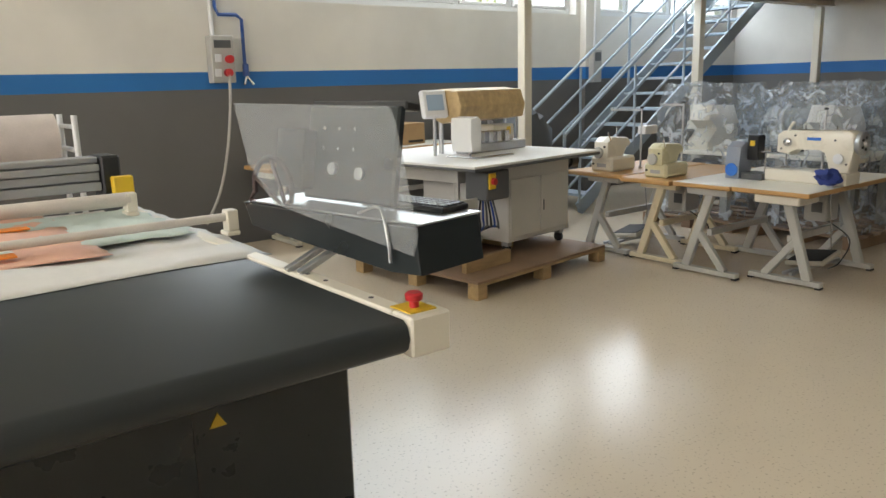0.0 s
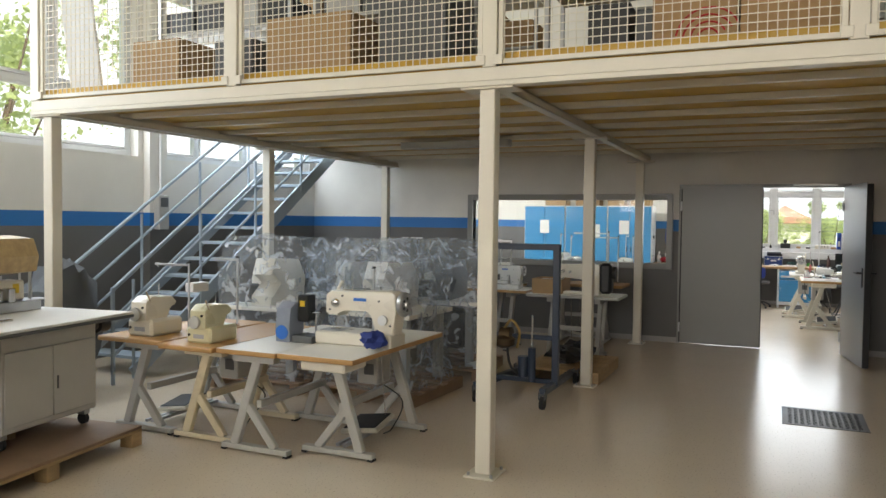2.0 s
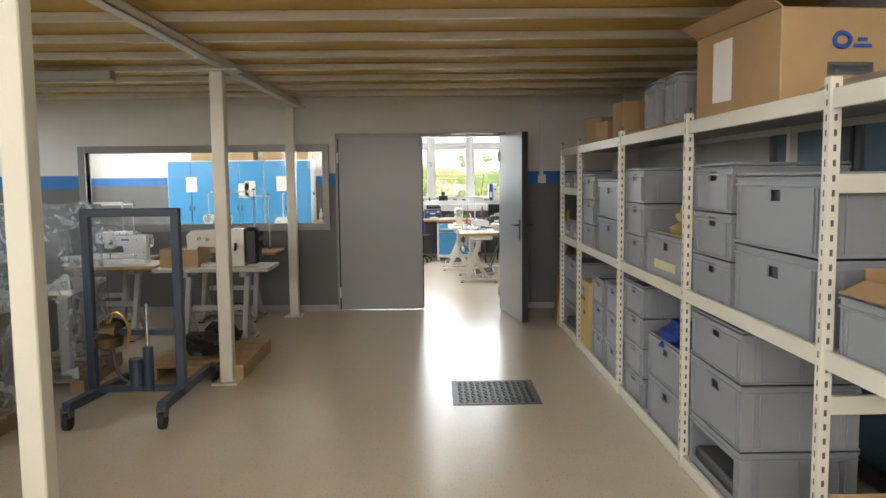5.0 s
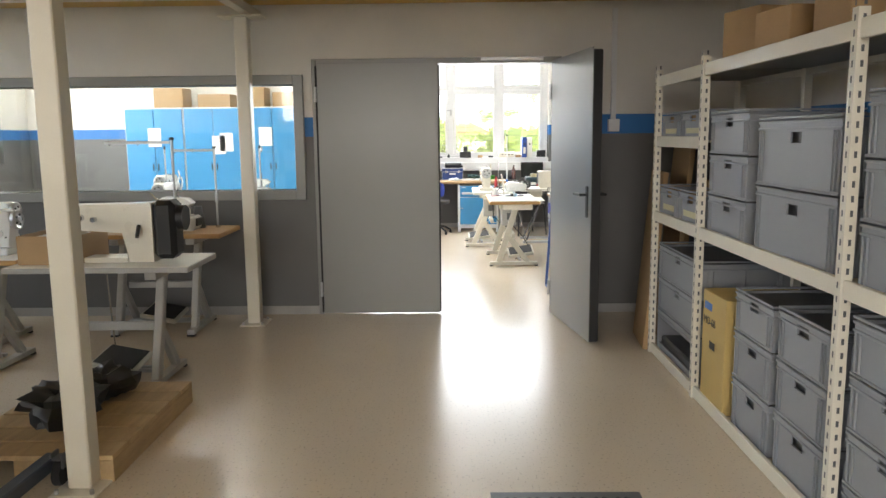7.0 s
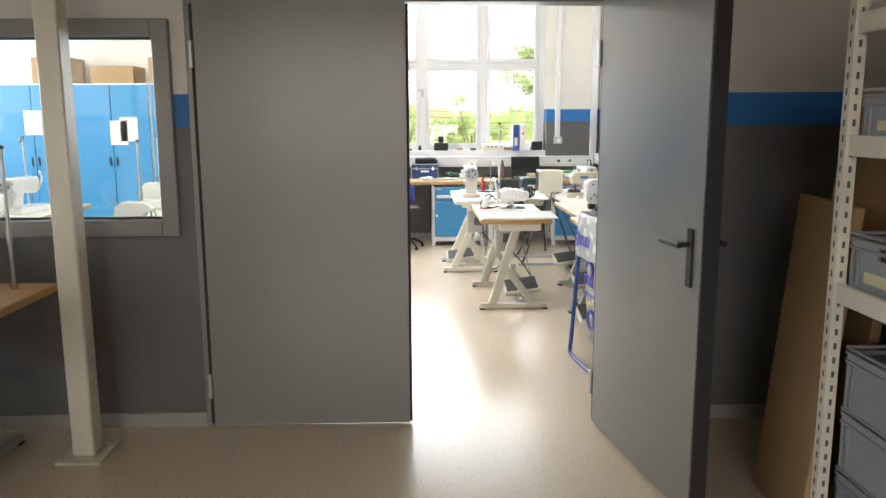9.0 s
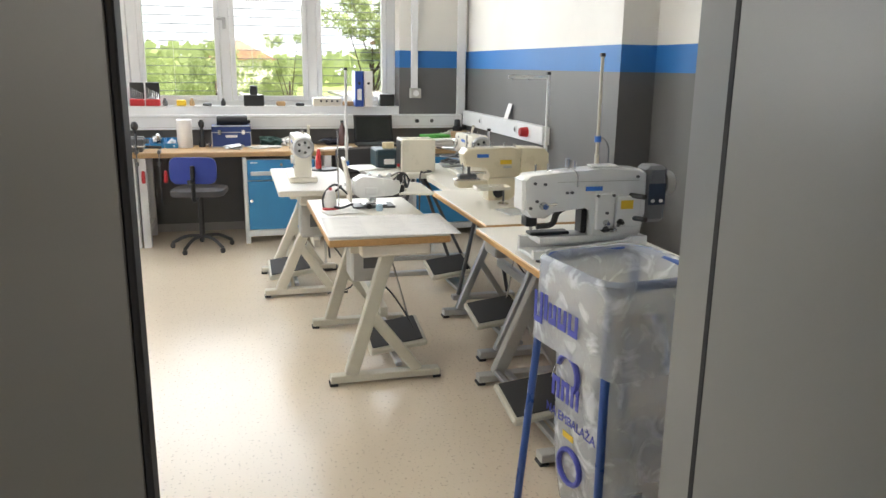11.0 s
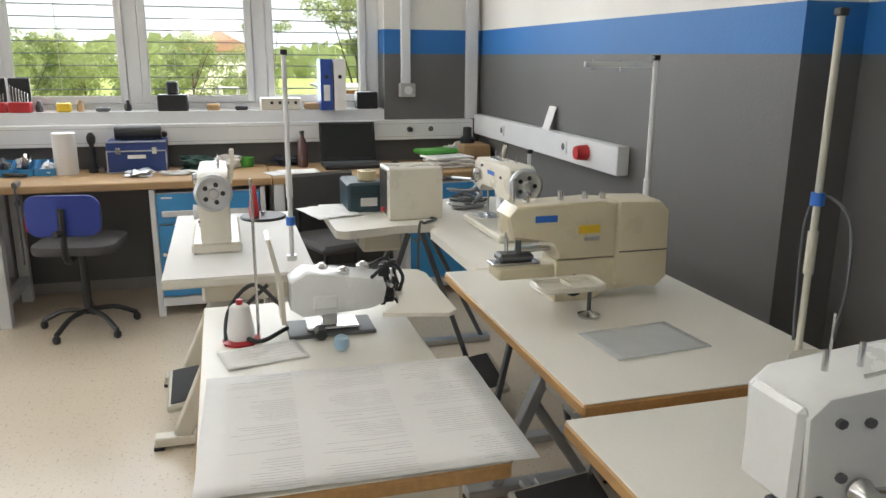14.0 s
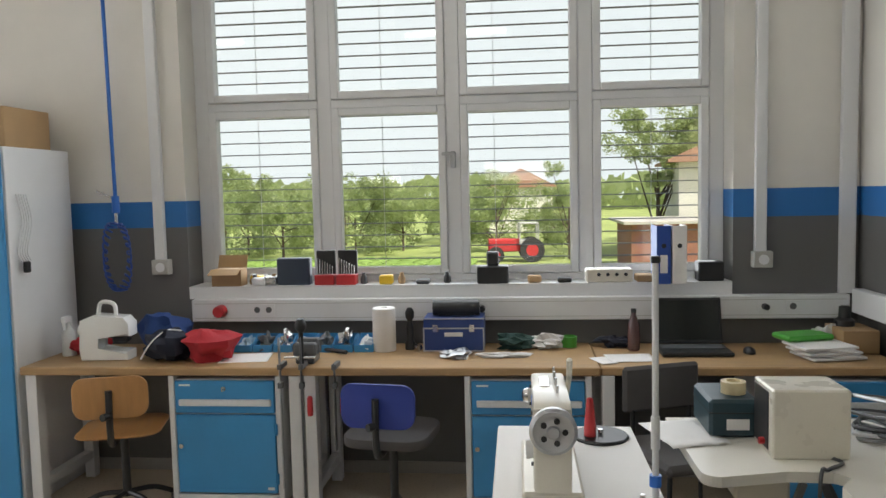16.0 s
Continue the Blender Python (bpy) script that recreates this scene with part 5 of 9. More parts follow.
pipe("hose", RUBBER, fe, curve([(0.02, 0, 1.0), (0.10, 0.01, 1.01), (0.135, 0.02, 0.92), (0.13, 0.02, 0.75), (0.115, 0.02, 0.58), (0.10, 0.02, 0.50)]), 0.012)
blocks("wall_bracket", DARKGREY, fe, (-0.03, -0.108, 0.80, 0.03, -0.08, 0.90))
for i, (z, w) in enumerate(((0.82, 0.09), (0.785, 0.05), (0.765, 0.06), (0.745, 0.06), (0.70, 0.08), (0.66, 0.08), (0.63, 0.07), (0.60, 0.07))):
    bm = bmesh.new()
    a0 = 105 - w * 350
    pts = [(0.0892 * math.cos(radians(a)), 0.0892 * math.sin(radians(a))) for a in np.linspace(a0 + 20, a0 + 20 + w * 700, 8)]
    h = 0.028 if i in (0, 5) else 0.008
    for (x0, y0), (x1, y1) in zip(pts, pts[1:]):
        bm.faces.new([bm.verts.new(p) for p in ((x0, y0, z), (x1, y1, z), (x1, y1, z + h), (x0, y0, z + h))])
    part("label_print", bm, PAPER, body, "white printed instructions")
# blue wheeled bin
wb = thing("waste_bin", (13.00, -1.66, 0), "blue plastic waste bin with hinged lid and paper sign", "waste bin")
bm = bmesh.new()
for z0, z1, k0, k1 in ((0.02, 0.86, 0.82, 1.0),):
    a = [bm.verts.new((u * k0, v * k0, z0)) for u, v in rounded(0.46, 0.48, 0.05)]
    b = [bm.verts.new((u * k1, v * k1, z1)) for u, v in rounded(0.46, 0.48, 0.05)]
    for i in range(len(a)):
        j = (i + 1) % len(a)
        bm.faces.new((a[i], a[j], b[j], b[i]))
    bm.faces.new(a[::-1])
    bm.faces.new(b)
part("body", bm, BINBLUE, wb)
bm = bmesh.new()
prism(bm, rounded(0.52, 0.56, 0.06), 0.862, 0.925, 2, 0.012)
prism(bm, rounded(0.40, 0.42, 0.06), 0.926, 0.955, 2, 0.012)
part("lid", bm, BINBLUE, wb, smooth=True)
rods("lid_knob", BINBLUE, wb, ((0, 0.16, 0.955), (0, 0.16, 0.985), 0.07))
sg = blocks("sign", REDPLASTIC, wb, (-0.252, -0.12, 0.42, -0.246, 0.16, 0.68), bev=0.001, label="red and white sign reading KART")
blocks("sign_panel", PAPER, sg, (-0.2545, -0.10, 0.60, -0.2525, 0.14, 0.665), bev=0.0005)
writing("sign_text", "KART", 0.085, pose(-0.254, 0.02, 0.53, 90, 0, -90), PAPER, sg)

# on the corner table: cream box, dark case, tape, cables
wbx = thing("cream_box", (16.83, -1.265, 0.75), "plain cream box standing on the corner table", "box")
blocks("case", MACHINE, wbx, (-0.10, -0.125, 0, 0.10, 0.125, 0.235), bev=0.006)
blocks("back_panel", BLACK, wbx, (-0.06, 0.1255, 0.02, 0.09, 0.128, 0.22), bev=0.001)
rods("switch", REDPLASTIC, wbx, ((-0.02, 0.127, 0.04), (-0.02, 0.145, 0.04), 0.012))
dkc = thing("tool_case", (17.08, -1.08, 0.75), "dark teal plastic tool case", "tool case")
blocks("shell", mat("dark_teal_plastic", (0.015, 0.045, 0.06), 0.4), dkc, (-0.13, -0.09, 0, 0.13, 0.09, 0.14), bev=0.012)
blocks("lid_seam", BLACK, dkc, (-0.131, -0.091, 0.09, 0.131, 0.091, 0.094), bev=0)
blocks("label", PAPER, dkc, (-0.132, -0.05, 0.03, -0.1305, 0.03, 0.07), bev=0)
tpr = thing("tape_roll", (17.05, -1.10, 0.891), "roll of beige tape on the case", "tape roll")
bm = bmesh.new()
lathe(bm, [(0.025, 0), (0.045, 0.001), (0.045, 0.045), (0.025, 0.046), (0.024, 0.02)])
part("roll", bm, mat("beige_tape", (0.6, 0.5, 0.3), 0.4), tpr, smooth=True)
cht = thing("cable_heap", (16.98, -1.58, 0.75), "tangle of grey cables on the corner table", "cables")
for k in range(5):
    r = random.Random(90 + k)
    pipe("cable", [ALU, DARKGREY, PVC][k % 3], cht, curve([(0.12 * math.cos(2.1 * q + k) * r.uniform(0.6, 1.2), 0.10 * math.sin(2.1 * q + k) * r.uniform(0.6, 1.2), 0.012 + 0.02 * q * (k % 2) + 0.008 * k) for q in range(7)]), 0.007)
cbt = thing("table_cable", (16.55, -1.30, 0.75), "grey cable lying over the table edge", "cable")
pipe("cable", DARKGREY, cbt, curve([(0.40, -0.10, 0.006), (0.25, 0.0, 0.006), (0.15, -0.05, 0.006), (0.08, 0.02, 0.006), (0.05, 0.055, -0.02), (0.05, 0.06, -0.4)]), 0.006)

# ---- workbench along the windows ----
bench = thing("workbench", (0, 0, 0), "beech worktop on white steel bench legs", "workbench")
blocks("worktop", BENCHWOOD, bench, (17.88, -0.70, 0.745, 18.50, 2.32, 0.788), bev=0.006)
blocks("worktop", BENCHWOOD, bench, (17.90, -2.14, 0.742, 18.50, -0.703, 0.785), bev=0.006)
for y in (2.27, 0.76, 0.84, -0.74):
    lg = bars("leg", PVC, bench, ((17.93, y, 0), (17.93, y, 0.744), 0.07, 0.06), ((18.42, y, 0), (18.42, y, 0.744), 0.06, 0.06), ((17.96, y, 0.14), (18.40, y, 0.14), 0.05, 0.05))


def drawer_unit(y0, y1, label):
    c = thing("drawer_cabinet", (17.90, y0, 0), label, "cabinet", "blue bench cabinets")
    w = y1 - y0
    blocks("body", PVC, c, (0, 0, 0.06, 0.55, 0.03, 0.74), (0, w - 0.03, 0.06, 0.55, w, 0.74), (0.001, 0.03, 0.06, 0.55, w - 0.03, 0.11), (0.02, 0.03, 0.11, 0.55, w - 0.03, 0.72), bev=0.003)
    for y in (0.02, w - 0.02):
        blocks("leg", PVC, c, (0.0, y - 0.02, 0, 0.04, y + 0.02, 0.06), (0.5, y - 0.02, 0, 0.54, y + 0.02, 0.06))
    d = blocks("drawer", BLUE, c, (-0.004, 0.035, 0.545, 0.018, w - 0.035, 0.715), bev=0.004)
    blocks("handle", PVC, d, (-0.02, 0.05, 0.585, -0.0045, w - 0.06, 0.62), bev=0.004, label="white grip strip")
    rods("lock", CHROME, d, ((-0.012, w / 2, 0.675), (-0.0035, w / 2, 0.675), 0.012))
    rods("key", CHROME, d, ((-0.03, w / 2, 0.668), (-0.012, w / 2, 0.675), 0.005))
    blocks("badge", PAPER, d, (-0.006, w - 0.12, 0.688, -0.0045, w - 0.06, 0.698), bev=0.0005)
    o = blocks("door", BLUE, c, (-0.004, 0.035, 0.12, 0.018, w - 0.035, 0.535), bev=0.004)
    rods("lock", CHROME, o, ((-0.012, w - 0.06, 0.37), (-0.0035, w - 0.06, 0.37), 0.012))
    for z in (0.2, 0.46):
        blocks("hinge", BLUE, o, (-0.01, 0.022, z - 0.03, 0.0, 0.034, z + 0.03))
    blocks("badge", PAPER, o, (-0.006, 0.05, 0.14, -0.0045, 0.085, 0.155), bev=0.0005)
    return c


drawer_unit(0.915, 1.515, "blue drawer cabinet with white grip under the bench")
drawer_unit(-0.66, -0.03, "blue drawer cabinet with white grip under the bench")
drawer_unit(-2.10, -1.49, "blue drawer cabinet at the end of the bench")


def swivel_chair(at, turn, seat, back, label):
    c = thing("swivel_chair", at, label, "chair", "workshop chairs", turn)
    bm = bmesh.new()
    for k in range(5):
        a = radians(72 * k + 12)
        tube(bm, curve([(0.02 * math.cos(a), 0.02 * math.sin(a), 0.11), (0.14 * math.cos(a), 0.14 * math.sin(a), 0.10), (0.25 * math.cos(a), 0.25 * math.sin(a), 0.045)]), 0.014)
    b = part("star_base", bm, BLACK, c, smooth=True)
    for k in range(5):
        a = radians(72 * k + 12)
        bm = bmesh.new()
        lathe(bm, [(0.012, 0), (0.02, 0.01), (0.02, 0.03), (0.01, 0.045)], pose(0.25 * math.cos(a), 0.25 * math.sin(a), 0))
        part("glide", bm, BLACK, b, smooth=True)
    rods("column", BLACK, c, ((0, 0, 0.09), (0, 0, 0.46), 0.022))
    bm = bmesh.new()
    prism(bm, rounded(0.42, 0.42, 0.10), 0.46, 0.47 if seat is PLYSEAT else 0.51, 2, 0.004 if seat is PLYSEAT else 0.016)
    part("seat", bm, seat, c, smooth=True)
    pipe("back_stem", BLACK, c, curve([(-0.05, 0, 0.45), (-0.22, 0, 0.44), (-0.26, 0, 0.52), (-0.255, 0, 0.72)]), 0.017)
    bm = bmesh.new()
    prism(bm, [(y, z + 0.68) for y, z in rounded(0.36, 0.21, 0.06)], -0.25, -0.232, 0, 0.004)
    for v in bm.verts:
        v.co.x += 0.6 * v.co.y ** 2
    part("backrest", bm, back, c, smooth=True)
    rods("knob", BLACK, c, ((-0.275, 0.0, 0.60), (-0.31, 0.02, 0.60), 0.018))
    return c


swivel_chair((17.80, 0.32, 0), -8, SEATGREY, SEATBLUE, "swivel chair with blue back and grey seat")
swivel_chair((17.92, 1.78, 0), 15, PLYSEAT, PLYSEAT, "swivel chair with varnished plywood seat and back")
vc = thing("visitor_chair", (17.62, -1.05, 0), "dark padded chair on thin black legs", "chair", "workshop chairs", 20)
for sx in (-0.2, 0.2):
    for sy in (-0.2, 0.2):
        rods("leg", BLACK, vc, ((sx * 1.15, sy * 1.15, 0), (sx, sy, 0.44), 0.011))
blocks("seat", SEATGREY, vc, (-0.22, -0.22, 0.44, 0.22, 0.22, 0.49), bev=0.02)
blocks("backrest", SEATGREY, vc, (0.20, -0.2, 0.60, 0.235, 0.2, 0.82), bev=0.015)
rods("back_post", BLACK, vc, ((0.21, -0.15, 0.46), (0.215, -0.15, 0.65), 0.011), ((0.21, 0.15, 0.46), (0.215, 0.15, 0.65), 0.011))

# cable trunking with sockets
tk = structure(new("cable_trunking"), "white plastic cable trunking with sockets", "trunking")
blocks("channel", PVC, tk, (18.465, -2.10, 0.925, 18.535, 1.62, 1.055), bev=0.004)
blocks("channel", PVC, tk, (16.45, -2.165, 0.96, 18.46, -2.105, 1.09), bev=0.004)
blocks("lid_seam", GREYBODY, tk, (18.4635, -2.08, 1.03, 18.4648, 1.60, 1.033), (18.4635, -2.08, 0.945, 18.4648, 1.60, 0.948), bev=0.0003)


def socket(p, facing, red=False, plug=False):
    f = Vector(facing)
    s = Vector((-f.y, f.x, 0))
    t = thing("socket", p, "red round power socket" if red else "white wall socket in the trunking", "socket", "sockets")
    bm = bmesh.new()
    if red:
        rod(bm, -f * 0.001, f * 0.05, 0.038, 16, 0.034)
        rod(bm, f * 0.05, f * 0.058, 0.03, 16)
    else:
        q = [s * 0.035 + Vector((0, 0, 0.03)), -s * 0.035 + Vector((0, 0, 0.03)), -s * 0.035 - Vector((0, 0, 0.03)), s * 0.035 - Vector((0, 0, 0.03))]
        beam(bm, -f * 0.0005, f * 0.006, 0.07, 0.06)
    part("plate", bm, REDPLASTIC if red else PVC, t, smooth=red)
    if not red:
        rods("hole", DARKGREY, t, (tuple(f * 0.0055), tuple(f * 0.0075), 0.018), seg=14)
    if plug:
        rods("plug", BLACK, t, (tuple(f * 0.007), tuple(f * 0.045), 0.017), seg=12)
    return t


for y in (1.22, 1.15, 0.0, -0.10, -1.65, -1.80):
    socket((18.465, y, 0.995), (-1, 0, 0), plug=y in (-1.65, -0.10))
socket((18.465, 1.44, 0.99), (-1, 0, 0), True)
socket((16.75, -2.105, 1.03), (0, 1, 0), True)
for x in (17.0, 17.9):
    socket((x, -2.105, 1.03), (0, 1, 0))
for y in (-1.64, 1.82):
    sb = thing("surface_socket", (18.53, y, 1.25), "grey surface socket box with a riser duct", "socket box", "sockets")
    blocks("body", GREYBODY, sb, (-0.05, -0.06, -0.045, 0.009, 0.045, 0.045), bev=0.005)
    rods("outlet", PVC, sb, ((-0.055, -0.01, 0), (-0.045, -0.01, 0), 0.028))
    blocks("duct", PVC, sb, (-0.03, -0.03, 0.045, 0.009, 0.03, 2.33), bev=0.003)
dk = structure(new("corner_duct"), "white vertical cable duct in the corner", "duct")
blocks("channel", PVC, dk, (18.50, -2.14, 1.057, 18.538, -2.06, 3.58), bev=0.003)
sheet("price_card", PAPER, (16.98, -2.11, 1.09), (0.09, 0.005), 0, "small printed card leaning on the trunking", "card")
cd = thing("note_card", (17.28, -2.12, 1.09), "small printed card leaning on the trunking", "card")
bm = bmesh.new()
box(bm, (-0.045, -0.003, 0), (0.045, 0.0, 0.13), 0, pose(0, 0, 0, 18, 0, 0))
part("card", bm, PAPER, cd)

# clutter on the bench
BZ = 0.788


def small(name, at, label, category, turn=0.0):
    return thing(name, at, label, category, "", turn)


# little white household machine
hm = small("household_sewing_machine", (18.10, 1.93, BZ), "white plastic household sewing machine with carry handle", "sewing machine", 95)
bm = bmesh.new()
prism(bm, [(-0.12, 0), (0.14, 0), (0.15, 0.06), (0.14, 0.22), (0.06, 0.25), (-0.10, 0.235), (-0.13, 0.20), (-0.13, 0.13), (0.05, 0.135), (0.06, 0.055), (-0.12, 0.05)], -0.06, 0.06, 1, 0.014)
part("body", bm, MACHINEWHITE, hm, smooth=True)
pipe("handle", MACHINEWHITE, hm, curve([(-0.04, 0, 0.23), (-0.03, 0, 0.30), (0.04, 0, 0.31), (0.06, 0, 0.24)]), 0.012)
blocks("needle_area", BLACK, hm, (-0.11, -0.03, 0.09, -0.02, 0.03, 0.13), bev=0.01)
bm = bmesh.new()
lathe(bm, [(0.03, 0), (0.035, 0.01), (0.03, 0.025), (0.01, 0.03)], pose(0.14, 0, 0.16, 0, 90, 0))
part("handwheel", bm, MACHINEWHITE, hm, smooth=True)
# jackets and bags
for nm, c, r, m, lb in (("jacket", (18.06, 1.58, BZ + 0.08), (0.12, 0.13, 0.085), NAVYCLOTH, "rolled navy jacket with white piping"), ("jacket", (18.08, 1.36, BZ + 0.085), (0.13, 0.14, 0.09), REDCLOTH, "crumpled red jacket heap"), ("tool_bag", (18.33, 1.72, BZ + 0.10), (0.12, 0.14, 0.11), mat("blue_tool_bag", (0.02, 0.06, 0.22), 0.8, bump=0.2), "dark blue soft tool bag"), ("red_cloth", (18.25, 2.14, BZ + 0.05), (0.10, 0.10, 0.055), REDCLOTH, "crumpled red cloth on the bench")):
    t = small(nm, (c[0], c[1], BZ), lb, nm.replace("_", " "))
    bm = bmesh.new()
    lump(bm, (0, 0, c[2] - BZ), r, seed=len(lb), rough=0.5, flat=0.0)
    part("cloth", bm, m, t, smooth=True)
    if m is NAVYCLOTH:
        pipe("piping", PAPER, t, curve([(-0.115, 0.10, 0.03), (-0.10, 0.05, 0.11), (-0.02, 0.0, 0.165), (0.06, -0.05, 0.15)]), 0.004)
sheet("page", PAPER, (18.02, 1.02, BZ), (0.22, 0.26), 10, "white sheet lying beside the jacket", curl=0.004)
for y in (2.22,):
    bt = small("spray_bottle", (18.18, y, BZ), "clear plastic spray bottle", "bottle")
    bm = bmesh.new()
    lathe(bm, [(0.035, 0), (0.038, 0.01), (0.038, 0.13), (0.015, 0.165), (0.015, 0.19)])
    part("bottle", bm, mat("milky_plastic", (0.6, 0.62, 0.62), 0.3), bt, smooth=True)
    blocks("trigger", PVC, bt, (-0.05, -0.012, 0.19, 0.02, 0.012, 0.225), (-0.045, -0.008, 0.15, -0.035, 0.008, 0.19), bev=0.004)
# row of blue storage trays
for i in range(7):
    t = small("storage_tray", (18.34, 1.24 - i * 0.115, BZ), "small open blue storage tray with fittings", "storage tray")
    t["group"] = "blue storage trays"
    bm = bmesh.new()
    prism(bm, [(-0.09, 0), (0.09, 0), (0.09, 0.075), (0.02, 0.075), (-0.05, 0.045), (-0.09, 0.045)], -0.053, -0.049, 1)
    prism(bm, [(-0.09, 0), (0.09, 0), (0.09, 0.075), (0.02, 0.075), (-0.05, 0.045), (-0.09, 0.045)], 0.049, 0.053, 1)
    box(bm, (-0.09, -0.049, 0), (0.09, 0.049, 0.004))
    box(bm, (-0.09, -0.049, 0.004), (-0.086, 0.049, 0.04))
    box(bm, (0.086, -0.049, 0.004), (0.09, 0.049, 0.075))
    part("tray", bm, BLUE, t)
    bm = bmesh.new()
    lump(bm, (0.0, 0, 0.03), (0.075, 0.042, 0.035 + 0.02 * (i % 3)), seed=i, rough=0.9, seg=7, flat=0.005)
    part("filling", bm, [CLEARBLUE, DARKGREY, CHROME, CLEARBLUE, DARKGREY, CHROME, PVC][i], t)
# vice and clamps
vs = small("bench_vice", (18.02, 0.80, BZ), "steel bench vice with lever", "vice")
blocks("base", DARKGREY, vs, (-0.06, -0.05, 0, 0.06, 0.05, 0.04), bev=0.006)
blocks("jaw", DARKGREY, vs, (-0.07, -0.06, 0.04, -0.02, 0.06, 0.11), (0.0, -0.06, 0.04, 0.06, 0.06, 0.12), bev=0.008)
rods("spindle", CHROME, vs, ((-0.16, 0, 0.055), (-0.02, 0, 0.055), 0.012))
rods("lever", CHROME, vs, ((-0.15, -0.08, 0.055), (-0.15, 0.08, 0.055), 0.006))
for i, (y, h, red) in enumerate(((0.90, 0.62, False), (0.79, 0.72, True), (0.62, 0.42, True))):
    cl = small("bar_clamp", (17.855, y, 0.788), "steel bar clamp hung over the bench edge", "clamp")
    cl["group"] = "bar clamps"
    bars("bar", DARKGREY if i else ALU, cl, ((0, 0, -h), (0, 0, 0.16 if i < 2 else 0.03), 0.022, 0.008))
    blocks("jaw", DARKGREY, cl, (-0.012, -0.012, -0.004, 0.09, 0.012, 0.024), (-0.012, -0.012, -0.10, 0.022, 0.012, -0.07), bev=0.003)
    if red:
        bm = bmesh.new()
        lathe(bm, [(0.012, -0.24), (0.016, -0.22), (0.014, -0.15), (0.008, -0.14)], pose(-0.0, -0.04, 0))
        part("grip", bm, REDPLASTIC, cl, smooth=True)
    if i == 1:
        bm = bmesh.new()
        lathe(bm, [(0.01, 0.18), (0.028, 0.20), (0.03, 0.225), (0.018, 0.25), (0.004, 0.255)], pose(0.02, 0, 0))
        rod(bm, (0.02, 0, 0.0), (0.02, 0, 0.19), 0.012)
        part("ball_knob", bm, BLACK, cl, smooth=True)
hm2 = small("hammer", (18.18, 0.63, BZ), "small hammer with black grip", "hammer", 60)
rods("shaft", BLACK, hm2, ((0, 0, 0.015), (0.2, 0, 0.015), 0.011))
blocks("head", DARKGREY, hm2, (0.19, -0.045, 0.002, 0.215, 0.045, 0.028), bev=0.004)
# paper roll, drill, case
pr = small("paper_towel_roll", (18.30, 0.44, BZ), "white roll of paper towel standing", "paper roll")
bm = bmesh.new()
lathe(bm, [(0.062, 0), (0.064, 0.004), (0.064, 0.236), (0.06, 0.24), (0.022, 0.24), (0.02, 0.20)], seg=28)
part("paper", bm, PAPER, pr, smooth=True)
gd = small("glue_gun", (18.33, 0.30, BZ), "black hand tool standing upright with grey nozzle", "hand tool")
bm = bmesh.new()
lathe(bm, [(0.028, 0), (0.03, 0.03), (0.018, 0.06), (0.022, 0.12), (0.012, 0.16), (0.024, 0.18), (0.026, 0.21), (0.012, 0.235)])
part("body", bm, BLACK, gd, smooth=True)
rods("nozzle", CHROME, gd, ((0.0, -0.02, 0.02), (-0.06, -0.06, 0.02), 0.018))
tcs = small("tool_case", (18.36, 0.05, BZ), "blue tool case with aluminium edges and a cylinder on it", "tool case")
blocks("shell", mat("case_blue", (0.02, 0.05, 0.20), 0.4), tcs, (-0.10, -0.165, 0, 0.10, 0.165, 0.185), bev=0.004)
for z in (0.0, 0.125, 0.178):
    blocks("edge_trim", ALU, tcs, (-0.104, -0.168, z, -0.1005, 0.168, z + 0.008), bev=0.001)
for y in (-0.168, 0.160):
    blocks("edge_trim", ALU, tcs, (-0.104, y, 0.009, -0.1005, y + 0.008, 0.124), bev=0.001)
for y in (-0.10, 0.10):
    blocks("latch", CHROME, tcs, (-0.113, y - 0.014, 0.11, -0.1045, y + 0.014, 0.15), bev=0.002)
blocks("name_plate", PAPER, tcs, (-0.107, -0.05, 0.085, -0.1045, 0.05, 0.107), bev=0.0005, label="white plate with illegible bar")
cy = small("device", (18.36, 0.04, BZ + 0.186), "black rounded device lying on the case", "device")
rods("body", BLACK, cy, ((0, -0.13, 0.042), (0, 0.13, 0.042), 0.042), seg=18)
blocks("rest", BLACK, cy, (-0.03, -0.1, 0.0, 0.03, 0.1, 0.02), bev=0.004)
# assorted small parts
for i, (x, y, r, m, lb) in enumerate(((18.12, 0.02, (0.06, 0.08, 0.022), ALU, "bunch of small metal parts in film"), (18.35, -0.28, (0.07, 0.10, 0.045), mat("dark_green_cloth", (0.02, 0.06, 0.05), 0.8), "dark green cable heap"), (18.36, -0.45, (0.06, 0.11, 0.04), CLOTHWHITE, "crumpled clear plastic bags"), (18.12, -0.22, (0.03, 0.12, 0.015), PVC, "row of small white clips"), (18.40, -0.82, (0.05, 0.08, 0.035), NAVYCLOTH, "small dark boxes heap"), (18.36, -1.95, (0.06, 0.10, 0.06), CLOTHWHITE, "crumpled clear plastic wrapping"))):
    t = small("small_parts", (x, y, BZ), lb, "small parts")
    bm = bmesh.new()
    lump(bm, (0, 0, r[2] * 0.8), r, seed=20 + i, rough=0.9, seg=8, flat=0.0)
    part("lump", bm, m, t)
gc = small("green_tub", (18.38, -0.58, BZ), "small round green plastic tub", "tub")
bm = bmesh.new()
lathe(bm, [(0.035, 0), (0.042, 0.002), (0.045, 0.06), (0.04, 0.062), (0.036, 0.02)])
part("tub", bm, GREEN, gc, smooth=True)
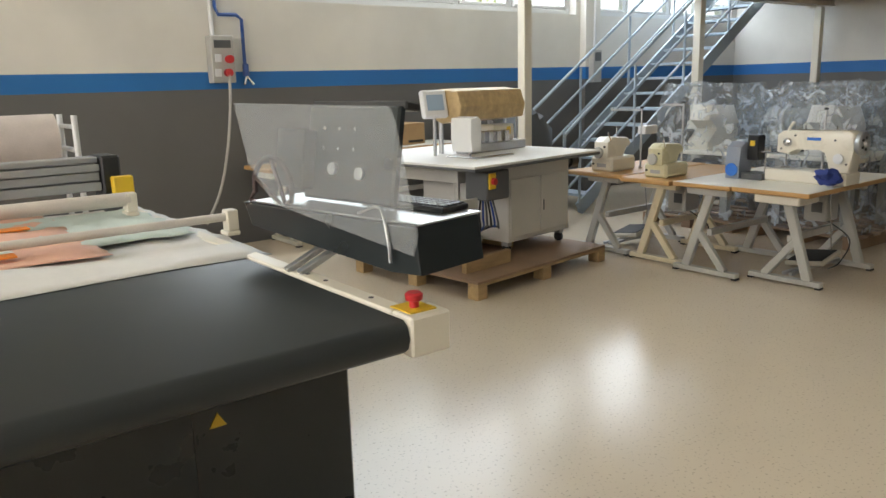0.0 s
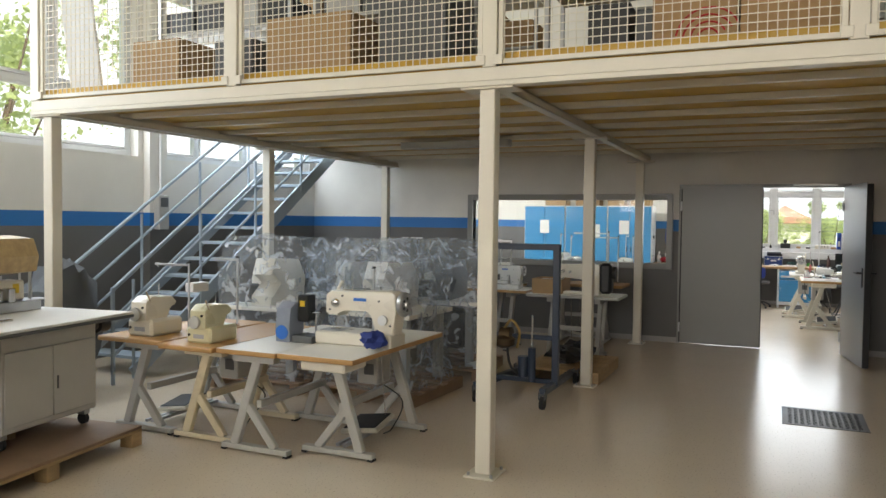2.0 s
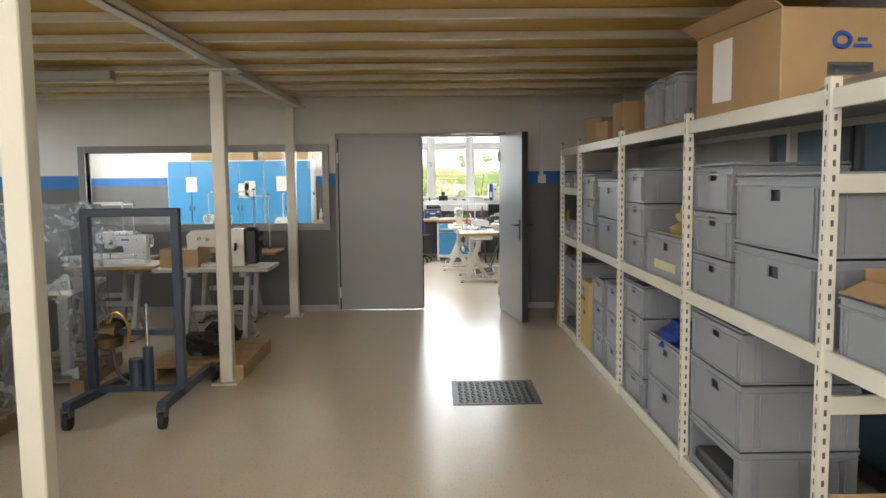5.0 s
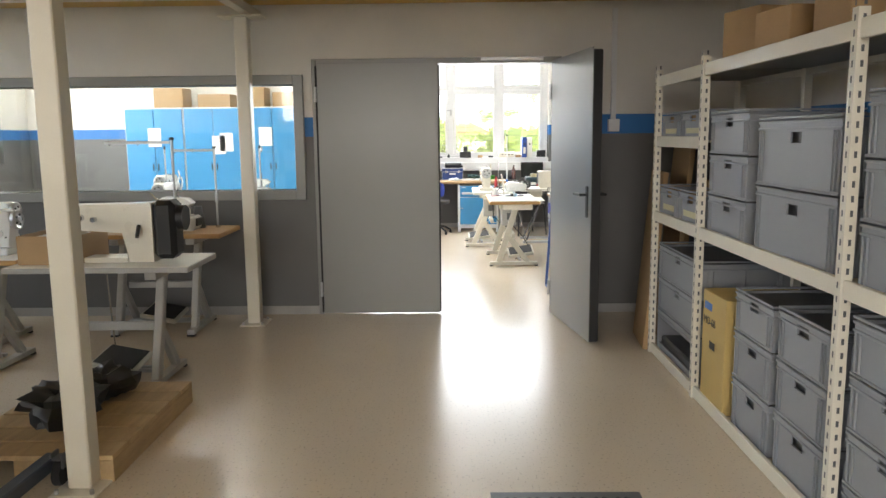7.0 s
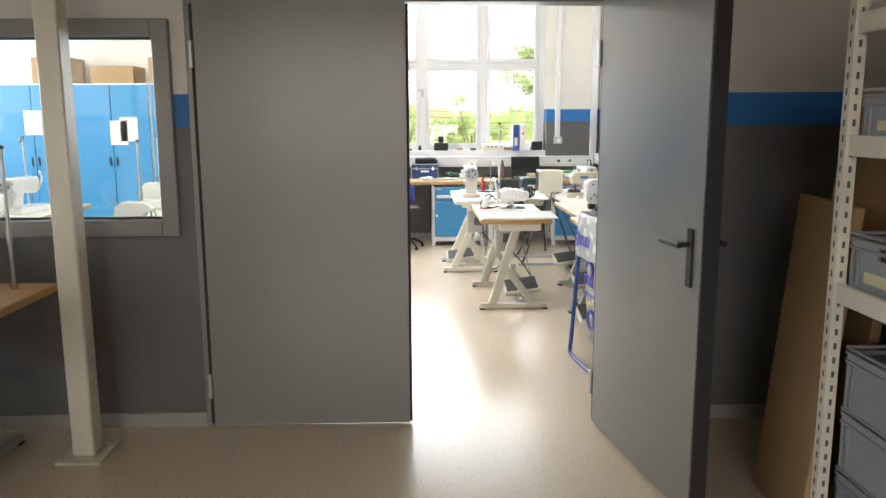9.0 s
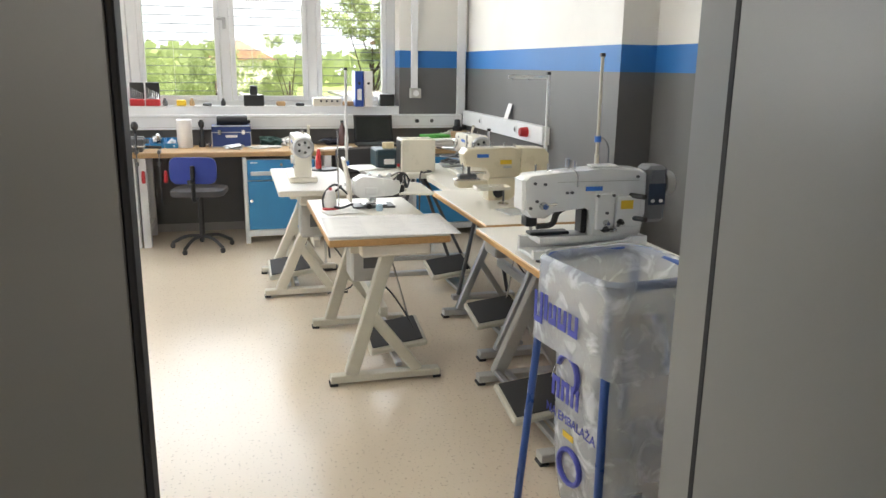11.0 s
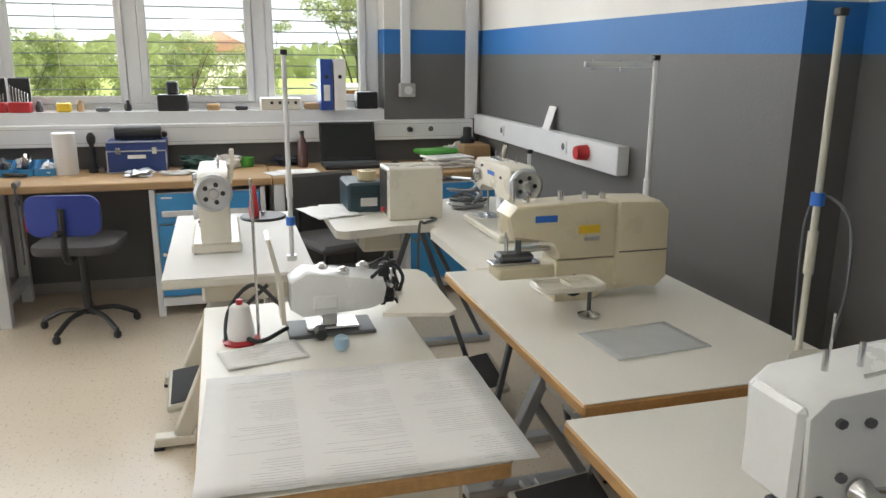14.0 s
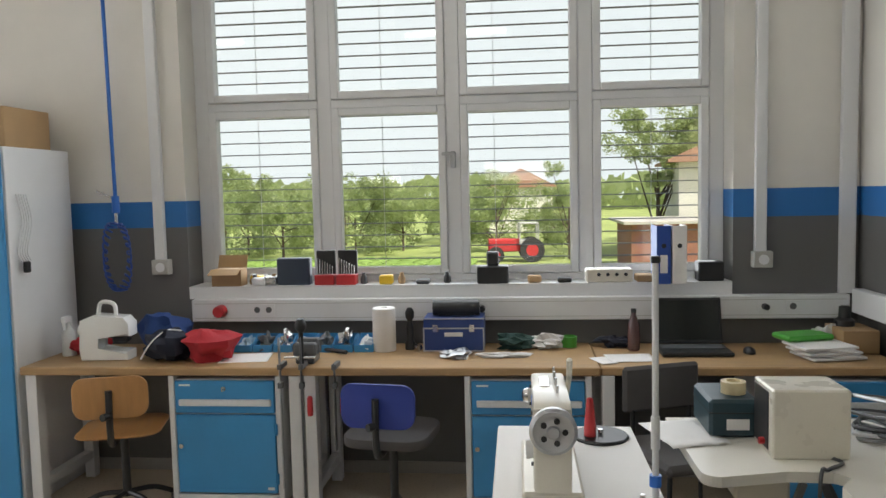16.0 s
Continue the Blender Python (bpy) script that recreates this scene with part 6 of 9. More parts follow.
sheet("page", PAPER, (18.02, -1.0, BZ), (0.18, 0.24), 5, "white sheet beside the laptop", curl=0.004)
sheet("page", PAPER, (17.98, -0.80, BZ), (0.16, 0.09), 20, "small printed slip on the bench", curl=0.003, lines=5)
# bottle
bo = small("drink_bottle", (18.30, -0.92, BZ), "clear drink bottle with dark drink and black cap", "bottle")
bm = bmesh.new()
lathe(bm, [(0.03, 0), (0.034, 0.01), (0.034, 0.10), (0.032, 0.14), (0.014, 0.19), (0.013, 0.205)])
part("bottle", bm, mat("brown_drink", (0.10, 0.05, 0.05), 0.1, clear=0.5), bo, smooth=True)
rods("cap", BLACK, bo, ((0, 0, 0.205), (0, 0, 0.225), 0.015))
# laptop
lp = small("laptop", (18.24, -1.22, BZ), "open dark laptop with black screen", "laptop")
blocks("keyboard_base", BLACK, lp, (-0.12, -0.18, 0, 0.11, 0.18, 0.022), bev=0.004)
blocks("keys", DARKGREY, lp, (-0.02, -0.16, 0.0225, 0.09, 0.16, 0.025), bev=0.001)
bm = bmesh.new()
box(bm, (0, -0.18, 0), (0.014, 0.18, 0.25), 0.004, pose(0.105, 0, 0.024, 0, 14, 0))
sc = part("screen", bm, BLACK, lp)
bm = bmesh.new()
box(bm, (-0.002, -0.165, 0.02), (-0.0005, 0.165, 0.235), 0, pose(0.105, 0, 0.024, 0, 14, 0))
part("display", bm, mat("dark_display", (0.01, 0.013, 0.012), 0.08, var=0.0), sc)
mo = small("mouse", (18.22, -1.50, BZ), "small black computer mouse", "mouse")
bm = bmesh.new()
lump(bm, (0, 0, 0.008), (0.05, 0.03, 0.025), rough=0.02, flat=0.0)
part("body", bm, BLACK, mo, smooth=True)
# papers, folders and carton at the corner
for i in range(5):
    t = small("magazine", (18.14 + 0.02 * (i % 2), -1.86 + 0.01 * i, BZ + 0.013 * i), "stacked white magazines and papers", "magazine", 12 * (-1) ** i)
    t["group"] = "stack of magazines"
    blocks("pages", PAPER, t, (-0.11, -0.14, 0, 0.11, 0.14, 0.0125), bev=0.002)
gb = small("green_case", (18.26, -1.78, BZ + 0.066), "bright green flat plastic case", "case", 15)
blocks("body", GREEN, gb, (-0.08, -0.13, 0, 0.08, 0.13, 0.03), bev=0.01)
cb = small("carton", (18.30, -2.04, BZ), "open brown cardboard carton", "cardboard box")
blocks("box_shell", CARDBOARD, cb, (-0.12, -0.09, 0, 0.12, 0.09, 0.12), bev=0.003)
bc = small("black_tool", (18.34, -2.02, BZ + 0.121), "black tool standing on the carton", "hand tool")
bm = bmesh.new()
lathe(bm, [(0.05, 0), (0.05, 0.03), (0.03, 0.045), (0.028, 0.10), (0.02, 0.105)])
part("body", bm, BLACK, bc, smooth=True)

# things on the window sill and trunking
SZ = 1.129
sx = 18.57
cbx = small("open_carton", (sx, 1.42, SZ), "open small cardboard box on the sill", "cardboard box")
blocks("box_shell", CARDBOARD, cbx, (-0.06, -0.09, 0, 0.05, 0.09, 0.10), bev=0.002)
bm = bmesh.new()
box(bm, (-0.005, -0.09, 0), (0, 0.09, 0.08), 0, pose(0.05, 0, 0.10, 0, 20, 0))
box(bm, (-0.07, -0.09, 0), (0, 0.09, 0.003), 0, pose(-0.06, 0, 0.10, 0, -25, 0))
part("flap", bm, CARDBOARD, cbx)
for nm, y, d, h, m, lb in (("dark_box", 1.02, (0.03, 0.10), 0.16, NAVYSTEEL, "dark flat product box standing on the sill"), ("battery_charger", -0.16, (0.06, 0.09), 0.10, BLACK, "black battery charger with a battery"), ("white_gauge", -0.82, (0.05, 0.13), 0.075, MACHINE, "cream electrical gauge box with wires"), ("small_carton", -1.06, (0.05, 0.09), 0.04, CARDBOARD, "flat brown carton on the sill"), ("phone_cradle", -1.38, (0.05, 0.07), 0.11, BLACK, "black plastic cradle on the sill")):
    t = small(nm, (sx, y, SZ), lb, nm.replace("_", " "))
    blocks("body", m, t, (-d[0], -d[1], 0, d[0], d[1], h), bev=0.006)
    if nm == "battery_charger":
        blocks("battery", BLACK, t, (-0.03, -0.035, h, 0.03, 0.035, h + 0.08), bev=0.008)
    if nm == "white_gauge":
        for k in range(4):
            rods("knob", BLACK, t, ((-0.051, -0.09 + 0.05 * k, 0.045), (-0.062, -0.09 + 0.05 * k, 0.045), 0.01), seg=10)
for y in (0.83, 0.70):
    t = small("drill_bit_case", (sx - 0.01, y, SZ), "open dark green case with rows of drill bits", "drill case")
    t["group"] = "drill cases"
    blocks("base", REDPLASTIC, t, (-0.04, -0.058, 0, 0.04, 0.058, 0.06), bev=0.004)
    blocks("back", BLACK, t, (0.02, -0.058, 0.06, 0.04, 0.058, 0.20), bev=0.004)
    for k in range(7):
        rods("drill_bit", CHROME, t, ((-0.015, -0.045 + 0.015 * k, 0.058), (-0.005, -0.045 + 0.015 * k, 0.11 + 0.008 * k), 0.003), seg=6)
rnd = random.Random(4)
for i in range(15):
    y = 0.62 - 0.13 * i + rnd.uniform(-0.03, 0.03)
    if -0.30 < y < -0.02 or -0.98 < y < -0.66 or y < -1.15:
        y = 1.20 + rnd.uniform(-0.06, 0.08)
    m = rnd.choice([YELLOW, DARKGREY, REDPLASTIC, CARDBOARD, BLACK, PVC, CLEARBLUE, CHROME])
    t = small("small_item", (sx + rnd.uniform(-0.03, 0.03), y, SZ), {YELLOW: "yellow plastic tool end", DARKGREY: "dark grey small tool", REDPLASTIC: "red plastic small tool", CARDBOARD: "small brown card box", BLACK: "small black hand tool", PVC: "small white plastic bottle", CLEARBLUE: "pale blue plastic part", CHROME: "small shiny steel part"}[m], "small tool")
    t["group"] = "clutter on the sill"
    bm = bmesh.new()
    if rnd.random() < 0.5:
        lathe(bm, [(0.016, 0), (0.022, 0.006), (0.022, 0.035), (0.012, 0.05), (0.012, 0.065)])
    else:
        box(bm, (-0.03, -0.04, 0), (0.03, 0.04, rnd.uniform(0.025, 0.06)), 0.008)
    part("body", bm, m, t, smooth=True)
for y, c in ((-1.10, DEEPBLUE), (-1.185, PAPER)):
    bd = small("ring_binder", (sx - 0.06, y, SZ), "blue ring binder standing" if c is DEEPBLUE else "white ring binder standing", "binder")
    blocks("spine", c, bd, (-0.10, -0.038, 0, -0.097, 0.038, 0.32), bev=0.001)
    blocks("cover", c, bd, (-0.097, -0.038, 0, 0.08, -0.035, 0.32), (-0.097, 0.035, 0, 0.08, 0.038, 0.32), bev=0.001)
    blocks("pages", PAPER, bd, (-0.09, -0.03, 0.005, 0.07, 0.03, 0.30), bev=0.002)
    blocks("label", PAPER, bd, (-0.102, -0.02, 0.06, -0.1005, 0.02, 0.16), bev=0.0005)
    rods("finger_hole", BLACK, bd, ((-0.1025, 0, 0.21), (-0.1003, 0, 0.21), 0.013))

# air hose and wall things at the window wall
ah = thing("air_hose", (18.47, 2.06, 0), "blue pipe with coiled blue air hose", "air hose")
rods("pipe", BINBLUE, ah, ((0, 0, 1.66), (0, 0.02, 3.55), 0.011))
rods("coupling", BINBLUE, ah, ((0, 0, 1.58), (0, 0, 1.68), 0.022))
rods("valve", CHROME, ah, ((0, 0, 1.52), (0, 0, 1.58), 0.012), ((0, 0, 1.66), (-0.03, 0.10, 1.71), 0.006))
bm = bmesh.new()
pts = []
for k in range(240):
    a = k / 240 * 2 * math.pi
    cx, cz = 0.075 * math.sin(a), 1.32 + 0.20 * math.cos(a)
    w = k * 2 * math.pi / 9
    pts.append((-0.015 + 0.022 * math.cos(w), cx + 0.026 * math.sin(w) * abs(math.cos(a)), cz + 0.022 * math.sin(w) * abs(math.sin(a))))
tube(bm, pts, 0.006, 6)
part("coil", bm, DEEPBLUE, ah, smooth=True)
# lockers: grey carcass with blue doors
for i in range(3):
    lk = thing("locker_cabinet", (17.88, 2.345 + 0.905 * i, 0), "tall grey cabinet with blue double doors", "cabinet", "blue tall cabinets")
    blocks("carcass", PVC, lk, (0.022, 0, 0.0, 0.60, 0.90, 1.95), bev=0.004)
    for k in range(2):
        d = blocks("door", BLUE, lk, (0, 0.012 + 0.44 * k, 0.06, 0.02, 0.445 + 0.44 * k, 1.93), bev=0.004)
        blocks("handle", BLACK, d, (-0.012, 0.40 + 0.08 * k, 1.0, -0.0005, 0.42 + 0.08 * k, 1.1), bev=0.003)
for y, z in ((2.9, 1.5), (3.5, 1.42), (3.62, 1.38), (4.6, 1.5)):
    n = thing("notice", (17.868, y, z), "white printed notice taped to a cabinet door", "notice", "notices")
    blocks("paper", PAPER, n, (0.005, -0.10, -0.14, 0.0115, 0.10, 0.14), bev=0.0005)
for i, (y, w, h) in enumerate(((2.6, 0.4, 0.22), (3.1, 0.35, 0.3), (3.7, 0.5, 0.2), (4.4, 0.45, 0.3))):
    n = thing("carton", (18.2, y, 1.951), "brown cardboard box on top of a cabinet", "cardboard box", "boxes on the cabinets")
    blocks("box_shell", CARDBOARD, n, (-0.2, -w / 2, 0, 0.2, w / 2, h), bev=0.004)
    blocks("tape", mat("brown_tape", (0.42, 0.29, 0.16), 0.4), n, (-0.201, -0.03, h - 0.06, 0.201, 0.03, h + 0.0012), bev=0)
ch = thing("hanging_wires", (17.95, 2.33, 0), "loose white cables hung on the cabinet side", "cables")
for k in range(5):
    pipe("cable", PVC, ch, curve([(0.02 * k, -0.008, 1.70), (0.02 * k + 0.03, -0.012, 1.55), (0.02 * k - 0.02, -0.012, 1.40), (0.02 * k + 0.01, -0.010, 1.34)]), 0.004)
blocks("plug", BLACK, ch, (0.02, -0.03, 1.28, 0.06, -0.005, 1.34), bev=0.006)

# second bank of sewing tables seen through the interior window
for i, (x, y) in enumerate(((13.3, 1.6), (13.3, 2.6), (14.9, 2.0), (14.9, 3.2))):
    sewing_table((x, y), (1.1, 0.55), label="sewing table with a machine behind the interior window", group="sewing tables in the back bay", pedal=i < 2)
    (lockstitch if i % 2 else overlocker)((x + 0.65, y + 0.3, 0.75), 180 if i % 2 else 90, MACHINEWHITE, 1.0, "white industrial machine behind the interior window")
    thread_stand((x + 0.9, y + 0.48, 0.75), 0.62, 0.25, 200, col=ALU, label="steel thread stand beside a machine")

# ceiling tubes of the workshop
for x in (14.2, 16.6):
    for y in (0.4, 3.6):
        f = thing("ceiling_light", (x, y, 3.595), "fluorescent ceiling light with two bare tubes", "ceiling light", "workshop lights")
        blocks("housing", PVC, f, (-0.08, -0.62, -0.05, 0.08, 0.62, 0.0), bev=0.006)
        for dx in (-0.04, 0.04):
            rods("tube", TUBE_LIT, f, ((dx, -0.60, -0.075), (dx, 0.60, -0.075), 0.013))

# outside blinds
bl = thing("venetian_blind", (18.90, 0.08, 0), "outdoor venetian blind with open grey slats", "blind")
me = None
z = 1.17
while z < 3.12:
    if me is None:
        bm = bmesh.new()
        prism(bm, [(-0.02, 0.004), (0.0, 0.008), (0.02, 0.004), (0.02, 0.0015), (0.0, 0.0055), (-0.02, 0.0015)], -1.56, 1.56, 1)
        o = part("slat", bm, mat("slat_grey", (0.13, 0.135, 0.14), 0.45), bl)
        me = o.data
    else:
        o = new("slat", me)
        o.parent = bl
    o.location = (0, 0, z)
    z += 0.0745
for y in (-1.2, -0.25, 0.45, 1.25):
    rods("cord", PVC, bl, ((0.03, y, 1.15), (0.03, y, 3.05), 0.002), seg=6)

# ---- hall: sewing tables in a row ----
G1 = "row of sewing tables in the hall"
ht = 0.715
sewing_table((5.97, 2.35), (1.37, 0.565), ht, label="sewing table with white top and beech edge", group=G1, feet=(0.30, 1.10), leg=mat("light_grey_leg", (0.50, 0.50, 0.47), 0.4), box_at=0.75, rising=-1)
sewing_table((5.97, 2.93), (1.30, 0.48), ht - 0.004, label="sewing table with worn white top", group=G1, feet=(0.12, 1.0), leg=mat("light_grey_leg_b", (0.50, 0.50, 0.47), 0.4), pedal=False, drawer=False)
sewing_table((5.95, 3.43), (1.25, 0.47), ht - 0.008, label="sewing table with beige trestle legs", group=G1, feet=(0.22, 0.95), leg=BEIGE, pedal=False, drawer=False, face=WOODEDGE, box_at=0.5)
sewing_table((6.02, 3.93), (1.20, 0.62), ht - 0.006, label="sewing table with wooden top", group=G1, feet=(0.16, 0.95), leg=GREYBODY, drawer=False, face=WOODEDGE)
# machines on them
m4 = lockstitch((6.55, 2.86, ht), -90, MACHINE, 1.25, "large cream industrial machine with blue cloth", 0.07)
bc = thing("blue_cloth", (6.36, 2.42, ht), "dark blue cloth draped over the machine", "cloth", "", 20)
bm = bmesh.new()
lump(bm, (0, 0, 0.07), (0.07, 0.09, 0.055), 5, 0.6)
part("cloth", bm, mat("blue_cotton", (0.02, 0.04, 0.20), 0.8, bump=0.3), bc, smooth=True)
m3 = thing("button_machine", (6.45, 3.17, ht - 0.004), "grey upright button machine with black motor", "sewing machine", "", 0)
bm = bmesh.new()
prism(bm, [(-0.06, 0), (0.10, 0), (0.12, 0.10), (0.09, 0.26), (0.02, 0.28), (-0.05, 0.24), (-0.07, 0.10)], -0.06, 0.06, 1, 0.012)
part("body", bm, mat("blue_grey_enamel", (0.25, 0.28, 0.34), 0.35), m3, smooth=True)
rods("handwheel", BINBLUE, m3, ((-0.075, 0, 0.07), (-0.06, 0, 0.07), 0.05), seg=20)
blocks("motor", BLACK, m3, (0.02, -0.16, 0.14, 0.12, -0.065, 0.33), bev=0.01)
blocks("warning_label", YELLOW, m3, (0.018, -0.13, 0.25, 0.0195, -0.09, 0.29), bev=0.0005)
blocks("base", DARKGREY, m3, (-0.05, -0.24, 0, 0.12, -0.065, 0.05), bev=0.006)
rods("presser_bar", CHROME, m3, ((0.06, -0.2, 0.05), (0.06, -0.2, 0.22), 0.008), ((0.06, -0.06, 0.20), (0.06, -0.24, 0.21), 0.01))
pipe("cable", BLACK, m3, curve([(0.1, -0.1, 0.05), (0.15, -0.22, 0.01), (0.3, -0.22, 0.006), (0.4, -0.15, 0.006)]), 0.006)
overlocker((6.35, 3.66, ht - 0.008), 180, mat("olive_cream_enamel", (0.62, 0.58, 0.38), 0.3), 1.15, "olive-cream compact overlock machine")
overlocker((6.42, 4.25, ht - 0.006), 180, MACHINE, 1.25, "cream overlock machine under a thread rack")
th = thread_stand((6.5, 4.12, ht - 0.006), 0.52, 0.34, 90, col=ALU, label="steel thread stand with long guide arm")
bx = blocks("guide_box", PVC, th, (-0.04, -0.18, 0.30, 0.04, 0.0, 0.37), bev=0.006)
thread_stand((6.9, 3.98, ht - 0.006), 0.55, 0.24, 90, col=ALU, label="steel thread stand with guide arm")
thread_stand((6.95, 2.75, ht), 0.50, 0.0, 90, col=ALU, label="thin steel thread post on the table")

# ---- embroidery machine on its pallet ----
pa = thing("pallet", (4.33, 3.80, 0), "wooden pallet with a worn plywood deck", "pallet", "", 7)
blocks("deck", PLYWOOD, pa, (0, 0, 0.115, 1.58, 1.35, 0.135), bev=0.003)
for y in (0.0, 0.62, 1.25):
    for x in (0.0, 0.74, 1.48):
        blocks("block", PALLETWOOD, pa, (x, y, 0.0, x + 0.10, y + 0.10, 0.095), bev=0.003)
    blocks("runner", PALLETWOOD, pa, (0, y, 0.0955, 1.58, y + 0.10, 0.1145), bev=0.003)
for b in ((0.12, 0.22, 0.1352, 0.62, 0.27, 0.235), (1.0, 0.55, 0.1352, 1.05, 1.2, 0.235)):
    blocks("chock", PALLETWOOD, pa, b)
em = thing("embroidery_machine", (4.42, 3.92, -0.012), "grey embroidery machine with a large white table", "embroidery machine", "", 7)
em.scale = (0.865, 1.09, 1.08)
blocks("table", PAPER, em, (0, 0, 0.845, 1.76, 1.42, 0.862), bev=0.003, label="white work table")
blocks("table_edge", DARKGREY, em, (-0.006, -0.006, 0.826, 1.766, 1.426, 0.8445), bev=0.003)
PALEBODY = mat("pale_grey_sheet_metal", (0.60, 0.59, 0.56), 0.4, var=0.05)
blocks("cabinet", PALEBODY, em, (0.74, 0.22, 0.235, 1.66, 1.10, 0.80), bev=0.008)
for k in range(2):
    d = blocks("door", PALEBODY, em, (0.765 + 0.44 * k, 0.21, 0.27, 1.195 + 0.44 * k, 0.2195, 0.70), bev=0.004)
    if k:
        blocks("handle", DARKGREY, d, (1.235, 0.205, 0.43, 1.25, 0.2095, 0.51), bev=0.001)
blocks("beam", GREYBODY, em, (0.30, 0.38, 0.70, 0.615, 1.1, 0.80), (0.30, 0.38, 0.30, 0.33, 0.42, 0.70), (0.30, 1.06, 0.30, 0.33, 1.10, 0.70), (0.30, 0.38, 0.25, 0.615, 1.1, 0.29), bev=0.004)
for x in (0.80, 1.60):
    for y in (0.28, 1.04):
        c = blocks("caster", ALU, em, (x - 0.03, y - 0.03, 0.20, x + 0.03, y + 0.03, 0.234), bev=0.003)
        rods("wheel", RUBBER, c, ((x - 0.016, y, 0.172), (x + 0.016, y, 0.172), 0.036), seg=16)
cb = blocks("control_box", DARKGREY, em, (0.28, 0.10, 0.60, 0.58, 0.30, 0.80), bev=0.01)
blocks("switch_plate", YELLOW, cb, (0.30, 0.085, 0.68, 0.38, 0.0995, 0.79), bev=0.003, label="yellow switch plate with red knob")
rods("knob", REDPLASTIC, cb, ((0.34, 0.06, 0.735), (0.34, 0.0855, 0.735), 0.024))
blocks("lower_panel", GREYBODY, em, (0.02, 0.18, 0.42, 0.28, 0.20, 0.62), bev=0.004)
for k in range(6):
    r = random.Random(k)
    pipe("cable", [BLACK, DEEPBLUE, DARKGREY][k % 3], em, curve([(0.34 + 0.03 * k, 0.2, 0.6), (0.25 + 0.05 * k, 0.15, 0.5 - 0.02 * k), (0.4 + 0.03 * k, 0.25, 0.38), (0.36, 0.3 + 0.05 * k, 0.28)]), 0.008)
blocks("air_unit", DEEPBLUE, em, (0.16, 0.24, 0.30, 0.26, 0.34, 0.42), bev=0.01)
blocks("pump", DARKGREY, em, (0.36, 0.5, 0.30, 0.56, 0.8, 0.52), bev=0.02)
bm = bmesh.new()
prism(bm, [(0.55, 0.90), (0.67, 0.90), (0.68, 1.12), (0.64, 1.15), (0.54, 1.14), (0.53, 1.0)], 0.42, 0.62, 1, 0.014)
part("sewing_head", bm, MACHINEWHITE, em, smooth=True)
rods("needle_bar", CHROME, em, ((0.60, 0.48, 0.90), (0.60, 0.48, 0.865), 0.010))
blocks("clamp_frame", CHROME, em, (0.45, 0.30, 0.8625, 0.95, 0.34, 0.874), (0.45, 0.34, 0.8625, 0.49, 0.60, 0.874), bev=0.003)
blocks("carriage", ALU, em, (0.75, 0.62, 0.8625, 1.62, 0.74, 0.93), bev=0.006)
for k in range(5):
    blocks("slide_block", CHROME, em, (0.80 + 0.12 * k, 0.60, 0.93, 0.86 + 0.12 * k, 0.72, 1.02), bev=0.006)
blocks("arm", MACHINE, em, (1.18, 0.66, 0.931, 1.50, 0.80, 1.06), bev=0.012)
blocks("warning_label", YELLOW, em, (1.38, 0.657, 0.98, 1.44, 0.6595, 1.04), bev=0.0005)
bm = bmesh.new()
prism(bm, [(0.60, 1.12), (0.58, 1.22), (0.62, 1.33), (0.80, 1.35), (0.90, 1.28), (0.92, 1.14), (0.78, 1.09)], 0.62, 1.55, 0, 0.02)
for v in bm.verts:
    v.co += Vector((0, 1, 1)) * 0.012 * noise.noise(v.co * 6)
part("wrapped_cover", bm, mat("printed_kraft_paper", (0.50, 0.36, 0.18), 0.5, var=0.3, scale=14, bump=0.3, grain=25), em, "brown kraft paper wrapped round the arm")
rods("column", ALU, em, ((1.60, 0.70, 0.862), (1.60, 0.70, 1.22), 0.012), ((0.7, 0.85, 0.862), (0.7, 0.85, 1.12), 0.02), ((1.4, 0.85, 0.862), (1.4, 0.85, 1.12), 0.02))
tb = thing("control_tablet", (4.74, 4.78, 0.919), "small white control panel with a lit screen on a post", "control panel", "", -8)
rods("post", ALU, tb, ((0, 0, 0), (0, 0, 0.30), 0.014))
bm = bmesh.new()
m = pose(0, -0.02, 0.30, -14, 0, 0)
box(bm, (-0.11, -0.03, 0), (0.11, 0.03, 0.22), 0.012, m)
cs = part("case", bm, PVC, tb)
bm = bmesh.new()
box(bm, (-0.075, -0.033, 0.055), (0.075, -0.0305, 0.18), 0, m)
part("screen", bm, SCREEN, cs)
for x, y, h in ((6.1, 5.25, 0.25), (6.0, 5.32, 0.22)):
    t = thread_stand((x - 0.25, y - 0.1, 0.919), h, 0, col=ALU, spools=1, label="short spool post on the machine table")
kx = thing("knob_unit", (5.87, 4.40, 0.76), "black handwheel under the table edge", "handwheel", "", 10)
rods("wheel", BLACK, kx, ((0, 0, 0.05), (0.10, 0, 0.05), 0.055), seg=20)
rods("shaft", DARKGREY, kx, ((-0.35, 0, 0.05), (0, 0, 0.05), 0.03))
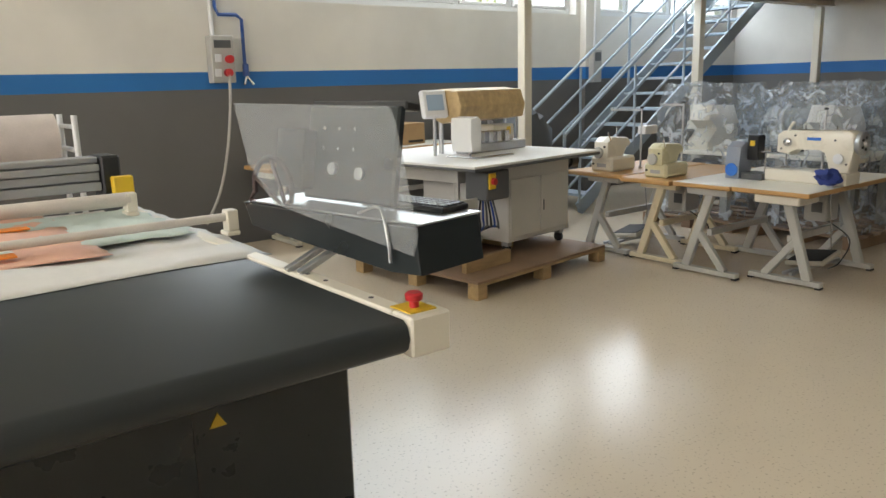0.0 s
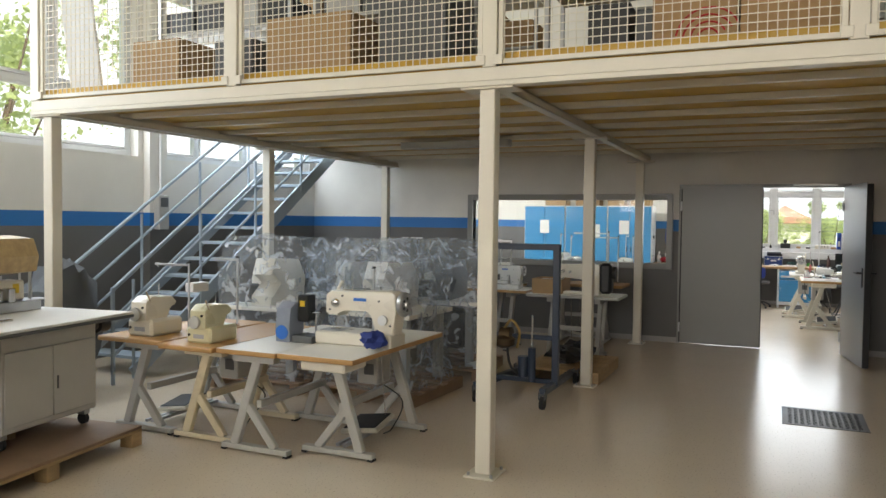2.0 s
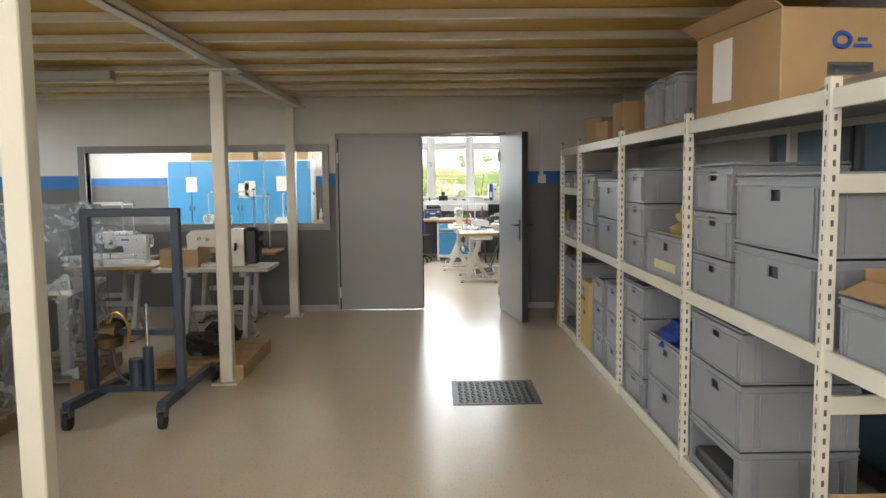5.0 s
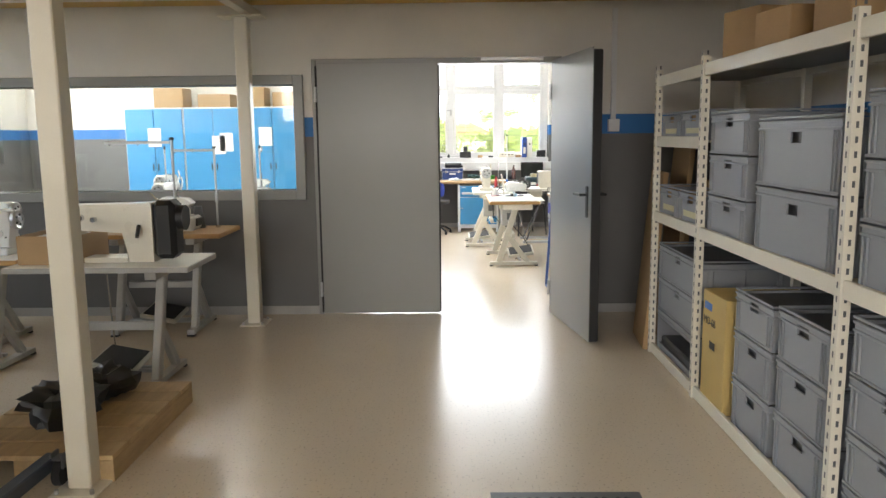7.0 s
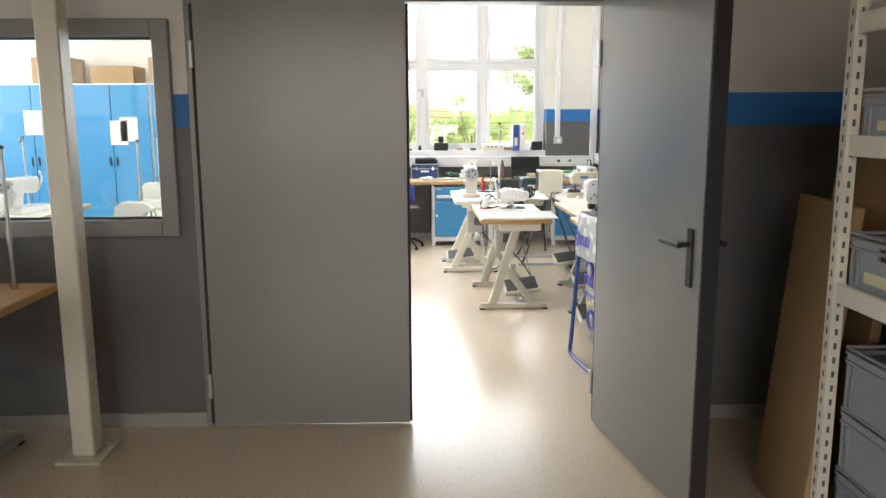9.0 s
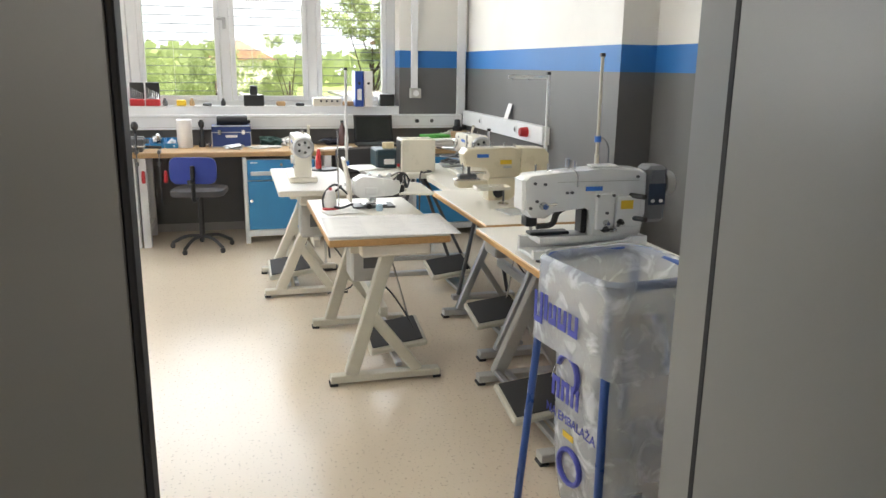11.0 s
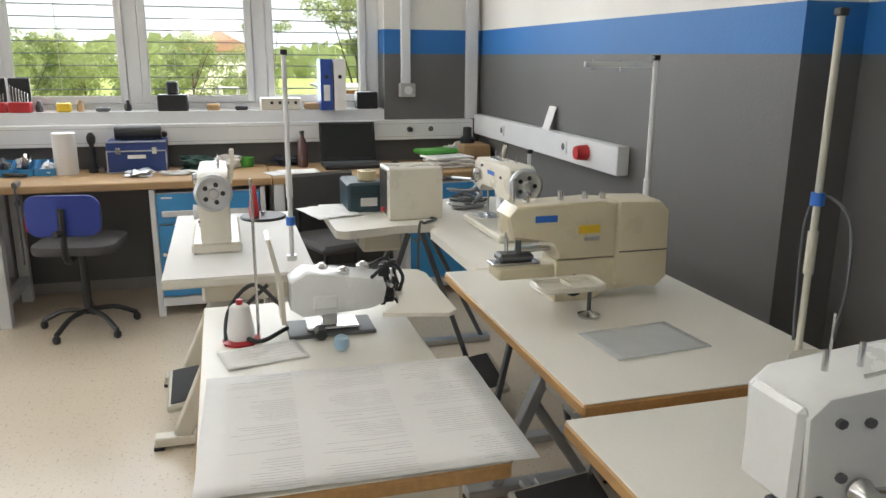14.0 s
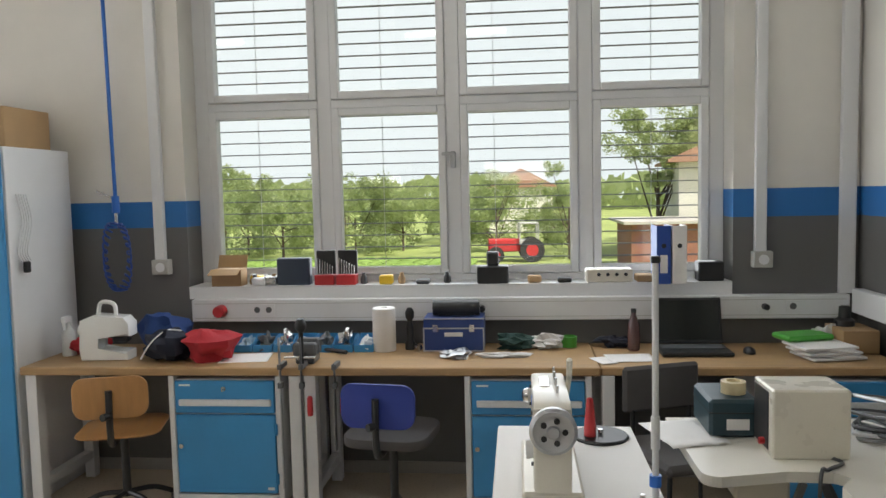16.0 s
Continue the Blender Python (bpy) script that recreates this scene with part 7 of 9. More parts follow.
# carton behind, stool, stand and table near the wall
ct = thing("carton", (5.05, 6.45, 0.86), "long flat brown carton behind the machine", "cardboard box", "", 4)
blocks("box_shell", CARDBOARD, ct, (0, 0, 0, 0.89, 0.4, 0.22), bev=0.006)
for k in range(3):
    blocks("print", BLACK, ct, (0.1 + 0.28 * k, -0.0015, 0.02, 0.3 + 0.28 * k, -0.0005, 0.045), bev=0)
sewing_table((5.25, 6.33), (1.1, 0.54), 0.86, label="wooden-topped table against the wall", group="tables by the wall", pedal=False, leg=GREYBODY, drawer=False)
sewing_table((4.02, 6.32), (1.2, 0.55), 0.76, label="sewing table with machine against the wall", group="tables by the wall", face=WOODEDGE, pedal=False)
overlocker((4.85, 6.60, 0.76), 180, MACHINEWHITE, 1.1, "white machine on the table by the wall")
thread_stand((4.92, 6.66, 0.76), 0.55, 0.2, 180, col=ALU, label="steel thread stand by the wall")
stl = thing("work_stool", (4.55, 5.55, 0), "dark blue work stool on a black star base", "stool")
bm = bmesh.new()
for k in range(5):
    a = radians(72 * k)
    tube(bm, [(0, 0, 0.10), (0.27 * math.cos(a), 0.27 * math.sin(a), 0.04)], 0.02)
part("star_base", bm, BLACK, stl, smooth=True)
rods("column", BLACK, stl, ((0, 0, 0.08), (0, 0, 0.5), 0.025))
blocks("seat", mat("navy_seat", (0.02, 0.03, 0.12), 0.7), stl, (-0.2, -0.2, 0.5, 0.2, 0.2, 0.57), bev=0.03)
blocks("backrest", mat("navy_back", (0.02, 0.03, 0.12), 0.7), stl, (-0.2, 0.2, 0.62, 0.2, 0.24, 0.85), bev=0.02)
rods("back_stem", BLACK, stl, ((0, 0.1, 0.49), (0, 0.25, 0.49), 0.012), ((0, 0.25, 0.49), (0, 0.245, 0.7), 0.012))
hp = thing("covered_heap", (6.75, 5.9, 0), "covered machine with grey and blue cloths", "covered machine")
bm = bmesh.new()
lump(bm, (0, 0, 0.55), (0.42, 0.35, 0.6), 9, 0.4, flat=0.0)
part("cover", bm, mat("grey_cover", (0.10, 0.11, 0.12), 0.8, bump=0.3), hp, smooth=True)

# ---- cloth cutting machine ----
cu = thing("cutting_machine", (-0.03, -0.18, 0.033), "conveyor cutting table with dark belt and cream rail", "cutting machine")
bm = bmesh.new()
prism(bm, [(1.735, 0.745), (1.715, 0.76), (1.705, 0.792), (1.715, 0.825), (1.735, 0.84), (4.4, 0.84), (4.4, 0.745)], -1.6, 2.168, 0)
part("belt", bm, BELT, cu, smooth=True)
blocks("side_rail", CREAM, cu, (2.172, 1.80, 0.74, 2.235, 4.4, 0.85), (2.172, 1.70, 0.735, 2.305, 1.80, 0.85), bev=0.006)
blocks("rail_cover", DARKGREY, cu, (2.10, 1.73, 0.76, 2.171, 1.78, 0.835), bev=0.002)
for y in (1.95, 2.22, 2.34):
    rods("rail_screw", BLACK, cu, ((2.205, y, 0.8495), (2.205, y, 0.852), 0.008), seg=10)
st = blocks("stop_plate", YELLOW, cu, (2.19, 1.73, 0.8502, 2.28, 1.83, 0.854), bev=0.001, label="yellow emergency stop plate")
bm = bmesh.new()
lathe(bm, [(0.014, 0.854), (0.014, 0.872), (0.024, 0.876), (0.026, 0.892), (0.02, 0.898), (0.004, 0.899)], pose(2.235, 1.775, 0))
part("stop_button", bm, REDPLASTIC, st, smooth=True)
blocks("base_cabinet", BLACKPAINT, cu, (-1.5, 2.23, -0.033, 2.28, 3.6, 0.568), bev=0.01)
blocks("under_frame", BLACK, cu, (-1.5, 2.30, 0.5685, 2.1, 4.3, 0.744), bev=0.003)
blocks("panel_gap", BLACK, cu, (1.735, 2.2275, -0.01, 1.742, 2.2295, 0.555), bev=0)
blocks("type_plate", PAPER, cu, (1.69, 2.2255, 0.537, 1.79, 2.2295, 0.566), bev=0.001)
bm = bmesh.new()
prism(bm, [(1.785, 0.462), (1.84, 0.462), (1.8125, 0.507)], 2.226, 2.2294, 1)
part("warning_label", bm, YELLOW, cu)
# paper and fabric on the belt
def draped(name, material, x0, x1, y0, y1, z, amp, seed, label, category, edge=0.05):
    t = thing(name, ((x0 + x1) / 2, (y0 + y1) / 2, z), label, category)
    bm = bmesh.new()
    n, k = 40, 26
    g = []
    for i in range(n + 1):
        row = []
        for j in range(k + 1):
            u, v = i / n, j / k
            x, y = (u - 0.5) * (x1 - x0), (v - 0.5) * (y1 - y0)
            e = noise.noise(Vector((u * 5, seed, v * 3)))
            if j == 0:
                y += edge * e
            if i == n:
                x += edge * noise.noise(Vector((v * 9, seed + 4, 0)))
            h = amp * (0.6 + noise.noise(Vector((u * 6, v * 5, seed))) + 0.6 * noise.noise(Vector((u * 16, v * 9, seed))))
            row.append(bm.verts.new((x, y, max(0.001, h) if 0 < j < k and 0 < i < n else 0.001)))
        g.append(row)
    for i in range(n):
        for j in range(k):
            bm.faces.new((g[i][j], g[i + 1][j], g[i + 1][j + 1], g[i][j + 1]))
    p = part("sheet", bm, material, t, smooth=True)
    so = p.modifiers.new("thickness", "SOLIDIFY")
    so.thickness = 0.0015
    return t


draped("underlay_paper", CLOTHWHITE, -1.6, 2.24, 2.56, 4.2, 0.876, 0.02, 2, "crumpled white paper on the cutting belt", "paper")
draped("fabric", CLOTHPEACH, -1.6, 1.75, 2.88, 4.1, 0.900, 0.014, 7, "peach fabric under pale tissue on the belt", "fabric")
draped("fabric", mat("pale_green_tissue", (0.52, 0.60, 0.56), 0.7, bump=0.2), 1.4, 2.15, 3.1, 4.0, 0.898, 0.014, 13, "pale green tissue at the fabric edge", "fabric")
for y, x1, z in ((3.06, 2.285, 0.955), (3.75, 2.07, 0.985)):
    r = thing("roller_bar", (x1, y, z), "pale grey roller bar across the cutting belt", "roller bar", "roller bars")
    rods("bar", mat("pale_tube", (0.62, 0.58, 0.53), 0.4), r, ((-3.6, 0.0, 0), (0, 0, 0), 0.018 if y < 3.2 else 0.034))
    blocks("end_bracket", CREAM, r, (-0.02, -0.03, -0.06, 0.03, 0.03, 0.03), bev=0.004)
    blocks("foot", CREAM, r, (-0.03, -0.04, -z + 0.876, 0.03, 0.04, -0.06), bev=0.004)
ot = thing("orange_tape", (1.15, 3.02, 0.921), "orange tape strip on the fabric", "tape strip")
blocks("strip", ORANGE, ot, (-0.35, -0.04, 0, 0.3, 0.04, 0.006), bev=0.001)
ot2 = thing("orange_tape", (1.35, 3.62, 0.921), "orange tape strip on the fabric", "tape strip")
blocks("strip", ORANGE, ot2, (-0.25, -0.04, 0, 0.25, 0.04, 0.006), bev=0.001)
ga = thing("cutting_gantry", (0.05, 4.15, 0.06), "aluminium cutting gantry with black end and yellow label", "gantry")
for z0, z1, d in ((0.94, 0.985, 0.09), (0.99, 1.035, 0.07), (1.04, 1.075, 0.09), (1.08, 1.11, 0.06)):
    blocks("profile", ALU, ga, (-1.6, -d, z0, 1.98, d, z1), bev=0.004)
blocks("end_housing", BLACK, ga, (1.985, -0.10, 0.92, 2.08, 0.12, 1.115), bev=0.01)
blocks("end_label", YELLOW, ga, (2.02, -0.16, 0.90, 2.12, -0.102, 1.01), bev=0.006)
blocks("carriage_foot", DARKGREY, ga, (1.99, -0.09, 0.814, 2.07, 0.1, 0.919), bev=0.004)
ro = thing("film_roll", (0.0, 5.1, 0.0), "large roll of pale tissue on a white rack", "fabric roll")
bm = bmesh.new()
rod(bm, (-1.6, 0, 1.22), (2.05, 0, 1.22), 0.15, 28)
part("roll", bm, mat("pale_tissue", (0.64, 0.57, 0.54), 0.6, bump=0.1), ro, smooth=True)
for y in (-0.18, 0.2):
    rods("rack_post", PVC, ro, ((2.13, y, 0), (2.13, y, 1.36), 0.018))
rods("rack_rail", PVC, ro, ((2.13, -0.18, 1.15), (2.13, 0.2, 1.15), 0.016), ((2.13, -0.18, 1.29), (2.13, 0.2, 1.29), 0.014), ((-1.6, -0.18, 1.08), (2.13, -0.18, 1.08), 0.014))

# ---- operator console on its arm ----
co = thing("control_console", (2.46, 1.73, 0.035), "black control console with clear shield on an arm", "control console", "", 100)
co.scale = (1, -1, 1)
# local x runs along the console away from the walker, local y towards the hall's back
for k in (0.0, 0.07):
    bars("arm_post", ALU, co, ((0.44 + k, -0.03, 0.945), (0.50 + k, -0.22, 0.848), 0.035, 0.02), bev=0.003)
bm = bmesh.new()
prism(bm, [(0, 0.90), (0.12, 0.895), (0.86, 0.965), (0.90, 1.05), (0.02, 1.045)], -0.15, 0.15, 1, 0.006)
part("tray_body", bm, BLACKPAINT, co)
blocks("tray_top", ALU, co, (0.0, -0.145, 1.051, 0.86, 0.145, 1.057), bev=0.002)
kb = thing("keyboard", (2.50, 1.80, 1.093), "black computer keyboard on the console tray", "keyboard", "", 100)
blocks("case", BLACK, kb, (0.0, -0.10, 0, 0.38, 0.03, 0.018), bev=0.004)
for r in range(4):
    for k in range(12):
        blocks("key", DARKGREY, kb, (0.012 + 0.03 * k, -0.092 + 0.028 * r, 0.0182, 0.036 + 0.03 * k, -0.07 + 0.028 * r, 0.024), bev=0.002)
bm = bmesh.new()
m = pose(0.24, -0.03, 1.07, -10, 0, 0)
box(bm, (0, 0.0, 0), (0.46, 0.035, 0.33), 0.008, m)
part("monitor", bm, BLACKPAINT, co, "black monitor back")
bm = bmesh.new()
box(bm, (-0.01, 0.02, 0.32), (0.47, 0.09, 0.35), 0.006, m)
part("monitor_visor", bm, BLACK, co)
bm = bmesh.new()
box(bm, (0.40, -0.06, 0.03), (0.56, -0.002, 0.24), 0.006, m)
hub = part("mount_block", bm, BLACK, co)
for u, v in ((0.16, 0.10), (0.30, 0.11)):
    bm = bmesh.new()
    rod(bm, m @ Vector((u, -0.012, v)), m @ Vector((u, 0.0, v)), 0.022, 14)
    part("mount_hole", bm, ALU, co, smooth=True)
for u in (0.2, 0.28, 0.36):
    for v in (0.18, 0.25):
        bm = bmesh.new()
        rod(bm, m @ Vector((u, -0.006, v)), m @ Vector((u, 0.0, v)), 0.006, 8)
        part("screw", bm, CHROME, co, smooth=True)
ac = bmesh.new()
prism(ac, [(0.02, 0.96), (0.0, 1.03), (0.08, 1.36), (0.10, 1.40), (0.90, 1.41), (0.84, 1.20), (0.70, 1.06)], -0.16, -0.154, 1)
part("clear_shield", ac, ACRYLIC, co, "large clear acrylic shield")
pts = [(0.74 + 0.11 * math.cos(a), -0.13, 1.11 + 0.11 * math.sin(a)) for a in (radians(a) for a in range(-10, 215, 15))]
pipe("bracket_wheel", mat("rust_brown_steel", (0.06, 0.035, 0.03), 0.5), co, pts + [(0.80, -0.13, 0.98), (0.88, -0.13, 1.06)], 0.010, 8, closed=True, label="brown rounded steel bracket")
rods("bracket_spoke", mat("rust_brown_steel_b", (0.06, 0.035, 0.03), 0.5), co, ((0.74, -0.13, 1.21), (0.66, -0.13, 1.03), 0.008), ((0.84, -0.13, 1.14), (0.66, -0.13, 1.03), 0.008))
pipe("cable", ALU, co, curve([(0.30, -0.12, 1.06), (0.18, -0.14, 1.09), (0.12, -0.165, 1.0), (0.11, -0.168, 0.93)]), 0.006)

# electrics and pipes on the north wall
eb = thing("switch_box", (3.87, NW, 1.75), "grey distribution box with red power sockets", "switch box")
blocks("case", GREYBODY, eb, (-0.11, -0.12, -0.21, 0.11, 0.0, 0.21), bev=0.008)
blocks("fuse_window", DARKGREY, eb, (-0.08, -0.126, 0.10, 0.08, -0.1205, 0.17), bev=0.003)
for x, z in ((0.05, 0.0), (0.03, -0.12)):
    rods("red_socket", REDPLASTIC, eb, ((x, -0.17, z), (x, -0.1195, z), 0.036), seg=16)
for x, z in ((-0.05, 0.01), (-0.06, -0.12)):
    blocks("socket", PVC, eb, (x - 0.03, -0.135, z - 0.035, x + 0.03, -0.1205, z + 0.035), bev=0.004)
pipe("cable", mat("pale_cable", (0.48, 0.47, 0.45), 0.5), eb, curve([(0.03, -0.16, -0.14), (0.03, -0.12, -0.4), (-0.02, -0.10, -0.8), (-0.12, -0.08, -1.2), (-0.28, -0.08, -1.50)]), 0.014)
rods("riser", PVC, eb, ((-0.05, -0.03, 0.21), (-0.05, -0.03, 0.62), 0.02))
ap = thing("air_pipe", (0, NW, 0), "blue compressed air pipe with a brass outlet", "air pipe")
pipe("pipe", TUBEBLUE, ap, [(3.86, -0.04, 3.6), (3.86, -0.04, 2.21), (3.89, -0.04, 2.15), (4.06, -0.04, 2.15), (4.11, -0.04, 2.11), (4.11, -0.04, 1.70)], 0.017)
rods("outlet", TUBEBLUE, ap, ((4.11, -0.05, 1.60), (4.11, -0.05, 1.71), 0.03))
rods("tap", CHROME, ap, ((4.11, -0.06, 1.60), (4.07, -0.09, 1.52), 0.012), ((4.11, -0.06, 1.60), (4.16, -0.09, 1.52), 0.012))
eb2 = thing("switch_box", (8.94, NW - 0.10, 1.68), "small grey switch box on the pillar", "switch box")
blocks("case", GREYBODY, eb2, (-0.08, -0.09, -0.24, 0.08, 0.0, 0.17), bev=0.006)
blocks("cover", DARKGREY, eb2, (-0.06, -0.096, 0.03, 0.06, -0.0905, 0.14), bev=0.003)
rods("riser", PVC, eb2, ((0.0, -0.03, 0.17), (0.0, -0.03, 2.6), 0.016))
lf = thing("tube_light", (9.78, 3.3, 2.445), "grey tube light fixture under the mezzanine", "ceiling light")
blocks("housing", GREYBODY, lf, (-0.06, -0.65, -0.05, 0.06, 0.65, 0.03), bev=0.008)
tr = structure(new("wall_duct"), "white cable duct on the partition wall", "duct")
blocks("channel", PVC, tr, (XD - 0.03, -1.27, 1.60, XD - 0.001, -1.23, 2.47), bev=0.003)
blocks("switch", PVC, tr, (XD - 0.04, -1.30, 1.50, XD - 0.001, -1.21, 1.60), bev=0.004)


# ---- machines wrapped in film on pallets ----
def wrapped(at, size, turn, seed, label, machine):
    w, d, h = size
    p = thing("pallet", (*at, 0), "low wooden pallet under a wrapped machine", "pallet", "pallets under wrapped machines", turn)
    for y in (-d / 2, -0.05, d / 2 - 0.1):
        blocks("runner", PLYWOOD, p, (-w / 2, y, 0, w / 2, y + 0.1, 0.09))
    for k in range(5):
        x = -w / 2 + (w - 0.1) * k / 4
        blocks("board", PLYWOOD, p, (x, -d / 2, 0.0905, x + 0.1, d / 2, 0.11))
    m = thing("wrapped_machine", (*at, 0.111), label, "wrapped machine", "machines wrapped in film", turn)
    blocks("stand", GREYBODY, m, (-w * 0.36, -d * 0.36, 0, -w * 0.28, -d * 0.28, 0.62), (w * 0.28, -d * 0.36, 0, w * 0.36, -d * 0.28, 0.62), (-w * 0.36, d * 0.28, 0, -w * 0.28, d * 0.36, 0.62), (w * 0.28, d * 0.28, 0, w * 0.36, d * 0.36, 0.62), bev=0.005)
    blocks("table", LAMINATE, m, (-w * 0.42, -d * 0.42, 0.62, w * 0.42, d * 0.42, 0.66), bev=0.005)
    blocks("motor", DARKGREY, m, (-w * 0.2, -d * 0.2, 0.15, w * 0.15, d * 0.15, 0.55), bev=0.03)
    bm = bmesh.new()
    prism(bm, [(-w * 0.33, 0.66), (w * 0.3, 0.66), (w * 0.33, 0.9), (w * 0.2, h - 0.22), (-w * 0.25, h - 0.20), (-w * 0.32, h - 0.35), (-w * 0.10, 0.86), (-w * 0.33, 0.75)], -0.11, 0.11, 1, 0.02)
    part("machine_head", bm, machine, m, smooth=True)
    for k in range(3):
        blocks("side_unit", [DARKGREY, MACHINE, BLACK][k], m, (-w * 0.3 + 0.22 * k, 0.13, 0.68, -w * 0.3 + 0.22 * k + 0.17, 0.28, 0.85 + 0.08 * k), bev=0.02)
    bm = bmesh.new()
    rings = []
    n = 64
    for zi in range(31):
        z = h * zi / 30
        k = 1.0 - 0.10 * math.sin(z / h * 3.1) * 0.6 - (0.16 * max(0, (z / h - 0.72) / 0.28) ** 2)
        ring = []
        for i in range(n):
            a = 2 * math.pi * i / n
            c, s = math.cos(a), math.sin(a)
            q = 1 / max(abs(c), abs(s)) ** 0.75
            fold = 0.07 * abs(noise.noise(Vector((c * 3 + z * 1.5, s * 3 - z * 2.2, z * 2 + seed)))) + 0.035 * abs(noise.noise(Vector((c * 8, s * 8, z * 9 + seed))))
            r = k * q * (1.03 + 0.05 * noise.noise(Vector((c * 2.2, s * 2.2, z * 4 + seed))) - fold)
            lift = 0.05 * noise.noise(Vector((c * 2, s * 2, seed))) if zi > 22 else 0
            ring.append(bm.verts.new((c * r * w * 0.47, s * r * d * 0.47, z + lift)))
        rings.append(ring)
    for a, b in zip(rings, rings[1:]):
        for i in range(n):
            j = (i + 1) % n
            bm.faces.new((a[i], a[j], b[j], b[i]))
    top = bm.verts.new((0, 0, h - 0.04))
    for i in range(n):
        bm.faces.new((rings[-1][i], rings[-1][(i + 1) % n], top))
    f = part("stretch_film", bm, PLASTIC_WRAP, m, "loose shiny stretch film")
    return m


wrapped((8.05, 4.40), (0.95, 1.0, 1.30), 4, 1, "machine wrapped in shiny clear stretch film", MACHINE)
wrapped((8.15, 3.22), (1.0, 1.0, 1.30), -3, 5, "tall machine wrapped in clear stretch film", MACHINEWHITE)
wrapped((9.35, 3.15), (0.95, 0.95, 1.28), 6, 9, "film-wrapped machine beside the trolley", DARKGREY)
wrapped((9.35, 4.3), (0.95, 0.95, 1.22), -4, 14, "film-wrapped machine in the second row", MACHINE)

# dark steel trolley
ty = thing("lifting_trolley", (8.08, 1.70, 0), "dark blue steel lifting trolley on castors", "trolley")
for y in (0.06, 0.66):
    bars("upright", NAVYSTEEL, ty, ((0.42, y, 0.13), (0.42, y, 1.37), 0.055, 0.06), bev=0.005)
    bars("leg", NAVYSTEEL, ty, ((0.02, y, 0.15), (1.22, y + (0.05 if y < 0.3 else -0.05), 0.10), 0.06, 0.06), bev=0.005)
    for x in (0.03, 1.18):
        w = blocks("caster_fork", DARKGREY, ty, (x - 0.035, y - 0.03, 0.085, x + 0.035, y - 0.02, 0.15), (x - 0.035, y + 0.02, 0.085, x + 0.035, y + 0.03, 0.15), (x - 0.035, y - 0.03, 0.12, x + 0.035, y + 0.03, 0.13), bev=0.002)
        rods("wheel", RUBBER, w, ((x, y - 0.018, 0.055), (x, y + 0.018, 0.055), 0.055), seg=18)
bars("crossbar", NAVYSTEEL, ty, ((0.42, 0.03, 1.36), (0.42, 0.69, 1.36), 0.06, 0.055), bev=0.005)
bars("crossbar", NAVYSTEEL, ty, ((0.42, 0.09, 0.55), (0.42, 0.63, 0.55), 0.05, 0.04), bev=0.004)
bars("crossbar", NAVYSTEEL, ty, ((0.42, 0.09, 0.16), (0.42, 0.63, 0.16), 0.05, 0.04), bev=0.004)
bm = bmesh.new()
rod(bm, (0.38, 0.46, 0.56), (0.38, 0.56, 0.56), 0.07, 20)
lathe(bm, [(0.03, 0.44), (0.09, 0.47), (0.095, 0.53), (0.04, 0.57)], pose(0.36, 0.52, 0))
part("brass_pump", bm, mat("dull_brass", (0.13, 0.09, 0.05), 0.45, metal=0.8), ty, smooth=True)
bm = bmesh.new()
rod(bm, (0.36, 0.26, 0.16), (0.36, 0.26, 0.46), 0.035, 14)
rod(bm, (0.36, 0.34, 0.2), (0.36, 0.34, 0.38), 0.05, 14)
part("blue_pump", bm, NAVYSTEEL, ty, smooth=True)
rods("piston", CHROME, ty, ((0.36, 0.26, 0.45), (0.36, 0.26, 0.75), 0.012))
pipe("hose", BLACK, ty, curve([(0.36, 0.5, 0.5), (0.32, 0.45, 0.3), (0.34, 0.36, 0.22), (0.36, 0.3, 0.3)]), 0.012)
pipe("hose", BRASS, ty, curve([(0.36, 0.52, 0.62), (0.34, 0.45, 0.70), (0.36, 0.38, 0.6), (0.36, 0.40, 0.45)]), 0.012)

# tables near the partition window
sewing_table((10.99, 1.58), (1.08, 0.54), 0.75, edge=GREYBODY, leg=GREYBODY, label="grey sewing table with heavy machine", group="tables by the partition", turn=90, drawer=False, pedal_y=0.0)
mh = thing("heavy_machine", (10.70, 1.76, 0.75), "pale grey heavy sewing machine with black motor", "sewing machine", "", 90)
bm = bmesh.new()
prism(bm, [(0.08, 0), (0.24, 0), (0.25, 0.19), (0.52, 0.21), (0.54, 0.13), (0.62, 0.13), (0.63, 0.30), (0.58, 0.345), (0.08, 0.355)], -0.07, 0.07, 1, 0.014)
part("arm", bm, MACHINE, mh, smooth=True)
blocks("bed", MACHINE, mh, (0.24, -0.07, 0, 0.70, 0.07, 0.03), bev=0.004)
blocks("motor", BLACK, mh, (-0.06, -0.08, 0.02, 0.075, 0.09, 0.37), bev=0.03)
rods("handwheel", BLACK, mh, ((-0.10, 0, 0.26), (-0.06, 0, 0.26), 0.075), seg=22)
rods("needle_bar", CHROME, mh, ((0.58, 0, 0.14), (0.58, 0, 0.03), 0.008))
rods("tension_dial", CHROME, mh, ((0.50, 0.07, 0.27), (0.50, 0.10, 0.27), 0.02), ((0.42, 0.07, 0.26), (0.42, 0.10, 0.26), 0.016))
rods("lever", BLACK, mh, ((0.16, 0.07, 0.22), (0.15, 0.13, 0.16), 0.012))
thread_stand((10.92, 1.80, 0.75), 0.72, 0.42, 90, col=ALU, label="steel thread stand with long guide arm")
cx = thing("carton", (10.76, 2.28, 0.75), "open brown carton with white paper", "cardboard box", "", 90)
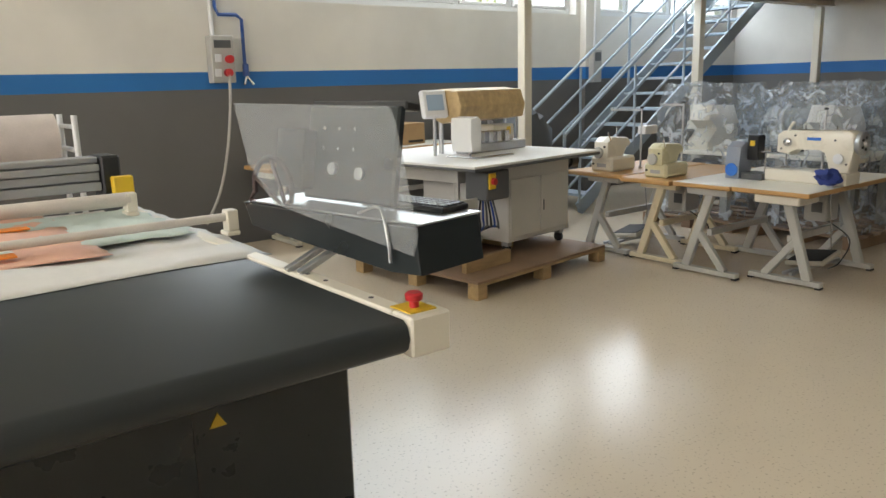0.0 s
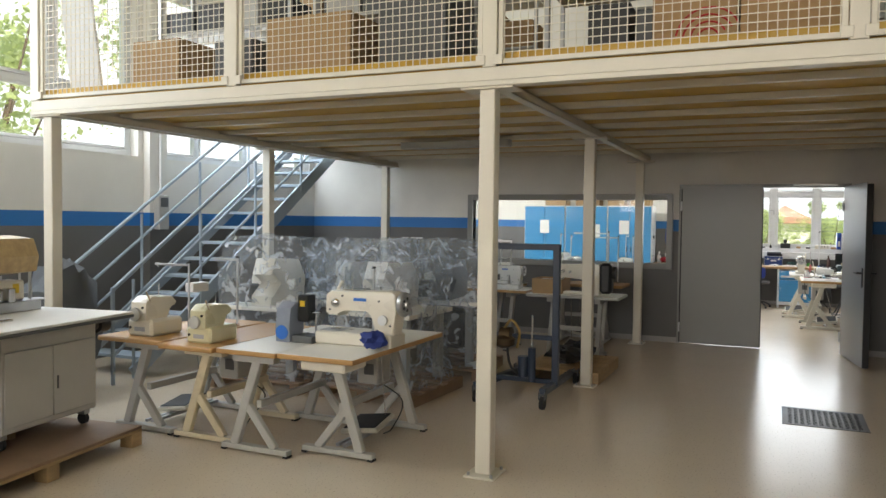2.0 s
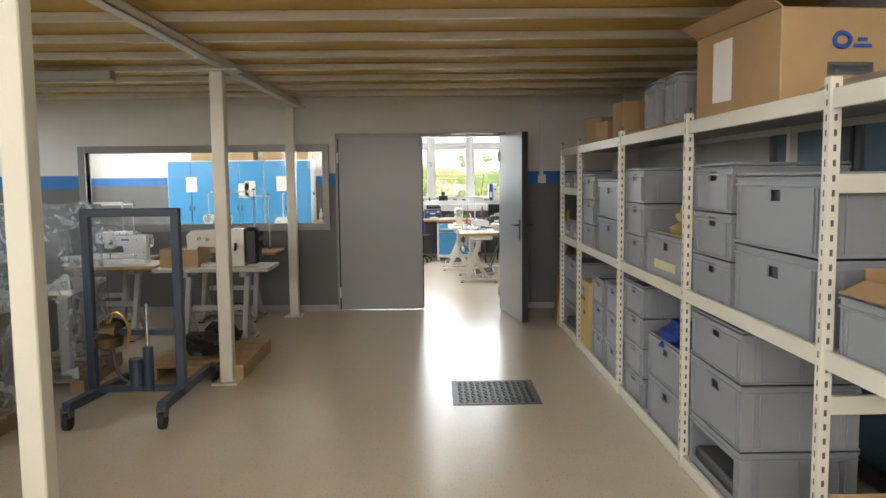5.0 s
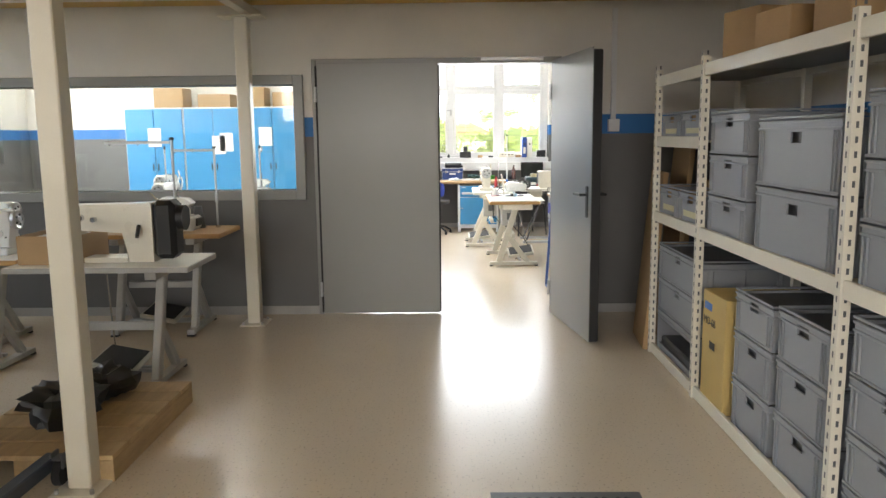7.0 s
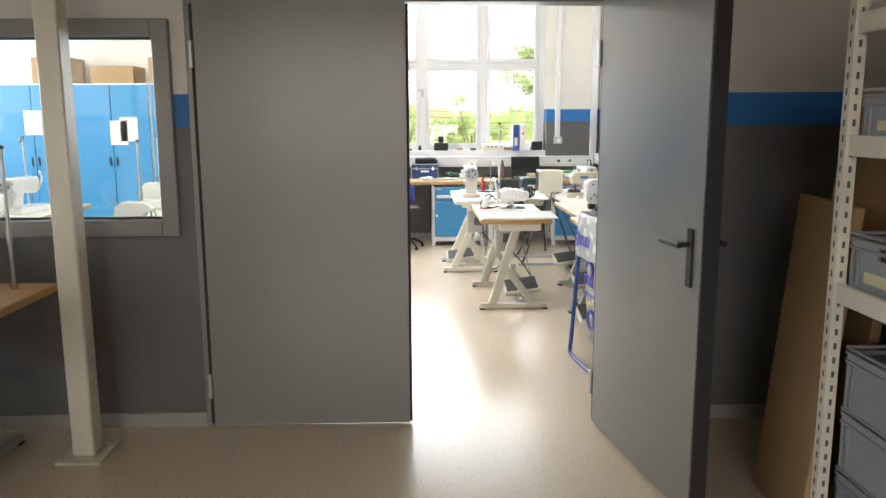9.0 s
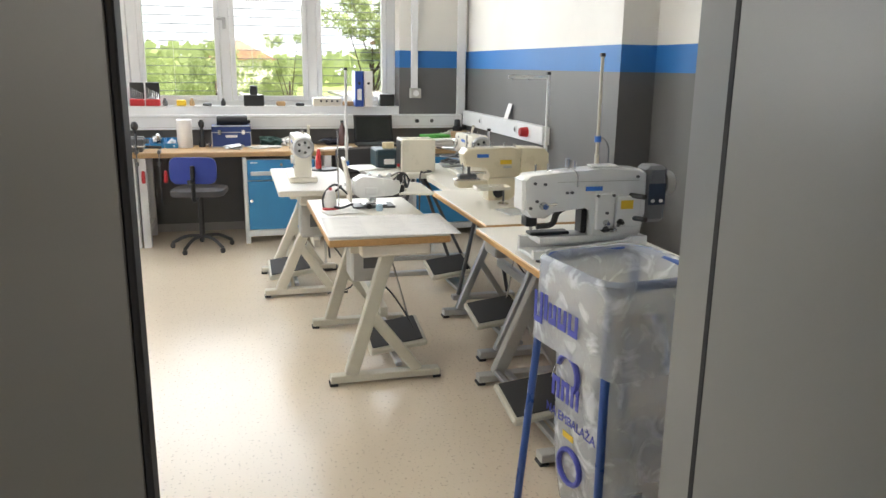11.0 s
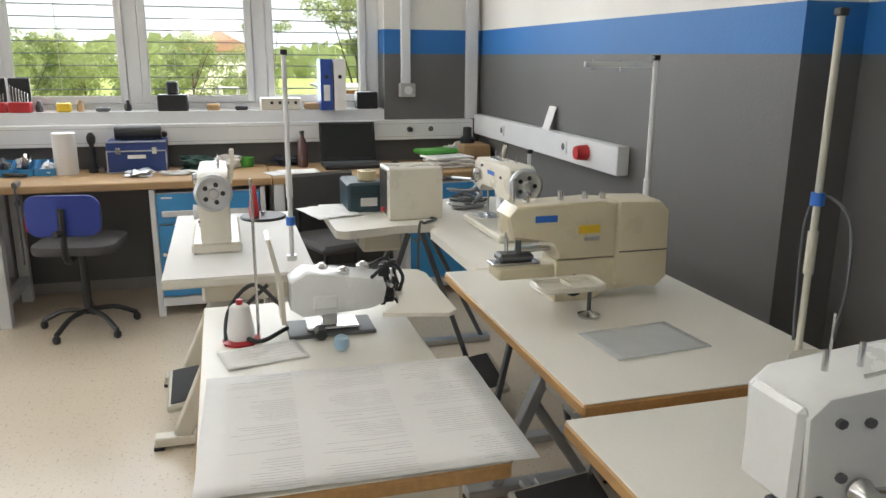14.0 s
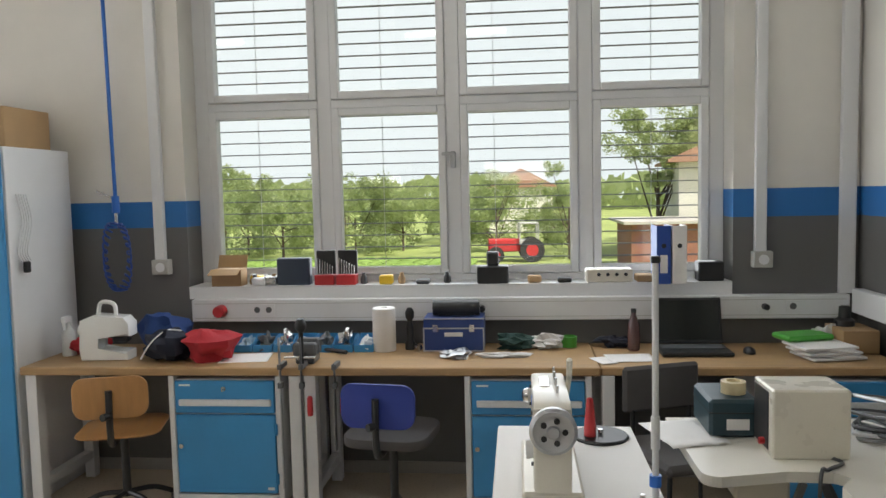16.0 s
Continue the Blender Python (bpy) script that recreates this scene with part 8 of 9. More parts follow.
blocks("box_shell", CARDBOARD, cx, (-0.02, -0.20, 0, 0.34, -0.195, 0.17), (-0.02, 0.195, 0, 0.34, 0.20, 0.17), (-0.02, -0.195, 0, -0.015, 0.195, 0.17), (0.335, -0.195, 0, 0.34, 0.195, 0.17), (-0.015, -0.195, 0, 0.335, 0.195, 0.004), bev=0)
blocks("paper", PAPER, cx, (0.0, -0.18, 0.005, 0.32, 0.18, 0.15), bev=0.01)
sewing_table((12.28, 1.78), (1.1, 0.56), 0.78, label="wooden table with an overlock machine", group="tables by the partition", turn=90, drawer=False, leg=GREYBODY, face=WOODEDGE)
overlocker((12.0, 2.05, 0.78), 90, MACHINEWHITE, 1.1, "white overlock machine with red and dark thread cones")
for k, m in enumerate((REDPLASTIC, NAVYSTEEL, DARKGREY)):
    t = thing("thread_cone", (12.12, 2.32 - 0.13 * k, 0.78), ["red", "dark blue", "grey"][k] + " thread cone on the table", "thread cone", "thread cones")
    bm = bmesh.new()
    lathe(bm, [(0.05, 0), (0.05, 0.02), (0.03, 0.17), (0.012, 0.175)])
    part("thread", bm, m, t, smooth=True)
thread_stand((12.15, 1.92, 0.78), 0.62, 0.34, 90, col=ALU, label="steel thread stand by the partition")
for i, (x, y) in enumerate(((11.3, 2.75), (10.9, 4.0), (11.9, 3.1), (11.9, 4.3))):
    sewing_table((x, y), (1.05, 0.55), 0.75, label="sewing table with machine stored by the partition", group="tables by the partition", turn=90, drawer=False, leg=GREYBODY, pedal=i < 2)
    (overlocker if i % 2 else lockstitch)((x - 0.28, y + 0.55, 0.75), 90 if i % 2 else -90, MACHINE if i % 2 else MACHINEWHITE, 0.95, "cream machine stored by the partition")
    thread_stand((x - 0.1, y + 0.35, 0.75), 0.6, 0.3, 100, col=ALU, label="steel thread stand by the partition")
# small pallet with black bags
sp2 = thing("pallet", (9.28, 1.54, 0), "small pine pallet beside the column", "pallet")
for k in range(6):
    blocks("board", PALLETWOOD, sp2, (0.0 + 0.171 * k, 0, 0.10, 0.158 + 0.171 * k, 0.78, 0.122), bev=0.002)
for y in (0, 0.34, 0.68):
    blocks("runner", PALLETWOOD, sp2, (0, y, 0, 1.013, y + 0.1, 0.0995))
for i, (x, y, r) in enumerate(((0.45, 0.45, (0.20, 0.18, 0.10)), (0.78, 0.38, (0.14, 0.13, 0.09)))):
    t = thing("black_bag", (9.28 + x, 1.54 + y, 0.1225), "crumpled black bag on the pallet", "bag", "black bags")
    bm = bmesh.new()
    lump(bm, (0, 0, r[2] * 0.8), r, 30 + i, 0.8, flat=0.0)
    part("bag", bm, BLACK, t, smooth=True)
# floor grate
fg = thing("floor_grate", (8.53, -0.71, 0), "black cast-iron floor cover set in the floor", "floor grate")
blocks("frame", DARKGREY, fg, (0, 0, 0, 0.63, 0.62, 0.004), bev=0.001)
me = None
for i in range(12):
    for j in range(12):
        if me is None:
            bm = bmesh.new()
            box(bm, (-0.016, -0.007, 0.0), (0.016, 0.007, 0.004), 0.0015)
            o = part("stud", bm, BLACK, fg)
            me = o.data
        else:
            o = new("stud", me)
            o.parent = fg
        o.matrix_local = pose(0.06 + 0.046 * i, 0.06 + 0.0455 * j, 0.0042, 0, 0, 45 if (i + j) % 2 else -45)

# ---- storage rack with crates ----
RF, RB = -1.28, -1.86
PX = [5.0, 5.93, 7.36, 8.78, 10.33, 11.25]
rk = thing("storage_rack", (0, 0, 0), "cream boltless storage rack with punched posts", "storage rack")
for x in PX:
    for y in (RF - 0.04, RB):
        bm = bmesh.new()
        box(bm, (x - 0.02, y, 0), (x + 0.02, y + 0.004, 1.885), 0)
        box(bm, (x - 0.02, y + 0.036, 0), (x + 0.02, y + 0.04, 1.885), 0)
        box(bm, (x - 0.02, y + 0.004, 0), (x - 0.016, y + 0.036, 1.885), 0)
        p = part("post", bm, CREAM, rk)
        if y > -1.5:
            bm = bmesh.new()
            for k in range(38):
                z = 0.04 + 0.05 * k
                box(bm, (x - 0.004, y + 0.0402, z), (x + 0.004, y + 0.0412, z + 0.022), 0)
                box(bm, (x - 0.0212, y + 0.014, z), (x - 0.0202, y + 0.024, z + 0.022), 0)
            part("slot_row", bm, DARKGREY, p)
LEVELS = (0.05, 0.95, 1.825)
for i, (a, b) in enumerate(zip(PX, PX[1:])):
    for z in LEVELS + ((1.44,) if i == 4 else ()):
        for y in (RF - 0.03, RB + 0.012):
            blocks("shelf_beam", CREAM, rk, (a + 0.021, y, z - 0.045, b - 0.021, y + 0.022, z + 0.022), bev=0.003)
        blocks("shelf", CREAM if z < 1.8 else GREYBODY, rk, (a + 0.021, RB + 0.036, z - 0.012, b - 0.021, RF - 0.032, z), bev=0.002)
for z in (0.05, 0.74, 1.50):
    blocks("end_bar", CREAM, rk, (PX[0] - 0.018, RB + 0.042, z, PX[0] + 0.0, RF - 0.042, z + 0.075), bev=0.003)
    blocks("end_bar", CREAM, rk, (PX[1] - 0.010, RB + 0.042, z, PX[1] + 0.010, RF - 0.042, z + 0.065), bev=0.003)

GC = "grey stacking crates on the rack"


def crate(x0, x1, z, h, depth=0.54, y1=RF - 0.035, label="grey plastic stacking crate with hand hole", hole=True, tag=False, opening=False, turn=0.0, group=GC):
    """A ribbed stacking crate; its short hand-hole end looks to the aisle (+y)."""
    w = x1 - x0
    c = thing("stacking_crate", ((x0 + x1) / 2, y1, z), label, "crate", group, turn)
    t = 0.008
    bm = bmesh.new()
    box(bm, (-w / 2 + 0.006, -depth + 0.006, 0), (w / 2 - 0.006, -0.006, 0.008), 0)
    box(bm, (-w / 2 + 0.006, -depth + 0.006, 0.008), (-w / 2 + 0.006 + t, -0.006, h - 0.03), 0)
    box(bm, (w / 2 - 0.006 - t, -depth + 0.006, 0.008), (w / 2 - 0.006, -0.006, h - 0.03), 0)
    box(bm, (-w / 2 + 0.006 + t, -depth + 0.006, 0.008), (w / 2 - 0.006 - t, -depth + 0.006 + t, h - 0.03), 0)
    if hole:
        za, zb, q = h * 0.62, h * 0.62 + min(0.045, h * 0.2), 0.05
        if opening:
            za, zb, q = 0.05, h * 0.75, w / 2 - 0.05
        box(bm, (-w / 2 + 0.006 + t, -0.006 - t, 0.008), (w / 2 - 0.006 - t, -0.006, za), 0)
        box(bm, (-w / 2 + 0.006 + t, -0.006 - t, zb), (w / 2 - 0.006 - t, -0.006, h - 0.03), 0)
        box(bm, (-w / 2 + 0.006 + t, -0.006 - t, za), (-q, -0.006, zb), 0)
        box(bm, (q, -0.006 - t, za), (w / 2 - 0.006 - t, -0.006, zb), 0)
    else:
        box(bm, (-w / 2 + 0.006 + t, -0.006 - t, 0.008), (w / 2 - 0.006 - t, -0.006, h - 0.03), 0)
    part("shell", bm, CRATEGREY, c)
    bm = bmesh.new()
    for zz, e in ((h - 0.03, 0.012), (h - 0.058, 0.006), (h - 0.012, 0.004)):
        for b in ((-w / 2 - 0.0, -depth, w / 2, -depth + 0.006 + e), (-w / 2, -0.006 - 0.004, w / 2, 0.0), (-w / 2, -depth + 0.006 + e, -w / 2 + 0.012, -0.010), (w / 2 - 0.012, -depth + 0.006 + e, w / 2, -0.010)):
            box(bm, (b[0], b[1], zz), (b[2], b[3], zz + 0.010), 0.002)
    part("rim", bm, CRATEGREY, c)
    bm = bmesh.new()
    for x in (-w / 2 + 0.03, -w / 2 + 0.055, w / 2 - 0.055, w / 2 - 0.03):
        box(bm, (x - 0.003, -0.006, 0.01), (x + 0.003, 0.002, h - 0.06), 0.001)
    for y in (-0.06, -0.09, -depth * 0.5, -depth + 0.09, -depth + 0.06):
        for s in (-1, 1):
            box(bm, (s * (w / 2 - 0.006), y - 0.003, 0.01), (s * (w / 2 + 0.002), y + 0.003, h - 0.06), 0.001)
    part("ribbing", bm, CRATEGREY, c)
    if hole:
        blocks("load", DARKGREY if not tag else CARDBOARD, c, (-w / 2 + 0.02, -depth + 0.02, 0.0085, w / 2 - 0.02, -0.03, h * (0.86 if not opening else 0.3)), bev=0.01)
    if tag:
        blocks("paper_tag", mat("pale_yellow_tag", (0.70, 0.66, 0.42), 0.7), c, (-w * 0.28, -0.0055, h * 0.22, w * 0.28, -0.003, h * 0.40), bev=0.0005)
    return c


def stack(x0, x1, z, hs, **kw):
    for h in hs:
        crate(x0, x1, z, h, **kw)
        z += h - 0.006
    return z


S0, S1, S2, S3 = 0.051, 0.951, 1.826, 1.441
# bay with the tool tray
crate(5.44, 5.88, S1, 0.23, 0.56, label="grey crate with an open carton in it", hole=False)
oc = thing("open_carton", (5.65, -1.60, S1 + 0.009), "open brown carton lying in a grey crate", "cardboard box")
blocks("box_shell", CARDBOARD, oc, (-0.16, -0.24, 0, -0.155, 0.24, 0.26), (0.15, -0.24, 0, 0.155, 0.24, 0.30), (-0.155, -0.24, 0, 0.15, -0.235, 0.26), (-0.155, 0.235, 0, 0.15, 0.24, 0.26), bev=0)
bm = bmesh.new()
box(bm, (-0.10, -0.24, 0), (0, 0.24, 0.004), 0, pose(-0.16, 0, 0.26, 0, 58, 0))
box(bm, (-0.15, 0, 0), (0.15, 0.09, 0.004), 0, pose(0, 0.24, 0.26, -25, 0, 0))
part("flap", bm, CARDBOARD, oc)
tm = thing("rubber_mat", (5.18, -1.58, S1), "black rubber mat on the shelf", "mat")
blocks("sheet", RUBBER, tm, (-0.18, -0.24, 0.001, 0.20, 0.26, 0.008), bev=0.002)
sl = thing("spirit_level", (5.1, -1.36, S1 + 0.009), "yellow spirit level lying on the mat", "spirit level", "", -80)
blocks("body", YELLOW, sl, (-0.04, -0.012, 0, 0.46, 0.012, 0.05), bev=0.003)
rods("vial", GREEN, sl, ((0.20, -0.0125, 0.035), (0.24, -0.0125, 0.035), 0.008))
cbl = thing("cable_heap", (5.12, -1.55, S1 + 0.009), "tangle of black cable and grey tools", "cables")
for k in range(4):
    r = random.Random(k)
    pipe("cable", [BLACK, DARKGREY][k % 2], cbl, curve([(r.uniform(-0.1, 0.1), r.uniform(-0.2, 0.15), 0.012 + 0.006 * k) for _ in range(7)]), 0.006)
rods("tool", CHROME, cbl, ((-0.05, -0.15, 0.03), (0.02, 0.05, 0.03), 0.006))
bp = thing("black_board", (5.43, -1.6, S2), "flat black panel on the top shelf", "panel")
blocks("sheet", BLACK, bp, (-0.35, -0.23, 0.001, 0.05, 0.20, 0.025), bev=0.005)
gp = thing("grey_panel", (5.96, -1.42, S2), "tilted grey sheet-metal panel on the top shelf", "panel")
bm = bmesh.new()
box(bm, (-0.35, -0.16, 0), (0.45, 0.0, 0.012), 0.002, pose(0, 0.02, 0.002, -32, 0, 0))
part("sheet", bm, ALU, gp)
# cartons and coils on the floor shelf
c1 = thing("open_carton", (5.67, -1.55, S0), "open brown carton with a printed label and tools", "cardboard box")
blocks("box_shell", CARDBOARD, c1, (-0.17, -0.24, 0, -0.165, 0.24, 0.27), (0.165, -0.24, 0, 0.17, 0.24, 0.27), (-0.165, -0.24, 0, 0.165, -0.235, 0.27), (-0.165, 0.235, 0, 0.165, 0.24, 0.27), (-0.165, -0.235, 0, 0.165, 0.235, 0.004), bev=0)
bm = bmesh.new()
box(bm, (-0.17, 0, 0), (0.17, 0.16, 0.004), 0, pose(0, 0.24, 0.27, -55, 0, 0))
box(bm, (0, -0.24, 0), (0.004, 0.24, 0.16), 0, pose(0.17, 0, 0.27, 0, 15, 0))
part("flap", bm, CARDBOARD, c1)
lb = blocks("label_sheet", PAPER, c1, (-0.1725, -0.02, 0.10, -0.1705, 0.16, 0.24), bev=0.0003)
writing("label_text", "GEFERTIGT", 0.028, pose(-0.173, 0.07, 0.185, 90, 0, -90), BLACK, lb)
writing("label_text", "NEST 1", 0.028, pose(-0.173, 0.07, 0.145, 90, 0, -90), BLACK, lb)
t = thing("small_carton", (5.7, -1.52, S0 + 0.18), "small brown carton inside the larger one", "cardboard box", "", 10)
blocks("box_shell", CARDBOARD, t, (-0.09, -0.13, 0, 0.09, 0.13, 0.13), bev=0.003)
t = thing("tool_heap", (5.7, -1.72, S0 + 0.16), "black tools and cable in the carton", "tools")
bm = bmesh.new()
lump(bm, (0, 0, 0.1), (0.12, 0.11, 0.12), 44, 0.9, flat=0.0)
part("lump", bm, BLACK, t)
pipe("cable", BLACK, t, curve([(-0.08, 0.1, 0.1), (-0.14, 0.16, 0.25), (-0.05, 0.12, 0.32), (0.02, 0.05, 0.2)]), 0.006)
for nm, x, y, r, m, lb2 in (("black_casting", 5.29, -1.46, (0.15, 0.13, 0.15), BLACK, "black plastic machine part with yellow patch"), ("dark_bag", 5.35, -1.74, (0.15, 0.1, 0.2), DARKGREY, "dark bag of parts")):
    t = thing(nm, (x, y, S0), lb2, "machine part")
    bm = bmesh.new()
    lump(bm, (0, 0, r[2] * 0.85), r, 50 + int(x * 10), 0.5, flat=0.0)
    part("body", bm, m, t, smooth=True)
ho = thing("hose_coil", (5.08, -1.62, S0), "coil of clear plastic hose in film", "hose coil")
bm = bmesh.new()
pts = []
for k in range(330):
    a = 2 * math.pi * k / 30
    r = 0.15 + 0.03 * math.sin(k * 0.37)
    pts.append((0.05 * math.sin(k * 0.21) + 0.02, r * math.cos(a), 0.21 + r * math.sin(a)))
tube(bm, pts, 0.012, 6)
part("hose", bm, mat("clear_hose", (0.55, 0.56, 0.54), 0.2, clear=0.4), ho, smooth=True)
bm = bmesh.new()
lump(bm, (0, 0, 0.215), (0.11, 0.21, 0.215), 61, 0.25, seg=14, flat=0.0)
part("film", bm, clear("thin_film", (0.95, 0.95, 0.95), 0.15, 0.82, 1.0, 14.0, 0.8), ho)

# bay 2
stack(6.81, 7.32, S1, (0.235, 0.225, 0.225))
z = stack(6.01, 6.77, S1, (0.33, 0.30), label="large grey stacking crate with hand hole")
stack(6.65, 7.32, S0, (0.30,), opening=True, label="grey crate with an open front")
stack(6.65, 7.32, S0 + 0.294, (0.31, 0.235), label="large grey stacking crate with hand hole")
bx = thing("large_carton", (6.81, -1.60, S2), "large brown carton with a blue printed mark", "cardboard box", "", 6)
blocks("box_shell", CARDBOARD, bx, (-0.30, -0.24, 0.004, 0.46, 0.26, 0.41), bev=0.006)
bm = bmesh.new()
box(bm, (-0.3, 0, 0), (0.46, 0.10, 0.005), 0, pose(0, 0.26, 0.41, 28, 0, 0))
box(bm, (0, -0.24, 0), (0.20, 0.26, 0.005), 0, pose(0.46, 0, 0.41, 0, -12, 0))
part("flap", bm, CARDBOARD, bx)
pipe("blue_mark", DEEPBLUE, bx, [(-0.302, 0.0 + 0.035 * math.cos(a), 0.28 + 0.028 * math.sin(a)) for a in (2 * math.pi * k / 20 for k in range(20))], 0.010, 6, closed=True)
blocks("blue_mark", DEEPBLUE, bx, (-0.3035, -0.13, 0.25, -0.3005, -0.05, 0.265), (-0.3035, -0.11, 0.275, -0.3005, -0.07, 0.29), bev=0)
for k in range(3):
    blocks("print_line", DARKGREY, bx, (-0.3025, -0.14, 0.14 + 0.014 * k, -0.3005, 0.06, 0.165 + 0.014 * k), bev=0)
blocks("white_label", PAPER, bx, (0.10, 0.2605, 0.08, 0.28, 0.2625, 0.36), bev=0.0003)
# bay 3
stack(8.25, 8.73, S1, (0.24, 0.22, 0.22))
stack(7.44, 8.17, S1, (0.29,), label="grey crate holding yellow paper", tag=True)
yp = thing("yellow_paper", (7.9, -1.50, S1 + 0.25), "crumpled yellow paper sticking out of a crate", "paper")
bm = bmesh.new()
lump(bm, (0, 0, 0.05), (0.10, 0.10, 0.10), 71, 0.8)
part("paper", bm, mat("yellow_sheet", (0.66, 0.55, 0.22), 0.7), yp)
stack(8.23, 8.73, S0, (0.21, 0.205, 0.205, 0.205))
stack(7.44, 8.11, S0, (0.30, 0.26))
bl2 = thing("blue_cloth", (7.8, -1.5, S0 + 0.50), "crumpled blue cloth in a crate", "cloth")
bm = bmesh.new()
lump(bm, (0, 0, 0.06), (0.2, 0.16, 0.10), 73, 0.7)
part("cloth", bm, mat("royal_blue_cloth", (0.02, 0.05, 0.28), 0.8, bump=0.3), bl2, smooth=True)
for x, w in ((8.06, 0.30), (7.68, 0.24)):
    c = crate(x, x + w, S2 + 0.05, 0.27, 0.4, y1=RF - 0.06, hole=False, label="grey crate on its side on the top shelf", group="crates on the top shelf")
fl = thing("flat_cartons", (8.0, -1.55, S2), "flat pale cartons on the top shelf", "cardboard box")
blocks("carton", CARDBOARD, fl, (-0.55, -0.2, 0.001, 0.70, 0.22, 0.045), bev=0.003)
# bay 4
stack(9.74, 10.27, S1, (0.22, 0.22, 0.21))
stack(8.89, 9.63, S1, (0.31, 0.29))
stack(8.88, 9.32, S0, (0.26, 0.24, 0.22))
stack(9.37, 9.81, S0, (0.26, 0.24, 0.20))
yc = thing("yellow_carton", (10.08, -1.56, S0), "tall yellow-brown product carton", "cardboard box")
blocks("box_shell", mat("yellow_card", (0.55, 0.40, 0.15), 0.6, var=0.08), yc, (-0.20, -0.22, 0.001, 0.14, 0.26, 0.60), bev=0.004)
blocks("handle_hole", BLACK, yc, (-0.06, 0.2605, 0.30, 0.02, 0.2615, 0.34), bev=0)
blocks("blue_mark", BINBLUE, yc, (0.0, 0.2605, 0.50, 0.11, 0.262, 0.54), bev=0)
writing("type_text", "MO-68", 0.06, pose(0.03, 0.2615, 0.44, 90, 0, 180), BLACK, yc)
for i, x in enumerate((9.05, 9.6, 10.0)):
    t = thing("carton", (x, -1.5, S2), "brown carton with loose film on the top shelf", "cardboard box", "cartons on the top shelf", 8 * i)
    blocks("box_shell", CARDBOARD, t, (-0.14, -0.17, 0.001, 0.14, 0.17, (0.28, 0.18, 0.24)[i]), bev=0.004)
# end bay with two extra levels of small tagged crates
for z, hh in ((S1, 0.20), (S3, 0.17)):
    for a in (10.38, 10.81):
        crate(a, a + 0.41, z, hh, tag=True, label="small grey crate with a pale paper tag")
stack(10.38, 11.19, S0, (0.29,), opening=True, label="grey crate with an open front")
stack(10.38, 11.19, S0 + 0.285, (0.22, 0.22))
t = thing("wood_offcuts", (10.59, -1.5, S1 + 0.17), "pale wooden offcuts sticking out of a crate", "wood")
bars("offcut", PALLETWOOD, t, ((-0.1, 0.0, 0.0), (0.06, 0.1, 0.10), 0.03, 0.02), ((0, -0.05, 0), (0.12, 0.1, 0.08), 0.03, 0.02))
# flat cartons leaning beside the rack
for i, (x, y, h, w) in enumerate(((11.50, -1.30, 1.22, 0.46), (11.56, -1.47, 1.62, 0.42), (11.90, -1.60, 0.95, 0.4))):
    t = thing("flat_carton", (x, y, 0), "flat brown cardboard sheet leaning behind the door", "cardboard", "leaning cardboard sheets", -5 + 4 * i)
    bm = bmesh.new()
    box(bm, (-w / 2, 0, 0), (w / 2, 0.035, h), 0.003, pose(0, 0, 0.005, 5, 0, 0))
    part("sheet", bm, CARDBOARD, t)
# glazed panels standing behind the rack
for i, x in enumerate((6.85, 7.85)):
    t = thing("glazed_panel", (x, YS + 0.03, 0), "grey framed panel with pale blue glass", "glazed panel", "glazed panels behind the rack")
    blocks("frame", DARKGREY, t, (-0.48, 0, 0, -0.42, 0.05, 2.35), (0.42, 0, 0, 0.48, 0.05, 2.35), (-0.42, 0, 2.27, 0.42, 0.05, 2.35), (-0.42, 0, 0, 0.42, 0.05, 0.1), (-0.42, 0, 1.3, 0.42, 0.05, 1.36), bev=0.003)
    blocks("glass", mat("pale_blue_glass", (0.16, 0.26, 0.33), 0.2), t, (-0.42, 0.015, 1.36, 0.42, 0.03, 2.27), (-0.42, 0.015, 0.1, 0.42, 0.03, 1.3), bev=0)

# ---- on the mezzanine ----
TAPE = mat("clear_brown_tape", (0.46, 0.33, 0.18), 0.3)
MZ = 2.611
for i, (y0, y1, h, m, lb2) in enumerate(((0.22, 0.68, 0.52, CARDBOARD, "pale printed carton with red rings"), (-0.34, 0.20, 0.62, CARDBOARD, "large brown carton"), (-1.62, -0.82, 0.30, CARDBOARD, "long low brown carton"), (2.72, 3.42, 0.42, CARDBOARD, "brown carton with printed side"), (4.25, 4.72, 0.36, CARDBOARD, "small brown carton"), (3.55, 3.9, 0.3, DARKGREY, "dark grey box"), (2.0, 2.5, 0.55, DARKGREY, "dark storage box"))):
    t = thing("carton", (6.78, (y0 + y1) / 2, MZ), lb2 + " on the mezzanine", "cardboard box", "boxes on the mezzanine")
    w = (y1 - y0) / 2
    blocks("box_shell", m, t, (-0.25, -w, 0, 0.25, w, h), bev=0.004)
    if m is CARDBOARD:
        blocks("tape", TAPE, t, (-0.252, -0.025, h - 0.07, 0.20, 0.025, h + 0.0015), bev=0.0005)
        blocks("flap_seam", DARKGREY, t, (-0.24, -w + 0.004, h + 0.0002, 0.24, -w + 0.007, h + 0.0008), bev=0)
    if i == 0:
        for r in (0.06, 0.10, 0.14, 0.18):
            pipe("red_ring", REDPLASTIC, t, [(-0.251, -0.08 + r * math.cos(a), 0.02 + r * math.sin(a)) for a in (radians(a) for a in range(10, 165, 12))], 0.005, 5)
